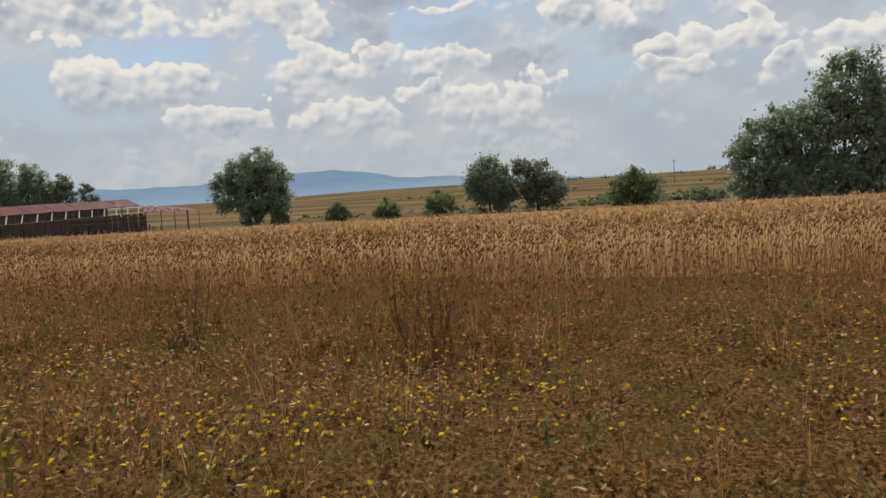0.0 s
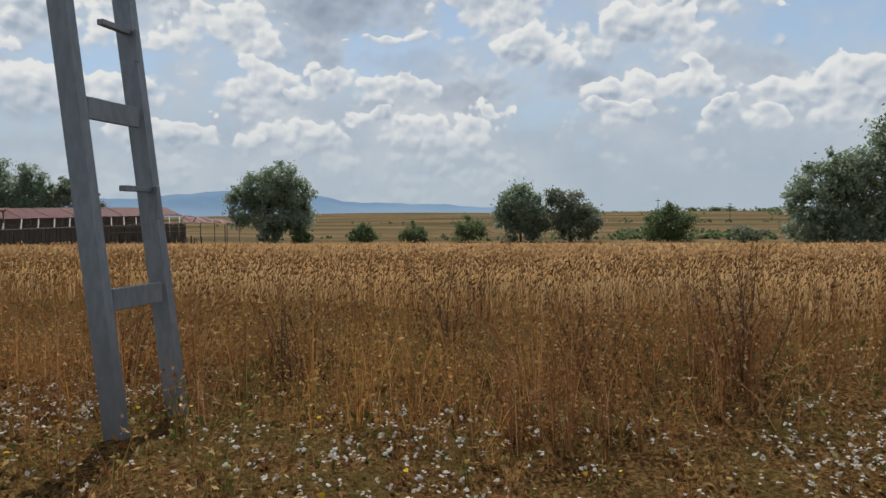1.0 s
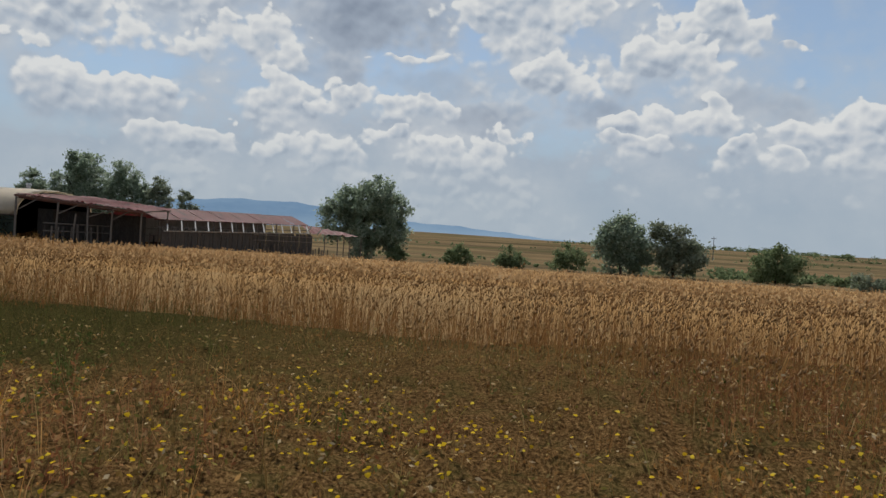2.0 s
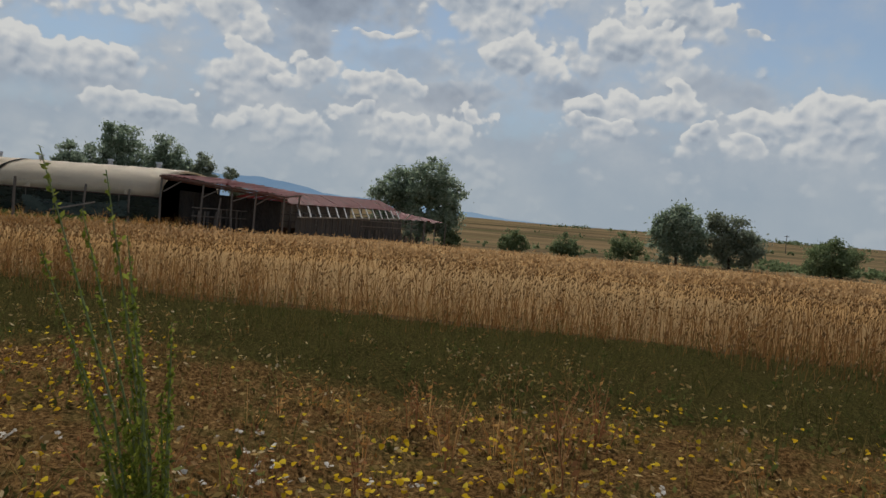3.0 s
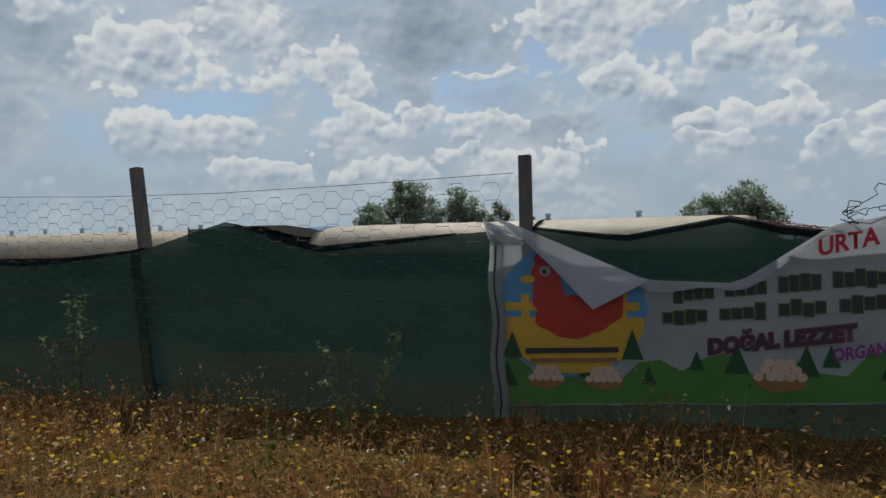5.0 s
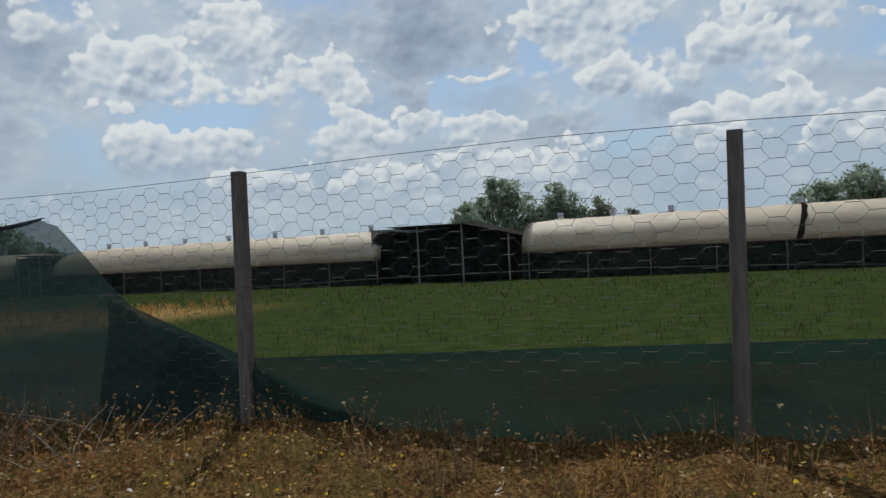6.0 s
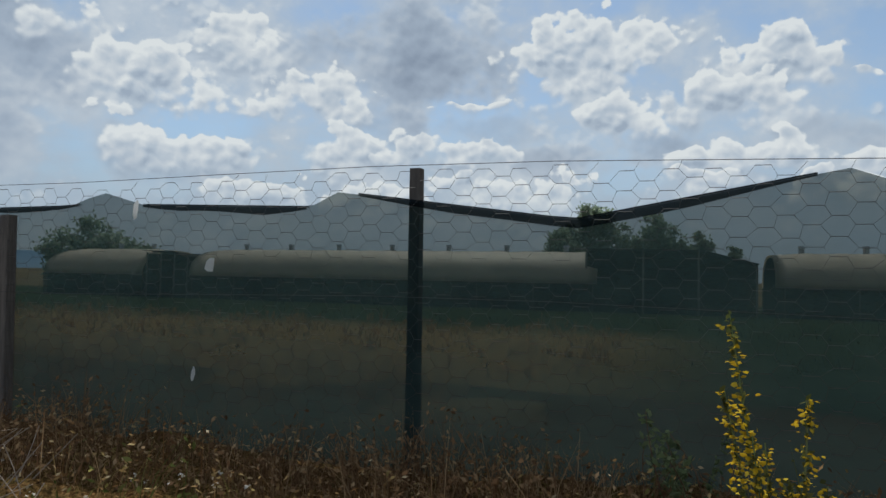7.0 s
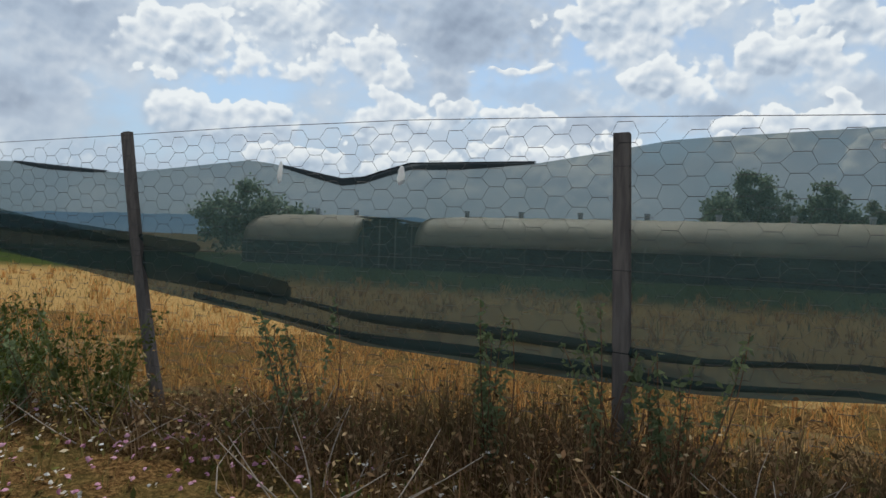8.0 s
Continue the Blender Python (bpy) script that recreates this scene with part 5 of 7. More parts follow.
class Banner:
    """Cloth hung between posts: place(s, h) gives a point on it, s along and h up, in metres."""

    def __init__(self, name, label, a, b, top, foot, seed, wave):
        self.a, self.b, self.top, self.foot, self.seed, self.wave = Vector(a), Vector(b), top, foot, seed, wave
        self.long = (self.b - self.a).length
        self.dir = (self.b - self.a).normalized()
        self.out = Vector((self.dir.y, -self.dir.x, 0))
        self.root = thing(name, *self.a.lerp(self.b, .5), label, "banner", "egg farm banners")
        self.o = Vector(self.root.location)
        bm = bmesh.new()
        n, m = int(self.long / .07), 18
        cols = []
        for i in range(n + 1):
            s = self.long * i / n
            t, f = top(s), foot(s)
            cols.append([bm.verts.new(self.place(s, f + (t - f) * j / m, 0)) for j in range(m + 1)])
        for p, q in zip(cols, cols[1:]):
            for j in range(m):
                bm.faces.new((p[j], q[j], q[j + 1], p[j + 1]))
        bmesh.ops.solidify(bm, geom=bm.faces[:], thickness=.004)
        part("cloth", bm, CANVAS, self.root, "white printed vinyl cloth", True)

    def place(self, s, h, lift):
        w = self.wave * (math.sin(s * 4.1 + self.seed + .6 * h) + .6 * math.sin(s * 9.3 + 2 * h + self.seed)) * (.5 + .5 * math.sin(h * 2 + 1))
        w += self.wave * .8 * noise.noise(Vector((s * 2.2, h * 1.7, self.seed)))
        return self.a + self.dir * s + self.out * (w + .008 + lift) + Vector((0, 0, h)) - self.o

    def area(self, name, outline, mat, lift, label="", cell=.05):
        """A printed patch: the outline (s, h) is filled with a grid laid on the cloth."""
        bm = bmesh.new()
        f = bm.faces.new([bm.verts.new((s, h, 0)) for s, h in outline])
        lo = [min(p[i] for p in outline) for i in (0, 1)]
        hi = [max(p[i] for p in outline) for i in (0, 1)]
        for axis in (0, 1):
            c = lo[axis] + cell
            while c < hi[axis]:
                co, no = [0, 0, 0], [0, 0, 0]
                co[axis], no[axis] = c, 1
                bmesh.ops.bisect_plane(bm, geom=bm.verts[:] + bm.edges[:] + bm.faces[:], plane_co=co, plane_no=no)
                c += cell
        bmesh.ops.triangulate(bm, faces=bm.faces[:])
        for v in bm.verts:
            s = min(max(v.co.x, .02), self.long - .02)
            h = min(max(v.co.y, self.foot(s) + .01), self.top(s) - .015)
            v.co = self.place(s, h, lift)
        bmesh.ops.dissolve_degenerate(bm, dist=.0005, edges=bm.edges[:])
        return part(name, bm, mat, self.root, label)

    def oval(self, name, s, h, rs, rh, mat, lift, lo=0.0, hi=math.tau, ragged=0.0, label=""):
        n = 26
        pts = []
        for i in range(n):
            a = lo + (hi - lo) * i / (n - (hi - lo < math.tau - .01))
            k = 1 + ragged * math.sin(a * 5 + s * 7) + ragged * .6 * math.sin(a * 9 + h)
            pts.append((s + rs * k * math.cos(a), h + rh * k * math.sin(a)))
        return self.area(name, pts, mat, lift, label)

    def words(self, text, s, h, size, mat, tilt=0.0, squeeze=1.0, lift=.012, fat=.035):
        me = text_mesh(text, size, fat)
        for v in me.vertices:
            x, y = v.co.x * squeeze, v.co.y
            ss = min(max(s + x, .02), self.long - .02)
            v.co = self.place(ss, min(h + y + x * tilt, self.top(ss) - .012), lift)
        me.materials.clear()
        me.materials.append(mat)
        ob = new("lettering", me)
        ob.parent = self.root
        tagged(ob, "printed words " + text.lower())

    def bars(self, s, h, length, tall, mat, edge, tilt=0.0, pieces=4):
        """A line of writing shown as solid bars with an outline."""
        e = .006
        rng = random.Random(int(s * 100 + h * 1000))
        a, n = s, pieces * 4
        step = length / n
        for i in range(n):
            if i % 5 == 4 and i < n - 1:
                continue
            a, b = s + step * i, s + step * (i + .8)
            lo, hi = h - rng.choice((0, 0, .18)) * tall + (a - s) * tilt, h + tall * rng.uniform(.72, 1.12) + (a - s) * tilt
            self.area("line_outline", [(a - e, lo - e), (b + e, lo - e), (b + e, hi + e), (a - e, hi + e)], edge, .005 + .0004 * (i % 3), cell=.09)
            self.area("line", [(a, lo), (b, lo), (b, hi), (a, hi)], mat, .010, cell=.09)

    def emblem(self, s, h, r, squash=1.0):
        """Round emblem: sky, corn-coloured ground, a plain red shape and a dark caption."""
        q = squash
        self.oval("emblem_sky", s, h, r * q, r, PRINT_BLUE, .005)
        self.oval("emblem_cloud", s + .45 * r * q, h + .5 * r, .2 * r * q, .12 * r, CANVAS, .010, ragged=.1)
        self.oval("emblem_ground", s, h - .12 * r, .97 * r * q, .82 * r, PRINT_YELLOW, .008, math.pi, math.tau)
        for k in (-.62, -.2, .25, .68):
            self.area("emblem_post", [(s + (k - .05) * r * q, h - .3 * r), (s + (k + .06) * r * q, h - .3 * r), (s + (k + .06) * r * q, h + .22 * r), (s + (k - .05) * r * q, h + .22 * r)], PRINT_YELLOW, .008)
        self.area("emblem_rail", [(s - .9 * r * q, h - .02 * r), (s + .9 * r * q, h - .02 * r), (s + .9 * r * q, h + .1 * r), (s - .9 * r * q, h + .1 * r)], PRINT_YELLOW, .0085)
        for du, dv, ru, rv, m, lift in ((.02, -.10, .50, .32, PRINT_RED, .012), (-.30, .22, .22, .34, PRINT_RED, .013), (-.34, .50, .20, .20, PRINT_RED, .014), (.50, .12, .20, .34, PRINT_RED, .0125), (-.36, .74, .13, .10, PRINT_CRIMSON, .0145),
                                        (-.58, .44, .10, .06, PRINT_YELLOW, .015), (-.34, .56, .075, .075, CANVAS, .0155), (-.35, .55, .035, .035, PRINT_BLACK, .0165)):
            self.oval("emblem_shape", s + du * r * q, h + dv * r, ru * r * q, rv * r, m, lift, ragged=.05 if ru > .15 else 0)
        self.area("caption", [(s - .62 * r * q, h - .66 * r), (s + .62 * r * q, h - .62 * r), (s + .62 * r * q, h - .54 * r), (s - .62 * r * q, h - .58 * r)], PRINT_BLACK, .012)
        self.area("caption", [(s - .55 * r * q, h - .80 * r), (s + .6 * r * q, h - .76 * r), (s + .6 * r * q, h - .69 * r), (s - .55 * r * q, h - .73 * r)], PRINT_BROWN, .012)
        for k, m in ((-.8, .3), (.8, .34)):
            self.area("printed_fir", [(s + (k - .14) * r * q, h - .72 * r), (s + (k + .14) * r * q, h - .72 * r), (s + k * r * q, h - .72 * r + m * 1.3 * r)], PRINT_DARK, .013)

    def eggs(self, s, h, r):
        rng = random.Random(int(s * 100))
        self.oval("egg_basket", s, h - .25 * r, r * 1.1, r * .55, PRINT_BROWN, .011, ragged=.05)
        for row, n in enumerate((5, 4, 3)):
            for k in range(n):
                self.oval("printed_egg", s + (k - (n - 1) / 2) * .42 * r + rng.uniform(-.05, .05) * r, h + (row * .30 - .15) * r, .22 * r, .19 * r, PRINT_EGG, .013 + row * .0006)

    def meadow(self, rise):
        """Green printed strip along the foot with ragged crown."""
        n = 24
        low = [(self.long * i / n, self.foot(self.long * i / n) + .01) for i in range(n + 1)]
        high = [(self.long * i / n, self.foot(self.long * i / n) + rise + .06 * math.sin(i * 1.9) + .04 * math.sin(i * .7 + 1)) for i in range(n, -1, -1)]
        self.area("printed_meadow", low + high, PRINT_GREEN, .004, "green printed meadow")
        rng = random.Random(7)
        for i in range(11):
            s = self.long * (i + rng.random()) / 11
            h = self.foot(s) + rise * rng.uniform(.5, 1.0)
            w = rng.uniform(.04, .07)
            self.area("printed_fir", [(s - w, h), (s + w, h), (s, h + w * 2.6)], PRINT_DARK, .007)


def build_banners():
    xa, xb = -69.12, -66.2

    def top(s):
        return float(np.interp(s, [0, .12, .9, 1.4, 1.9, 2.95], [1.42, 1.40, 1.06, 1.04, 1.36, 1.59]))

    def foot(s):
        return .30 + .045 * s

    b = Banner("roadside_banner", "sagging white egg farm banner with red lettering facing the road", (xa, fence_y(xa) - .10, 0), (xb, 4.52, 0), top, foot, 1.0, .018)
    b.meadow(.22)
    b.emblem(.47, .90, .41, 1.08)
    b.emblem(2.64, 1.08, .35, 1.0)
    b.words("URTA BULUNUR", 1.82, 1.205, .135, PRINT_CRIMSON, .20, .88, .016)
    b.bars(1.06, .955, 1.12, .08, PRINT_BLACK, PRINT_LIME, .09, 5)
    b.bars(1.00, .825, 1.24, .075, PRINT_BLACK, PRINT_LIME, .08, 5)
    b.words("DOĞAL LEZZET", 1.24, .652, .115, PRINT_MAGENTA, .126, .93, .016, .10)
    b.words("DOĞAL LEZZET", 1.24, .652, .115, PRINT_BLACK, .126, .93, .020)
    b.words("ORGANİK", 1.88, .625, .095, PRINT_PURPLE, .16, .82, .018)
    b.eggs(1.62, .55, .13)
    b.eggs(.32, .50, .10)
    b.eggs(.66, .50, .10)
    b.eggs(2.36, .55, .10)
    b.eggs(2.70, .57, .10)
    # loose white edge by the post, with a dark seam, and the crumpled flap over it
    bm = bmesh.new()
    prev = None
    for i in range(13):
        h = .24 + 1.16 * i / 12
        row = [bm.verts.new(b.place(0, h, .012) + Vector((dx + .06 - .03 * i / 12 + .012 * math.sin(i * 1.3), 0, 0))) for dx in (-.06, .0, .03)]
        if prev:
            for n in range(2):
                bm.faces.new((prev[n], prev[n + 1], row[n + 1], row[n]))
        prev = row
    bmesh.ops.solidify(bm, geom=bm.faces[:], thickness=.004)
    part("loose_edge", bm, CANVAS, b.root, "white loose edge of the cloth", True)
    bm = bmesh.new()
    for i in range(12):
        p, q = [b.place(0, .24 + 1.16 * k / 12, .022) + Vector((.04 - .03 * k / 12 + .012 * math.sin(k * 1.3), 0, 0)) for k in (i, i + 1)]
        bar(bm, p, q, .010, .005)
    part("seam", bm, PRINT_BLACK, b.root)
    bm = bmesh.new()
    grid = []
    for i in range(7):
        u = i / 6
        grid.append([bm.verts.new(b.place(0, 1.46 - .17 * u - .05 * v * (1 - u), .03 + .05 * noise.noise(Vector((u * 3, v * 3, 2)))) + Vector((-.06 + .05 * u + .28 * v * (.35 + .65 * u), 0, 0))) for v in (0, .25, .5, .75, 1)])
    for p, q in zip(grid, grid[1:]):
        for n in range(4):
            bm.faces.new((p[n], p[n + 1], q[n + 1], q[n]))
    bmesh.ops.solidify(bm, geom=bm.faces[:], thickness=.005)
    part("crumpled_flap", bm, CANVAS, b.root, "crumpled white flap at the post")
    # doubled edge where the two banners meet
    edge = [Vector((-66.22, 4.44, 1.60)) - b.o, Vector((-66.10, 4.43, 1.0)) - b.o, Vector((-65.97, 4.45, .50)) - b.o]
    bm = bmesh.new()
    for p, q in zip(edge, edge[1:]):
        bar(bm, p, q, .075, .014, bend=.01, cuts=4)
    part("folded_edge", bm, CANVAS, b.root, "white folded edge with a dark seam", True)
    bm = bmesh.new()
    for p, q in zip(edge, edge[1:]):
        bar(bm, p + Vector((.012, -.014, 0)), q + Vector((.012, -.014, 0)), .012, .006, bend=.01, cuts=4)
    part("seam", bm, PRINT_BLACK, b.root)
    # corner turned down, bare side out
    bm = bmesh.new()
    tri = [(-.02, 1.47), (.12, 1.42), (.92, 1.07), (.60, .90), (.36, 1.16), (.20, 1.32)]
    f = bm.faces.new([bm.verts.new(b.place(max(s, 0), h, .03 + .01 * i)) for i, (s, h) in enumerate(tri)])
    bmesh.ops.triangulate(bm, faces=[f])
    bmesh.ops.solidify(bm, geom=bm.faces[:], thickness=.006)
    part("turned_corner", bm, CANVAS, b.root, "white underside of the turned-down corner")
    bm = bmesh.new()
    prev = None
    for i in range(15):
        s = .85 + 1.2 * i / 14
        h = top(s)
        row = [bm.verts.new(b.place(s, h + .01, .0)), bm.verts.new(b.place(s, h + .015, .03)), bm.verts.new(b.place(s, h - .035 - .02 * math.sin(i), .035))]
        if prev:
            for j in range(2):
                bm.faces.new((prev[j], row[j], row[j + 1], prev[j + 1]))
        prev = row
    bmesh.ops.solidify(bm, geom=bm.faces[:], thickness=.004)
    part("turned_hem", bm, CANVAS, b.root, "white turned-over hem", True)

    def top2(s):
        return 1.63 - .10 * s + .025 * math.sin(s * 7) * (s > .5) - .06 * math.exp(-((s - 1.06) / .06) ** 2) + .03 * math.exp(-((s - 1.2) / .08) ** 2)

    def foot2(s):
        return .48 - .02 * s + .14 * float(ramp01(s, 1.5, 2.2))

    c = Banner("track_banner", "creased white egg farm banner along the farm track", (-66.16, 4.54, 0), (-65.08, 6.62, 0), top2, foot2, 4.0, .065)
    c.meadow(.20)
    c.emblem(.42, 1.06, .34, 1.0)
    c.emblem(1.92, .98, .27, .78)
    c.words("ORGANİK GÜNLÜK YUMURTA BULUNUR", .06, 1.425, .165, PRINT_CRIMSON, -.085, .64, .018)
    c.bars(.86, 1.13, .76, .075, PRINT_BLACK, PRINT_LIME, -.04, 4)
    c.bars(.80, .99, .88, .075, PRINT_BLACK, PRINT_LIME, -.04, 4)
    c.bars(.98, .86, .5, .055, PRINT_BLACK, PRINT_PURPLE, -.03, 3)
    c.eggs(.28, .63, .09)
    c.eggs(.58, .63, .09)
    c.eggs(1.25, .66, .12)
    # corner post of both fences
    post = thing("corner_post", -66.36, 5.12, 0, "tall grey timber corner post between the banners", "post")
    part("shaft", bar(bmesh.new(), (0, 0, -.3), (-.01, 0, 1.95), .125, sides=8, taper=.92, cuts=4), OLD_WOOD, post)
    for k in range(5):
        a = random.Random(k)
        p = [Vector((0, -.06, 1.7))]
        for _ in range(6):
            p.append(p[-1] + Vector((a.uniform(-.12, .02), a.uniform(-.03, .02), a.uniform(-.05, .07))))
        part("loose_wire", strand(p, .0025), WIRE, post)
    tang = thing("tangled_wire", -67.2, fence_y(-67.2), 1.4, "tangle of loose fence wire above the banner", "wire")
    a = random.Random(2)
    for k in range(4):
        p = [Vector((.02 * k, 0, 0))]
        for _ in range(9):
            p.append(p[-1] + Vector((a.uniform(-.06, .10), a.uniform(-.02, .02), a.uniform(-.03, .06))))
        part("strand", strand(p, .0025), WIRE, tang)


build_banners()


# ---- crops and weeds ----
def blades(rng, x, y, z, h, lean, width, bend=.5):
    """Stalks as narrow bent blades: two quads' worth of triangles each."""
    n = len(x)
    a = rng.uniform(0, math.tau, n)
    l = rng.normal(0, 1, n) * lean
    dx, dy = np.cos(a) * l * h, np.sin(a) * l * h
    b = rng.uniform(0, math.pi, n)
    wx, wy = np.cos(b) * width / 2, np.sin(b) * width / 2
    p = np.stack([x, y, z], 1)
    side = np.stack([wx, wy, np.zeros(n)], 1)
    mid = p + np.stack([dx * .4, dy * .4, h * .6], 1)
    tip = p + np.stack([dx, dy, h], 1)
    v = np.stack([p - side, p + side, mid - side * .8, mid + side * .8, tip], 1).reshape(-1, 3)
    i = np.arange(n)[:, None] * 5
    f = np.concatenate([i + np.array([[0, 1, 3]]), i + np.array([[0, 3, 2]]), i + np.array([[2, 3, 4]])])
    return v, f, tip


def flakes(rng, c, size, flat=.5):
    """Small leaves, husks or seed heads: one four-cornered chip each, as two triangles."""
    n = len(c)
    a = rng.normal(size=(n, 3))
    a[:, 2] *= flat
    a /= np.linalg.norm(a, axis=1)[:, None]
    b = np.cross(a, rng.normal(size=(n, 3)))
    b /= np.linalg.norm(b, axis=1)[:, None] + 1e-9
    s = np.reshape(size, (-1, 1)) * rng.uniform(.6, 1.3, (n, 1))
    v = np.stack([c - a * s, c + b * s * .45, c + a * s, c - b * s * .45], 1).reshape(-1, 3)
    i = np.arange(n)[:, None] * 4
    return v, np.concatenate([i + np.array([[0, 1, 2]]), i + np.array([[0, 2, 3]])])


def ears(rng, tip, dx, dy, length, width):
    """Wheat ears: slim four-sided spindles nodding over."""
    n = len(tip)
    d = np.stack([dx, dy, np.full(n, 1.0)], 1)
    d /= np.linalg.norm(d, axis=1)[:, None]
    a = rng.uniform(0, math.pi, n)
    u = np.stack([np.cos(a), np.sin(a), np.zeros(n)], 1)
    w = np.cross(d, u)
    l, r = length[:, None], width[:, None]
    m = tip + d * l * .4
    v = np.stack([tip, m + u * r, m + w * r, m - u * r, tip + d * l], 1).reshape(-1, 3)
    i = np.arange(n)[:, None] * 5
    f = np.concatenate([i + np.array([[0, 1, 2]]), i + np.array([[0, 2, 3]]), i + np.array([[0, 3, 1]]), i + np.array([[4, 2, 1]]), i + np.array([[4, 3, 2]]), i + np.array([[4, 1, 3]])])
    return v, f


def stuff(name, label, category, pieces, mat):
    vs, fs, k = [], [], 0
    for v, f in pieces:
        vs.append(v)
        fs.append(f + k)
        k += len(v)
    me = mesh_of(name, np.concatenate(vs), np.concatenate(fs), mat)
    return tagged(new(name, me), label, category, kind="stuff")


def on_track(x, y):
    return np.abs(x - drive_mid(y)) < drive_half(y) * .97


def lumps(x, y, s, seed):
    """Smooth uneven field between 0 and 1."""
    return .5 + .25 * np.sin(x * s + seed) * np.sin(y * s * 1.3 + seed * 2) + .25 * np.sin(x * s * 2.3 + 1.7 * np.sin(y * s + seed))


WHEAT = foliage("ripe_wheat", [(0, (.30, .182, .085)), (.4, (.345, .22, .108)), (.8, (.395, .26, .135)), (1, (.43, .30, .165))], (.31, .185, .082), .35, .55)
WHEAT_STALK = foliage("wheat_stalks", [(0, (.18, .084, .030)), (.5, (.24, .122, .043)), (1, (.30, .170, .064))], (.22, .105, .036), .4, .4)
DRY = foliage("dry_weeds", [(0, (.12, .050, .02)), (.3, (.27, .125, .047)), (.6, (.42, .225, .085)), (.8, (.53, .35, .155)), (.9, (.33, .29, .075)), (1, (.18, .17, .045))], (.10, .10, .03), .5, .3,
              side=[(-56, -27, (.15, .105, .03), .35), (-103, -85, (.12, .085, .045), .35), (-112, -103, (.12, .14, .045), .45)])
GREEN = foliage("green_weeds", [(0, (.04, .058, .015)), (.5, (.08, .10, .027)), (1, (.16, .17, .055))], (.14, .10, .035), .5, .35)
HUSK = foliage("seed_heads", [(0, (.16, .08, .034)), (.35, (.37, .22, .09)), (.6, (.45, .33, .12)), (.8, (.55, .40, .21)), (1, (.66, .54, .37))], (.15, .12, .045), .55, .25,
               side=[(-56, -27, (.24, .16, .05), .35), (-103, -85, (.16, .11, .06), .3)])
PASTURE = foliage("pasture_blades", [(0, (.017, .025, .008)), (.5, (.029, .040, .013)), (1, (.052, .055, .022))], (.055, .046, .018), .3, .35)
STRAW = foliage("straw_grass", [(0, (.22, .095, .030)), (.35, (.38, .185, .056)), (.7, (.49, .275, .095)), (.88, (.53, .345, .15)), (.94, (.18, .16, .05)), (1, (.13, .135, .04))], (.20, .12, .038), .55, .5)
OLIVE = foliage("olive_grass", [(0, (.042, .042, .012)), (.5, (.095, .085, .025)), (.8, (.19, .135, .045)), (1, (.09, .105, .03))], (.05, .058, .017), .7, .3)
LIME = foliage("lime_green_leaves", [(0, (.055, .068, .016)), (1, (.15, .16, .045))], None, 1, .4)
SPRING = foliage("bright_green_leaves", [(0, (.11, .14, .02)), (1, (.26, .28, .05))], None, 1, .5)
PALE_GREEN = foliage("pale_green_leaves", [(0, (.20, .22, .085)), (1, (.37, .38, .18))], None, 1, .45)
YELLOW = foliage("yellow_petals", [(0, (.40, .24, .012)), (.6, (.56, .37, .018)), (1, (.64, .47, .05))], None, 1, .3)
WHITE = foliage("white_umbels", [(0, (.34, .30, .24)), (.6, (.50, .46, .40)), (1, (.62, .59, .54))], None, 1, .25)
RUSTY = foliage("rusty_dead_leaves", [(0, (.095, .052, .028)), (.6, (.195, .115, .060)), (1, (.36, .25, .14))], None, 1, .25)
RUSSET = foliage("russet_forbs", [(0, (.14, .055, .026)), (.5, (.29, .13, .055)), (.85, (.40, .22, .095)), (1, (.50, .34, .17))], (.16, .075, .03), .6, .35)
# brown weeds darkened in the base colour for the net's shadow
SHADED_BROWN = foliage("shaded_brown_weeds", [(0, (.058, .035, .020)), (.6, (.12, .075, .040)), (1, (.21, .15, .075))], (.06, .06, .024), .8, .2)
PINK = foliage("pink_petals", [(0, (.40, .18, .26)), (1, (.58, .34, .42))], None, 1, .3)


def low_green(x, y):
    """A lush dark green hollow between the verge and the wheat."""
    return ramp01(x, -56.5, -50) * ramp01(-x, 26, 33) * ramp01(y + .3 * np.sin(x * .9), 3.9, 4.5) * ramp01(-y, -8.0, -7.6)


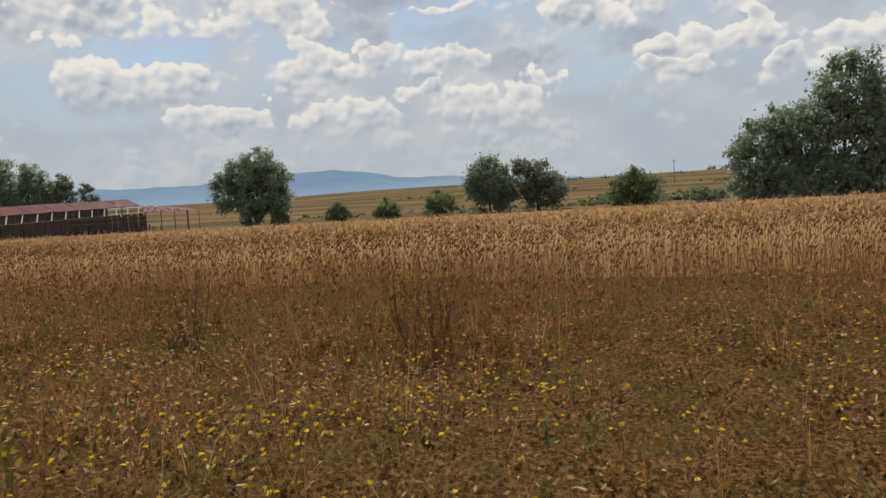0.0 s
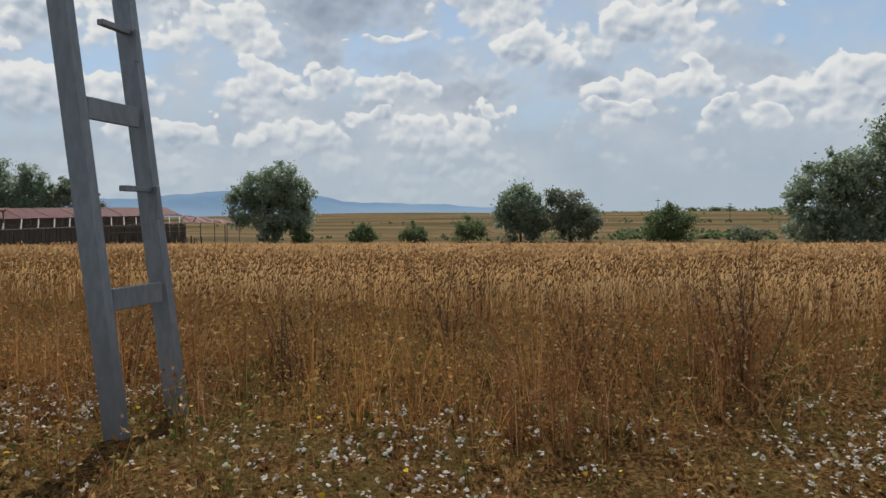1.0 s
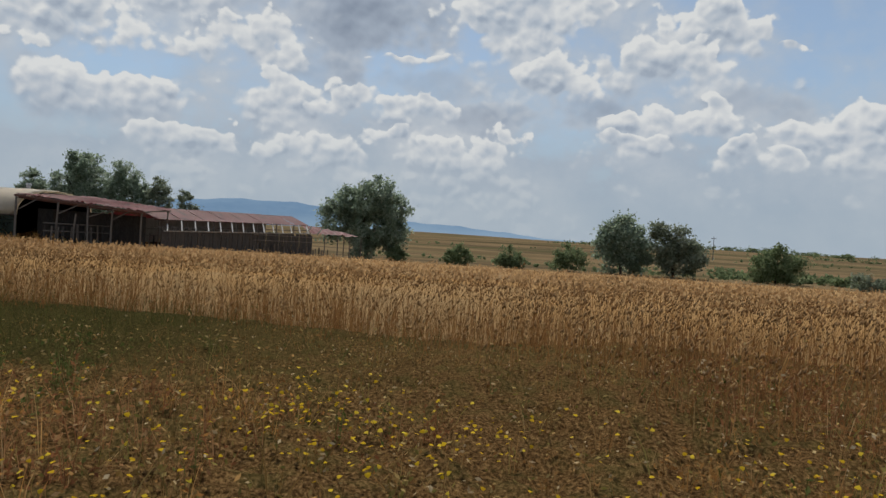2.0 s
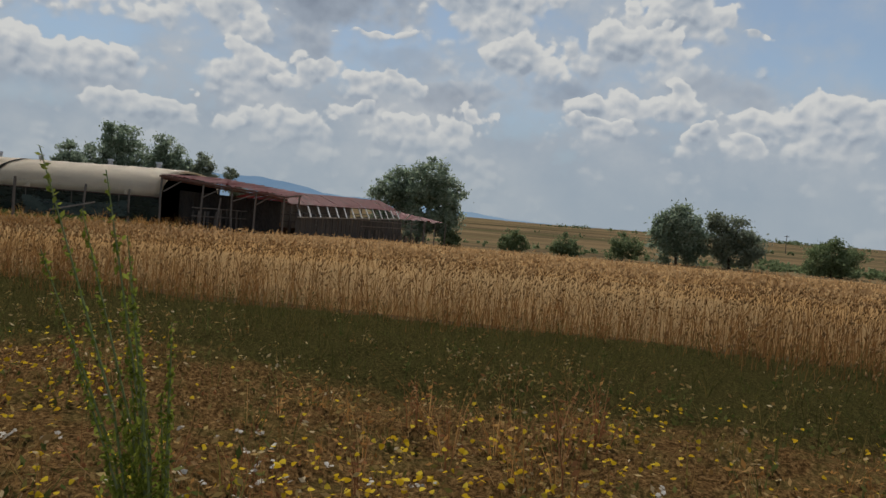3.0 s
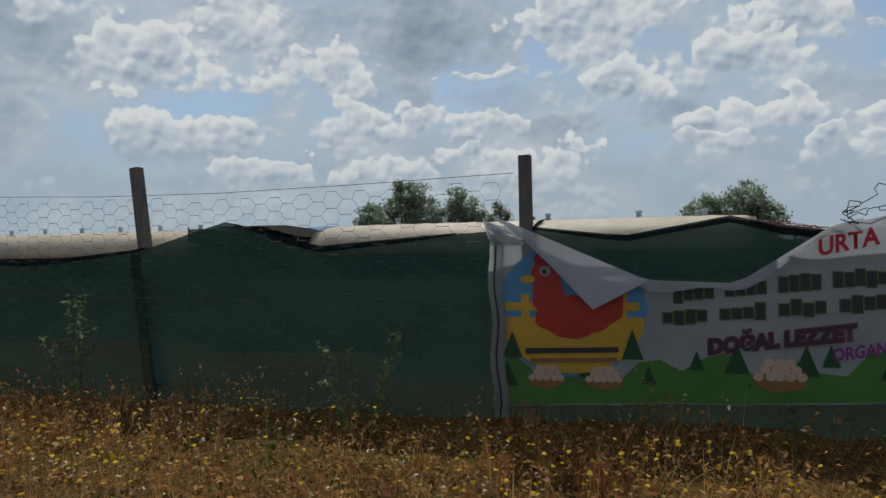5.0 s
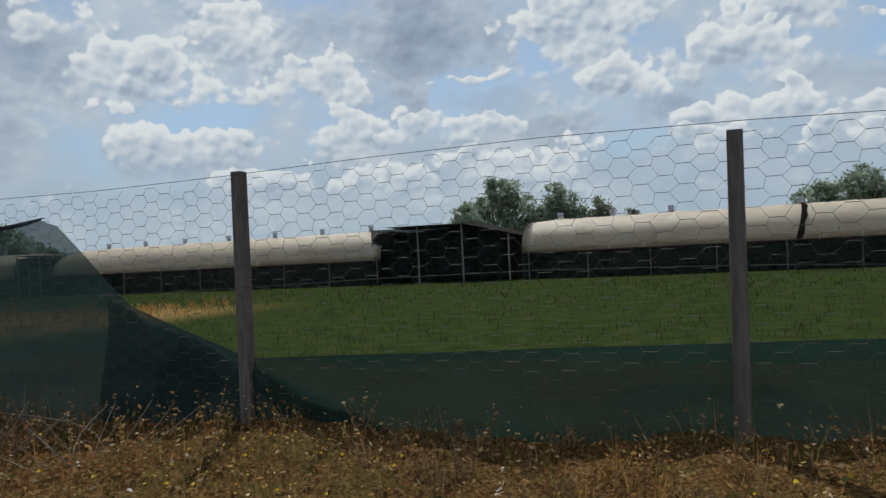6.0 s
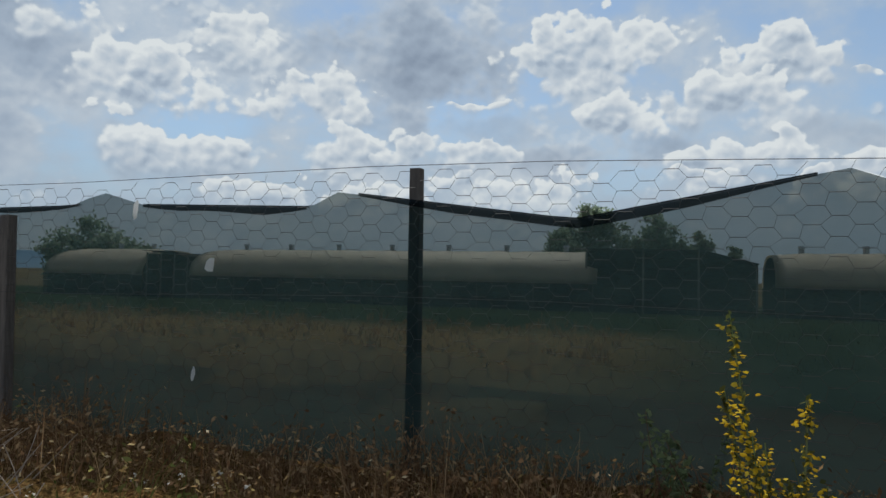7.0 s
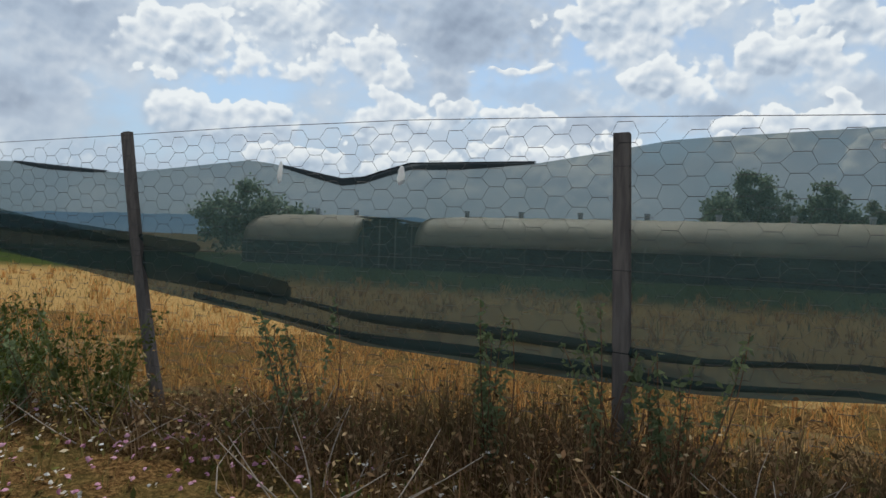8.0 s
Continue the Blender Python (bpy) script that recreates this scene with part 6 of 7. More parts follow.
def build_wheat():
    rng = np.random.default_rng(101)
    heads, stalks, chips = [], [], []
    for y0, y1, x0, x1, n, wide, ear in ((4.0, 9.0, -57, 8, 37000, .009, .057), (9.0, 15, -57, 16, 27000, .011, .070), (15, 27, -57, 26, 26000, .018, .085), (27, 52, -58, 44, 16000, .026, .11)):
        x, y = rng.uniform(x0, x1, n), y0 + (y1 - y0) * rng.uniform(0, 1, n) ** 1.1
        edge = 5.3 + .5 * np.sin(x * .55) + .3 * np.sin(x * 1.7 + 1)
        keep = (rng.uniform(0, 1, len(x)) < ramp01(y - edge - 1.7 * low_green(x, np.full(len(x), 6.0)), -1.3 + .4 * low_green(x, np.full(len(x), 6.0)), 1.1)) & (x > drive_mid(y) + drive_half(y) + .9 + .3 * np.sin(y * 1.3))
        x, y = x[keep], y[keep]
        z = ground(x, y)
        h = .66 * (1 + rng.normal(0, .15, len(x))) * (.94 + .12 * lumps(x, y, .5, 2))
        lush = low_green(x, np.full(len(x), 6.0))
        h *= 1 - (.34 + .36 * lush) * (1 - ramp01(y - edge[keep] - 1.7 * lush + rng.normal(0, .25, len(x)), -1.2, 2.2 + .7 * lush))
        if y0 > 14:
            c = np.stack([x, y, z + h - .02], 1)
            chips.append(flakes(rng, c, ear * .7, 2.2))
            continue
        v, f, tip = blades(rng, x, y, z, h, .30, wide)
        stalks.append((v, f))
        n = len(x)
        a = rng.normal(.5, .9, n)
        nod = rng.uniform(.1, .9, n)
        heads.append(ears(rng, tip, np.cos(a) * nod, np.sin(a) * nod, rng.uniform(.8, 1.2, n) * ear, np.full(n, wide * .7 + .004)))
    stuff("wheat_stalks", "tawny stalks of ripe standing wheat", "crop", stalks, WHEAT_STALK)
    stuff("wheat_ears", "golden ears of ripe wheat", "crop", heads + chips, WHEAT)
    # the closed crown of the crop farther off
    m, k = material("wheat_crown")
    pos = k.add("ShaderNodeNewGeometry").outputs["Position"]
    fine = k.noise(k.vec("MULTIPLY", pos, (9, 3, 1)), 3.0, 6, .7)
    broad = k.noise(k.vec("MULTIPLY", pos, (.5, 1, 1)), .35, 4, .6)
    col = k.ramp(fine, [(.3, (.29, .18, .08)), (.5, (.335, .215, .102)), (.7, (.38, .255, .125))])
    col = k.mix(k.math("MULTIPLY", k.span(broad, .42, .6), .45), col, (.34, .18, .06))
    finish(k, col, .95, 0, fine, .08)
    xs, ys = np.linspace(-62, 130, 300), np.unique(np.concatenate([np.linspace(7.2, 30, 80), np.linspace(30, 74, 40)]))

    def crown(x, y):
        lift = .54 * ramp01(y - 1.7 * low_green(x, np.full(x.shape, 6.0)), 7.3, 9.3) * ramp01(x - drive_mid(y) - drive_half(y), 1.0, 2.2) * ramp01(-y, -74, -70)
        return ground(x, y) + lift * (1 + .06 * np.sin(x * 3.1 + y) * np.sin(y * 2.7)) - .25 * (lift < .02)
    tagged(new("wheat_field", sheet("wheat_field", xs, ys, crown, m)), "broad field of ripe golden wheat", "crop", kind="stuff")


build_wheat()


def mat_height(x, y):
    b = .5 + .5 * np.sin(x * 5.1 + 2 * np.sin(y * 3.3)) * np.sin(y * 4.7 + 1.5 * np.sin(x * 2.9))
    h = .06 + .12 * lumps(x, y, .8, 3) + .06 * b + .14 * ramp01(y, 3.4, 5.2) * (x > -57)
    h = h * (1 - .45 * low_green(x, y))
    gap = ramp01(np.abs(x - drive_mid(y)) - drive_half(y), .0, .8)
    return h * gap * ramp01(y, 1.2, 1.7) - .04 * (1 - gap)


def build_verge():
    rng = np.random.default_rng(202)
    # tangled undergrowth that hides the soil
    m, k = material("undergrowth")
    geo = k.add("ShaderNodeNewGeometry")
    pos = geo.outputs["Position"]
    fine, mid = k.noise(pos, 46, 5, .7), k.noise(pos, 3.2, 5, .65)
    col = k.ramp(fine, [(.34, (.023, .0125, .005)), (.47, (.086, .047, .018)), (.57, (.18, .104, .041)), (.72, (.30, .19, .08))])
    col = k.mix(k.math("MULTIPLY", k.span(mid, .45, .62), .7), col, k.mix(.6, col, (.075, .07, .022)))
    sep = k.add("ShaderNodeSeparateXYZ")
    k.put(pos, sep.inputs[0])
    lush = k.math("MULTIPLY", k.math("MULTIPLY", k.span(sep.outputs[0], -56, -50), k.span(sep.outputs[0], -33, -27, 1, 0)), k.span(k.math("ADD", sep.outputs[1], k.math("MULTIPLY", mid, .8)), 4.3, 5.0))
    col = k.mix(k.math("MULTIPLY", lush, .85), col, k.mix(k.span(fine, .35, .7), (.017, .018, .006), (.064, .061, .019)))
    finish(k, col, .95, 0, fine, .05)
    xs, ys = np.linspace(-124, 10, 850), np.concatenate([np.linspace(1.3, 4.6, 44), np.linspace(4.7, 8.2, 22)])

    def top(x, y):
        j = rng.uniform(-.03, .035, x.shape)
        back = ramp01(y - fence_y(x), .2, .8) * (x < -66.3)
        return ground(x, y) + (mat_height(x, y) + j) * (1 - .9 * back) * (1 - .8 * ramp01(y, 7.4, 8.2))
    tagged(new("undergrowth", sheet("undergrowth", xs, ys, top, m)), "tangled low undergrowth of the road verge", "weeds", kind="stuff")

    def places(n, power, thin, x0=-122, x1=9):
        x, y = rng.uniform(x0, x1, n), 1.5 + 4.4 * rng.uniform(0, 1, n) ** power
        keep = ~on_track(x, y) & ~((x < -66.2) & (y > fence_y(x) + .35))
        keep &= rng.uniform(0, 1, n) < (.5 + .7 * lumps(x, y, .9, 1)) * (1 - thin * low_green(x, y)) * (1 - .75 * ramp01(x, -64, -62) * ramp01(-x, 51, 54))
        return x[keep], y[keep]

    # single forbs: stems fanning out of one root, each with leaves along it and a head
    px, py = places(14000, 1.35, .45)
    size = (.19 + .28 * lumps(px, py, .8, 3)) * rng.uniform(.6, 1.35, len(px)) + .14 * ramp01(py, 3.6, 5.0) * (px > -50)
    size = np.where(px < -66, size * .95, size) * (1 - .35 * low_green(px, py))
    tint = rng.uniform(0, 1, len(px)) < .14 + .45 * ramp01(lumps(px, py, .7, 5), .55, .8) + .18 * ((px > -54) & (px < -30)) + .30 * (px < -103)
    heads = []
    for flag, nm, lab, mat in ((False, "dry_weeds", "dense dry brown roadside weeds", DRY), (True, "green_weeds", "green stems among the dry weeds", GREEN)):
        s = tint == flag
        k = 6
        bx, by, bh = np.repeat(px[s], k), np.repeat(py[s], k), np.repeat(size[s], k) * rng.uniform(.55, 1.15, s.sum() * k)
        a, o = rng.uniform(0, math.tau, len(bx)), rng.uniform(0, .028, len(bx))
        v, f, tip = blades(rng, bx + np.cos(a) * o, by + np.sin(a) * o, ground(bx, by), bh, .42, rng.uniform(.003, .0075, len(bx)))
        base = np.stack([bx, by, ground(bx, by)], 1)
        bits = [(v, f)]
        for _ in range(2):
            t = rng.uniform(.3, .95, len(bx))[:, None]
            bits.append(flakes(rng, base + (tip - base) * t + rng.normal(0, .008, tip.shape), .018 if not flag else .022, 1.0))
        cx, cy = places(48000, 1.5, .8)
        c = np.stack([cx, cy, ground(cx, cy) + mat_height(cx, cy) + rng.uniform(-.03, .05, len(cx))], 1)
        if not flag:
            bits.append(flakes(rng, c, .018, .8))
        stuff(nm, lab, "weeds", bits, mat)
        heads.append(tip)
    tips = np.concatenate(heads)
    c = np.concatenate([tips, tips[::4] + rng.normal(0, .014, tips[::4].shape)])
    stuff("seed_heads", "pale brown seed heads on the weeds", "weeds", [flakes(rng, c, .0155, .5)], HUSK)


def build_dark_weeds():
    """Dead reddish weeds heaped against the foot of the net."""
    rng = np.random.default_rng(808)
    bits = []
    for x0, x1, n, tall in ((-116, -103.5, 950, .46), (-103.5, -92.5, 1100, .44), (-92.5, -82, 520, .36), (-82, -70, 240, .34)):
        x = rng.uniform(x0, x1, n)
        y = fence_y(x) - .08 - .95 * rng.uniform(0, 1, n) ** 1.3
        size = tall * rng.uniform(.5, 1.25, n) * (.6 + .7 * lumps(x, y, 1.1, 8))
        k = 9
        bx, by, bh = np.repeat(x, k), np.repeat(y, k), np.repeat(size, k) * rng.uniform(.5, 1.1, n * k)
        v, f, tip = blades(rng, bx, by, ground(bx, by), bh, .55, rng.uniform(.003, .007, n * k))
        base = np.stack([bx, by, ground(bx, by)], 1)
        bits.append((v, f))
        for _ in range(2):
            t = rng.uniform(.3, 1, len(bx))[:, None]
            bits.append(flakes(rng, base + (tip - base) * t + rng.normal(0, .012, tip.shape), .018, .9))
    # weeds below the raised net, coloured dark for the shade there
    x = rng.uniform(-111.4, -103.2, 1500)
    y = fence_y(x) - .60 + .95 * rng.uniform(0, 1, 1500)
    size = rng.uniform(.28, .58, 1500) * (.7 + .45 * lumps(x, y, 1.3, 2)) * (1 - .35 * ramp01(-x, 109.6, 111))
    bx, by, bh = np.repeat(x, 9), np.repeat(y, 9), np.repeat(size, 9) * rng.uniform(.5, 1.1, 13500)
    v, f, tip = blades(rng, bx, by, ground(bx, by), bh, .45, rng.uniform(.004, .009, 13500))
    base = np.stack([bx, by, ground(bx, by)], 1)
    t = rng.uniform(.3, 1, 13500)[:, None]
    stuff("brown_weeds", "dense brown weeds under the hitched-up net, its shade put into their colour", "weeds", [(v, f), flakes(rng, base + (tip - base) * t + rng.normal(0, .015, tip.shape), .018, .9)], SHADED_BROWN)
    stuff("dead_weeds", "dark reddish-brown dead weeds along the foot of the net", "weeds", bits, RUSTY)


def build_thicket():
    """Waist-high thicket of dry reddish forbs between the verge and the wheat, in clumps."""
    rng = np.random.default_rng(909)
    for nm, lab, mat, share in (("dry_thicket", "thicket of dry reddish-brown forbs before the wheat", RUSSET, 1.0), ("golden_thicket", "golden dry forbs and grasses before the wheat", STRAW, .7)):
        bits = []
        for x0, x1, y0, y1, n, tall in ((-27, 5, 4.0, 6.6, 1500, .62), (-18.5, -10.5, 3.3, 5.2, 520, .80), (-74, -66.3, 2.0, 4.1, 620, .46), (-70, -63.6, 2.0, 3.5, 760, .50), (-92, -74, 2.6, 4.0, 380, .36), (-52, -28, 1.9, 3.9, 1050, .46), (-9, 6, 1.7, 4.2, 800, .36), (-27, -9, 1.7, 3.8, 800, .32)):
            x, y = rng.uniform(x0, x1, int(n * share)), rng.uniform(y0, y1, int(n * share))
            keep = (rng.uniform(0, 1, len(x)) < .15 + 1.1 * ramp01(lumps(x, y, .9, 3 + 4 * share), .35, .8)) & ~((x < -66.2) & (y > fence_y(x) - .1))
            x, y = x[keep], y[keep]
            size = tall * rng.uniform(.5, 1.2, len(x)) * (.6 + .55 * lumps(x, y, 1.0, 5))
            k = 9
            bx, by, bh = np.repeat(x, k), np.repeat(y, k), np.repeat(size, k) * rng.uniform(.55, 1.1, len(x) * k)
            v, f, tip = blades(rng, bx, by, ground(bx, by), bh, .38, rng.uniform(.003, .007, len(bx)))
            base = np.stack([bx, by, ground(bx, by)], 1)
            bits.append((v, f))
            for _ in range(3):
                t = rng.uniform(.35, 1.02, len(bx))[:, None]
                bits.append(flakes(rng, base + (tip - base) * t + rng.normal(0, .014, tip.shape), .016, .9))
        stuff(nm, lab, "weeds", bits, mat)


build_verge()
build_dark_weeds()
build_thicket()


def blossoms(rng, c, r, petals=5, dome=.35):
    """Open flowers: a shallow fan of petals each."""
    n = len(c)
    up = rng.normal(0, .35, (n, 3)) + np.array([0, -.25, 1.0])
    up /= np.linalg.norm(up, axis=1)[:, None]
    u = np.cross(up, rng.normal(size=(n, 3)))
    u /= np.linalg.norm(u, axis=1)[:, None]
    w = np.cross(up, u)
    rr = (r * rng.uniform(.7, 1.25, n))[:, None]
    ring = [c + (u * math.cos(math.tau * k / petals) + w * math.sin(math.tau * k / petals)) * rr * (1 if k % 2 == 0 else .72) - up * rr * dome for k in range(petals)]
    v = np.stack([c] + ring, 1).reshape(-1, 3)
    i = np.arange(n)[:, None] * (petals + 1)
    f = np.concatenate([i + np.array([[0, 1 + k, 1 + (k + 1) % petals]]) for k in range(petals)])
    return v, f


def scatter(rng, n, x0, x1, y0, y1, clump, seed):
    """Places that gather in loose patches."""
    x, y = rng.uniform(x0, x1, n * 3), rng.uniform(y0, y1, n * 3)
    keep = (rng.uniform(0, 1, n * 3) < .12 + .88 * ramp01(lumps(x, y, clump, seed), .35, .9)) & ~on_track(x, y) & ~((x < -66) & (y > fence_y(x) - .05))
    return x[keep][:n], y[keep][:n]


def build_flowers():
    rng = np.random.default_rng(303)
    parts = []
    for x0, x1, y0, y1, n, r in ((-9, 6, 1.6, 3.8, 1900, .0115), (-52, -26, 1.6, 3.9, 4600, .013), (-26, -9, 1.6, 3.2, 150, .012), (-79, -66, 1.6, 3.6, 1500, .012), (-92, -79, 1.6, 3.4, 300, .011), (-4, 8, 3.6, 5.4, 160, .012), (-66, -62, 1.6, 3.2, 120, .011)):
        x, y = scatter(rng, n, x0, x1, y0, y1, 1.1, 1)
        c = np.stack([x, y, ground(x, y) + mat_height(x, y) + rng.uniform(.06, .30, len(x)) * (1 - .3 * rng.uniform(0, 1, len(x)))], 1)
        parts.append(blossoms(rng, c, r, 6, .15))
    stuff("yellow_flowers", "small yellow daisies scattered in the weeds", "flowers", parts, YELLOW)
    parts = []
    for x0, x1, y0, y1, n, r in ((-20, -5, 1.6, 3.6, 1000, .0105), (-8.4, -6.4, 1.9, 4.0, 330, .0085), (-14.5, -12.3, 2.2, 3.6, 150, .009), (-49.7, -48.9, 2.3, 3.1, 60, .010), (-26, -12, 1.6, 4.0, 900, .0085), (-54, -30, 1.6, 2.8, 700, .011), (-58, -50, 1.7, 3.0, 260, .012), (-92, -68, 1.7, 3.4, 160, .010), (-114, -92, 1.7, 3.3, 420, .010)):
        x, y = scatter(rng, n, x0, x1, y0, y1, 1.3, 4)
        c = np.stack([x, y, ground(x, y) + mat_height(x, y) + rng.uniform(.04, .15, len(x))], 1)
        for k in range(3):
            parts.append(blossoms(rng, c + rng.normal(0, .008, c.shape), r, 5, .3))
    stuff("white_flowers", "cream-white umbel flowers in the weeds", "flowers", parts, WHITE)
    x, y = scatter(rng, 420, -116, -109.5, 1.6, 3.2, 1.1, 2)
    c = np.stack([x, y, ground(x, y) + mat_height(x, y) + rng.uniform(.03, .12, len(x))], 1)
    stuff("pink_flowers", "pink clover heads by the fence", "flowers", [blossoms(rng, c, .014, 6, .5), blossoms(rng, c + rng.normal(0, .006, c.shape), .012, 5, .5)], PINK)


build_flowers()


def build_straw():
    """Tall straw-coloured grass on both sides of the track and behind the fences."""
    rng = np.random.default_rng(404)
    p = []
    for x0, x1, y0, y1, n, hh, w, lo in ((-66.0, -51, 1.7, 9, 26000, .40, .0065, 0), (-66.0, -56, 9, 24, 14000, .42, .012, 0), (-66, -56, 24, 40, 6000, .42, .025, 0), (-57.5, -52, 1.6, 6.5, 24000, .46, .007, 0), (-120, -97, 4.3, 9, 16000, .27, .008, 1), (-130, -96, 9, 22, 9000, .25, .018, 1)):
        x, y = rng.uniform(x0, x1, n), rng.uniform(y0, y1, n)
        keep = ~on_track(x, y) & (rng.uniform(0, 1, n) < .35 + .8 * lumps(x, y, .6, 7))
        if not lo:
            keep &= (np.abs(x - drive_mid(y)) > drive_half(y) * (1.0 + .15 * np.sin(y * 2.1))) & (x > side_x(y) - .4)
        x, y = x[keep][::9], y[keep][::9]
        tall = hh * rng.uniform(.5, 1.4, len(x)) * (.45 + 1.05 * lumps(x, y, 1.1, 4))
        x, y, tall = np.repeat(x, 9), np.repeat(y, 9), np.repeat(tall, 9)
        a, o = rng.uniform(0, math.tau, len(x)), rng.exponential(.045, len(x))
        x, y = x + np.cos(a) * o, y + np.sin(a) * o
        v, f, tip = blades(rng, x, y, ground(x, y), tall * rng.uniform(.5, 1.15, len(x)), .62, w)
        p.append((v, f))
        p.append(flakes(rng, tip - np.array([0, 0, .07]) + rng.normal(0, .012, tip.shape), w + .006, 2.0))
    stuff("straw_grass", "tall straw-coloured dry grass", "grass", p, STRAW)
    p = []
    for x0, x1, y0, y1, n, hh, w in ((-128, -66.5, 7, 20, 11000, .11, .012), (-128, -66.5, 20, 37, 7000, .12, .025), (-66.0, -61.8, 1.8, 14, 6500, .30, .007)):
        x, y = rng.uniform(x0, x1, n), rng.uniform(y0, y1, n)
        keep = ~on_track(x, y) & (rng.uniform(0, 1, n) < .3 + .9 * lumps(x, y, .5, 9))
        x, y = x[keep], y[keep]
        v, f, tip = blades(rng, x, y, ground(x, y), hh * rng.uniform(.5, 1.4, len(x)), .35, w)
        p.append((v, f))
    x, y = rng.uniform(-57, -26, 22000), rng.uniform(3.6, 8.0, 22000)
    keep = (rng.uniform(0, 1, len(x)) < low_green(x, y)) & (rng.uniform(0, 1, len(x)) < .25 + lumps(x, y, .9, 5))
    x, y = x[keep], y[keep]
    v, f, tip = blades(rng, x, y, ground(x, y), rng.uniform(.10, .36, len(x)) + .1 * ramp01(y, 5.5, 7.5), .5, .007)
    stuff("hollow_grass", "dark olive grass in the hollow before the wheat", "grass", [(v, f), flakes(rng, tip, .011, 1.5)], OLIVE)
    stuff("pasture_grass", "short green pasture grass", "grass", p, PASTURE)


build_straw()


def stalk_plant(name, x, y, label, category, seed, stems, tall, mat, leaf_mat, flower=None, spread=.35, droop=.1, leaves=40, leaf=.03):
    """A single plant: slender stems from one root with leaves, and flowers up the spikes."""
    rng = np.random.default_rng(seed)
    root = thing(name, x, y, gz(x, y), label, category)
    lv, fl = [], []
    for s in range(stems):
        a = rng.uniform(0, math.tau)
        out = rng.uniform(.2, 1) * spread
        h = tall * rng.uniform(.6, 1.05)
        p = Vector((rng.normal() * .03, rng.normal() * .03, -.03))
        q = Vector((math.cos(a) * out, math.sin(a) * out * .7, h))
        part("stem", bar(bmesh.new(), p, q, .011, sides=5, taper=.35, bend=droop * rng.normal(), cuts=6), mat, root)
        t = rng.uniform(.15, 1, leaves)[:, None]
        pts = np.array(p) + (np.array(q) - np.array(p)) * t
        lv.append(pts + rng.normal(0, leaf * .7, pts.shape))
        if flower:
            t = rng.uniform(.42, .99, 90)[:, None]
            fl.append(np.array(p) + (np.array(q) - np.array(p)) * t + rng.normal(0, .010, (90, 3)))
    v, f = flakes(rng, np.concatenate(lv), leaf, .9)
    ob = new("leaves", mesh_of("leaves", v, f, leaf_mat))
    ob.parent = root
    if flower:
        v, f = blossoms(rng, np.concatenate(fl), .0095, 5, .3)
        ob = new("blossom", mesh_of("blossom", v, f, flower))
        ob.parent = root
        tagged(ob, "small open flowers up the spikes", kind="stuff")


def spike_plant(name, x, y, label, tips, low, mat, leaf_mat, flower=None, seed=1):
    """A plant of slim spikes from one root, each to its own tip, leafy below and flowering or bare above."""
    rng = np.random.default_rng(seed)
    root = thing(name, x, y, gz(x, y), label, "plant")
    lv, fl = [], []
    for a, b, h in tips:
        p, q = Vector((a * .03, b * .1, -.03)), Vector((a, b, h))
        bm = bar(bmesh.new(), p, p.lerp(q, .5) + Vector((a * -.12, 0, .02)), .009, sides=5, taper=.8, cuts=3)
        bar(bm, p.lerp(q, .5) + Vector((a * -.12, 0, .02)), q, .008, sides=5, taper=.4, cuts=3)
        part("stem", bm, mat, root)
        p, q = np.array(p), np.array(q)
        for lo, hi, n, w in ((.2, low, 240, .026), (low, 1.0, 110, .005)):
            t = rng.uniform(lo, hi, n)[:, None]
            lv.append(p + (q - p) * t + np.array([a * -.12, 0, 0]) * (1 - np.abs(2 * t - 1)) + rng.normal(0, w, (n, 3)))
        if flower:
            t = rng.uniform(low * .9, .98, 150)[:, None]
            fl.append(p + (q - p) * t + np.array([a * -.12, 0, 0]) * (1 - np.abs(2 * t - 1)) + rng.normal(0, .012, (150, 3)))
    v, f = flakes(rng, np.concatenate(lv), .011, 1.6)
    new("leaves", mesh_of("leaves", v, f, leaf_mat)).parent = root
    if flower:
        v, f = blossoms(rng, np.concatenate(fl), .0075, 5, .3)
        ob = new("blossom", mesh_of("blossom", v, f, flower))
        ob.parent = root
        tagged(ob, "small open flowers up the spikes", kind="stuff")


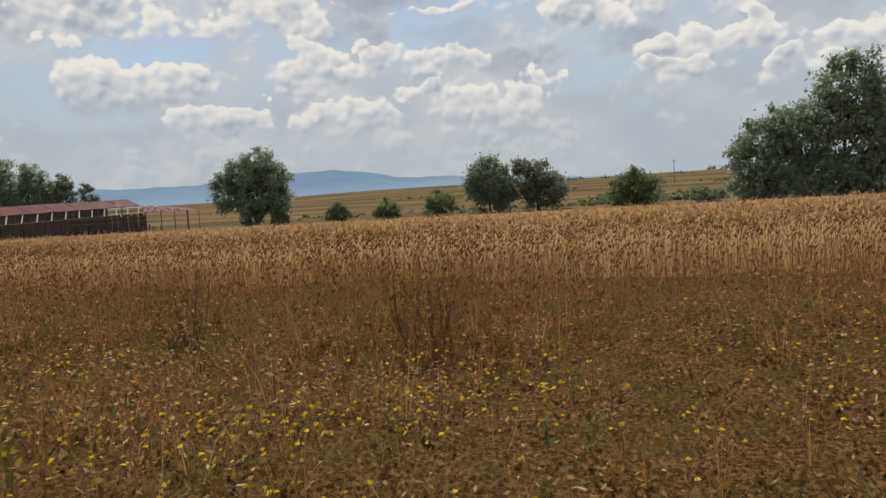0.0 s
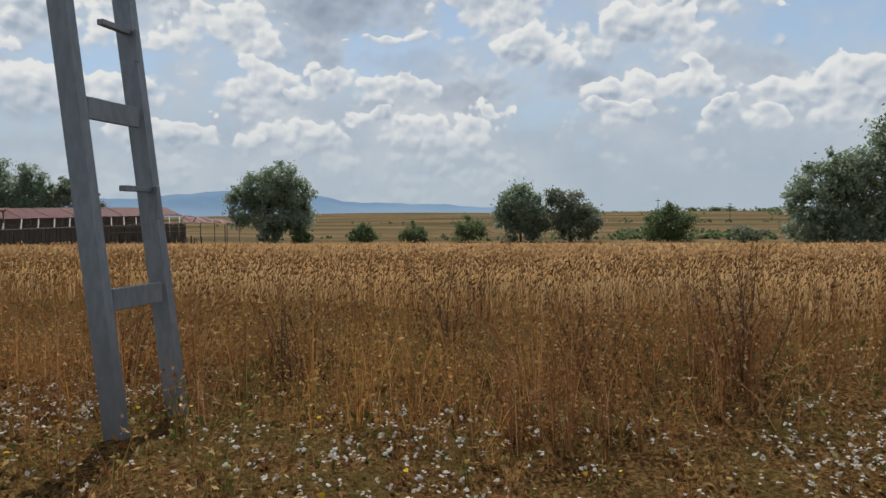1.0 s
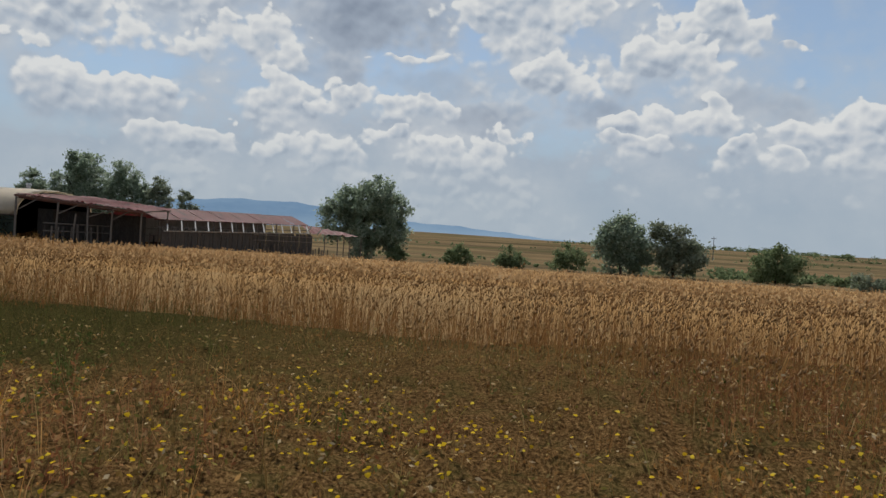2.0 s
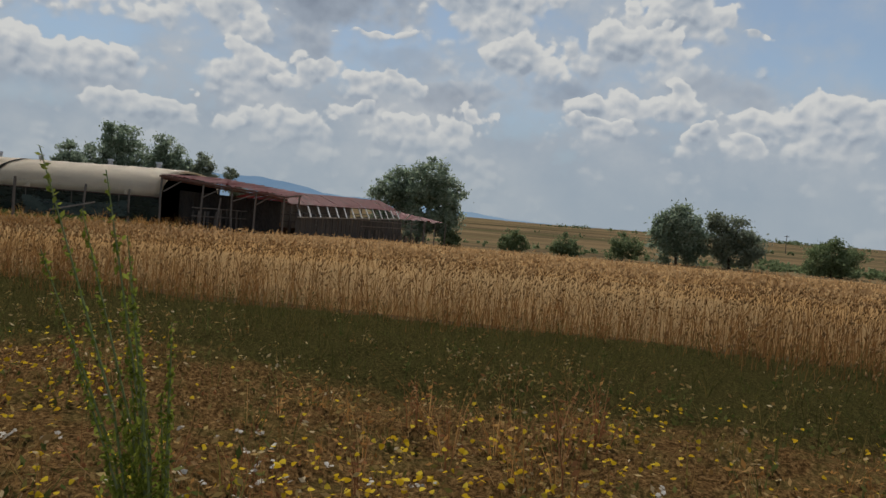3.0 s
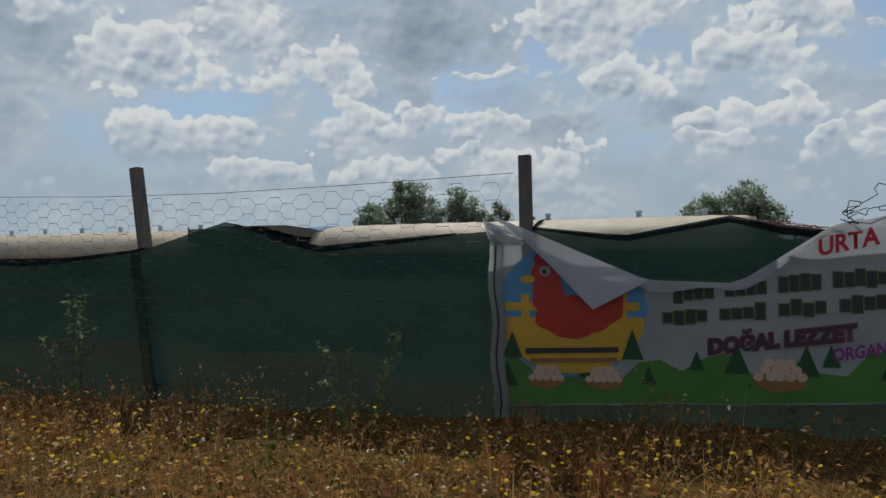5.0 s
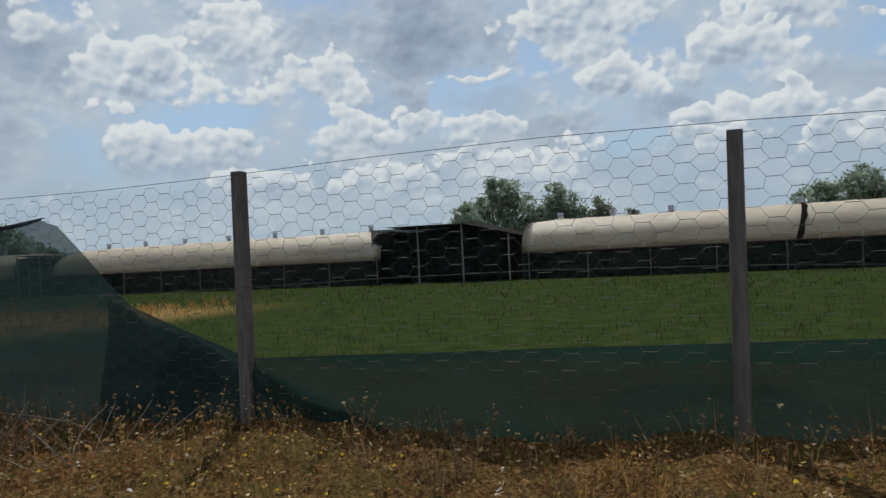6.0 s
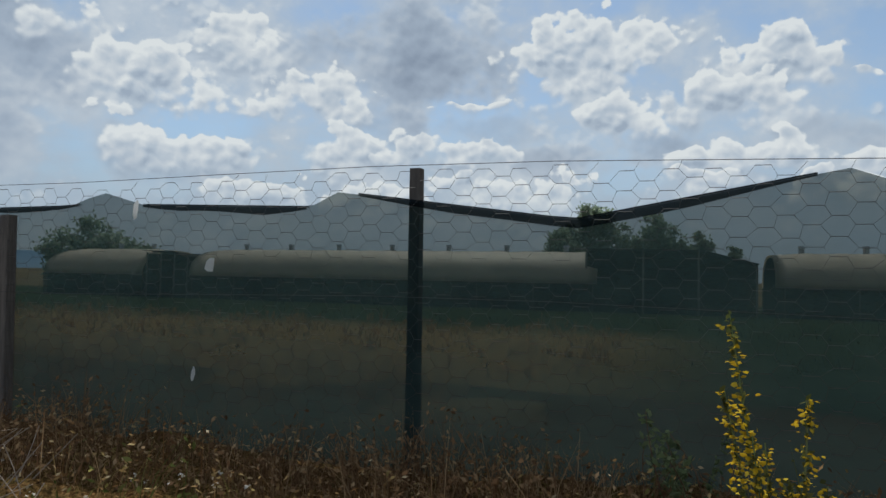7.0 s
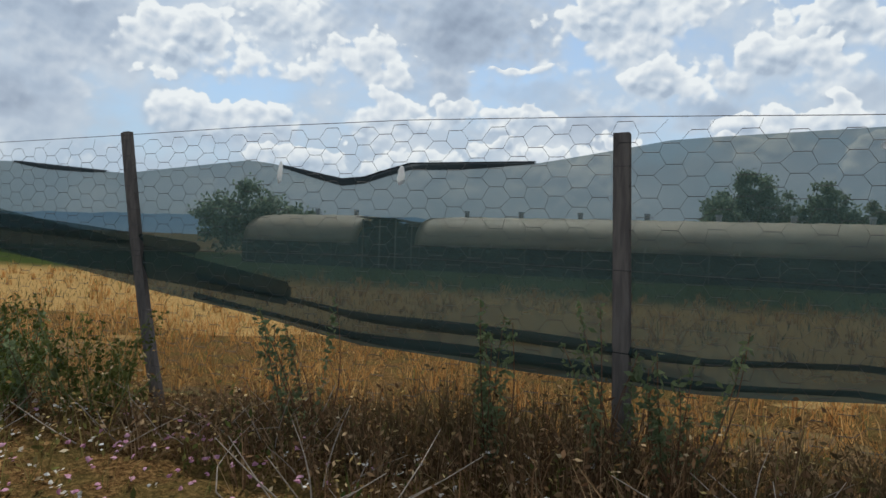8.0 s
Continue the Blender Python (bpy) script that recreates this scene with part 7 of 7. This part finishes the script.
def build_plants():
    twig = worn("dry_twig", (.14, .075, .045), (.10, .055, .035), (.2, .14, .09), 40, 5, .9)
    stem = worn("green_stem", (.17, .20, .06), (.12, .15, .045), (.18, .16, .08), 40, 5, .8)
    spike_plant("mullein", -94.46, 1.9, "tall mullein with yellow flower spikes by the road",
                [(-.14, 0, 1.19), (-.15, .05, 1.0), (.04, .02, 1.0), (-.05, .1, .86), (.07, -.04, .80), (-.09, -.03, .9), (.0, .06, .78)], .5, stem, GREEN, YELLOW, 1)
    spike_plant("mullein", -92.9, 2.1, "slender green flower spike among weeds", [(-.1, 0, .95), (.06, .05, .8)], .4, stem, GREEN, YELLOW, 2)
    spike_plant("tall_weed", -41.88, 1.65, "tall green broom-like weed standing by the road",
                [(-.44, 0, 1.36), (-.26, .03, 1.31), (-.38, .1, 1.2), (-.20, .05, 1.14), (-.13, -.03, 1.05), (-.46, .05, 1.08), (-.24, .1, .98), (-.06, .06, .92), (-.16, .02, .84), (-.02, 0, .78), (-.28, -.04, .86), (-.09, .08, .72), (-.2, .06, .7)], .5, stem, SPRING, None, 3)
    stalk_plant("green_bush", -102.7, 3.25, "bushy green weed under the gap in the net", "plant", 4, 70, 1.12, stem, LIME, None, .85, .10, 120, .014)
    stalk_plant("green_bush", -101.5, 2.05, "low pale green thistle-like weed", "plant", 5, 70, .84, twig, SPRING, None, .34, .05, 120, .0115)
    stalk_plant("pale_weed", -48.95, 5.1, "pale green bushy weed in the dark hollow", "plant", 6, 30, .56, stem, PALE_GREEN, None, .45, .05, 60, .014)
    for n, (x, y, h) in enumerate([(-65.75, 4.75, .5), (-65.3, 5.6, .55), (-64.85, 6.5, .6), (-64.9, 5.2, .45)]):
        stalk_plant("green_bush", x, y, "dark green weed clump growing under the banners", "plant", 60 + n, 16, h, stem, GREEN, None, .5, .1, 60, .022)
    # foot weeds, with extra clumps added in place of the banners' dark shadow
    for n, (x, y, h) in enumerate([(-66.3, 3.95, .55), (-65.9, 4.3, .6), (-65.5, 4.9, .6), (-65.2, 5.5, .62), (-64.9, 6.1, .6), (-66.8, 3.85, .5), (-64.7, 6.8, .5), (-65.2, 4.6, .5), (-64.9, 5.3, .5)]):
        stalk_plant("dark_weed", x, y, "dense dark weed clump at the banners' foot, also standing for their shadow", "plant", 260 + n, 26, h, stem, GREEN, None, .45, .1, 110, .014)
    for n, (x, y, h) in enumerate([(-112.5, 3.25, .85), (-111.5, 3.15, .8), (-113.3, 3.2, .95), (-112.0, 2.7, .6)]):
        stalk_plant("leafy_weed", x, y, "yellow-green leafy weed beneath the raised net", "plant", 320 + n, 26, h, stem, LIME, None, .5, .1, 60, .02)
    pale = worn("bleached_twig", (.36, .30, .24), (.26, .21, .165), (.18, .14, .11), 40, 5, .9)
    for n, (x, y, w) in enumerate([(-110.9, 2.9, .9), (-109.6, 2.6, .8), (-107.6, 2.8, .9), (-106.4, 2.5, .8), (-105.6, 2.9, .9), (-107.0, 2.3, .7), (-110.2, 3.1, .8), (-104.6, 2.4, .7), (-98.0, 2.6, .6), (-91.0, 2.7, .6), (-85.6, 3.0, .9), (-84.8, 3.2, .8), (-97.2, 1.9, .5), (-111.8, 2.3, .7)]):
        stalk_plant("dead_branch", x, y, "tangle of bare bleached branches lying in the weeds", "branch", 90 + n, 16, .46, pale, HUSK, None, w, .18, 3, .01)
    for n, (x, y, h) in enumerate([(-12.95, 4.4, 1.05), (-14.9, 5.4, .95), (-54.55, 3.4, .85), (-86.6, 2.9, .7), (-1.6, 4.6, .8), (-89.3, 3.0, .8), (-18.0, 3.9, .75), (-9.0, 4.1, .8), (-99.0, 3.0, .6), (-11.7, 4.2, .9), (-15.7, 4.3, .8), (-10.3, 4.5, .85), (-16.9, 4.2, .7), (-13.9, 4.6, .8), (-5.6, 4.3, .8), (-3.4, 4.4, .75), (-65.9, 4.0, .6), (-65.4, 5.3, .6)]):
        stalk_plant("dry_shrub", x, y, "twiggy reddish-brown dead weed", "plant", 140 + n, 20, h, twig, RUSTY, None, .45, .08, 44, .013)
    for n, (x, y, h) in enumerate([(-108.5, 3.4, 1.05), (-109.1, 3.4, .95), (-108.25, 3.35, 1.0), (-110.2, 3.4, 1.0), (-112.4, 3.4, .8), (-103.9, 3.3, .9), (-111.9, 3.0, .7), (-104.9, 3.2, .7), (-69.9, 3.9, .8), (-72.2, 3.9, .95), (-94.7, 3.6, .7)]):
        stalk_plant("hedge_shoot", x, y, "leafy dark green sapling growing through the net", "plant", 70 + n, 7, h, twig, LEAVES["bush"], None, .36, .05, 80, .022)


build_plants()


def build_clods():
    """Crumbled earth, straw bits and tufts on the farm track."""
    rng = np.random.default_rng(505)
    n = 5200
    y = 1.6 + 22 * rng.uniform(0, 1, n) ** 1.6
    u = rng.uniform(-1, 1, n)
    x = drive_mid(y) + u * drive_half(y)
    keep = rng.uniform(0, 1, n) < .25 + .75 * lumps(x, y, 1.4, 2)
    x, y, u = x[keep], y[keep], u[keep]
    c = np.stack([x, y, ground(x, y) + .055 + .0 * x], 1)
    m = foliage("earth_clods", [(0, (.06, .04, .026)), (.5, (.15, .10, .07)), (1, (.30, .23, .17))], None, 1, .05)
    stuff("earth_clods", "crumbled clods and straw on the track", "earth", [flakes(rng, c, rng.uniform(.008, .042, len(c)), .5), flakes(rng, c + np.array([.01, 0, .006]), .014, .6)], m)
    n = 8500
    y = 2 + 20 * rng.uniform(0, 1, n) ** 1.3
    side = np.where(rng.uniform(0, 1, n) < .8, -1, 1) * rng.uniform(.72, 1.05, n)
    mid = rng.uniform(0, 1, n) < .25
    side = np.where(mid, rng.normal(0, .10, n), side)
    x = drive_mid(y) + side * drive_half(y)
    keep = rng.uniform(0, 1, n) < ramp01(lumps(x, y, 1.2, 6), .25, .6)
    x, y = x[keep], y[keep]
    v, f, tip = blades(rng, x, y, ground(x, y) + .03, rng.uniform(.05, .16, len(x)), .6, .009)
    stuff("track_grass", "low green grass along the track edges", "grass", [(v, f)], GREEN)


build_clods()


def build_scraps():
    """Litter and stones on the track edge."""
    rng = random.Random(12)
    pale = worn("pale_plastic", (.62, .60, .56), (.52, .50, .47), (.4, .36, .3), 15, 4, .7)
    for x, y, s, m, nm, lab in ((-61.6, 10.3, .08, pale, "plastic_scrap", "crumpled pale plastic lying beside the track"), (-61.2, 8.0, .04, pale, "plastic_scrap", "crumpled pale plastic lying beside the track"),
                                (-52.9, 4.8, .2, pale, "plastic_scrap", "torn white sheet caught in the weeds"), (-59.4, 5.9, .03, CONCRETE, "stone", "loose grey stone on the track"),
                                (-60.4, 6.3, .028, CONCRETE, "stone", "loose grey stone on the track"), (-59.9, 9.2, .035, CONCRETE, "stone", "loose grey stone on the track"), (-60.9, 12.2, .04, CONCRETE, "stone", "loose grey stone on the track")):
        bm = bmesh.new()
        bmesh.ops.create_icosphere(bm, subdivisions=2, radius=s)
        for v in bm.verts:
            v.co *= 1 + .5 * noise.noise(v.co * 9 / s * .12 + Vector((x, y, 0)))
            v.co.z *= .45
        ob = part(nm, bm, m)
        ob.location = (x, y, gz(x, y) + .05 + s * .2)
        tagged(ob, lab, "litter" if nm != "stone" else "stone")


build_scraps()
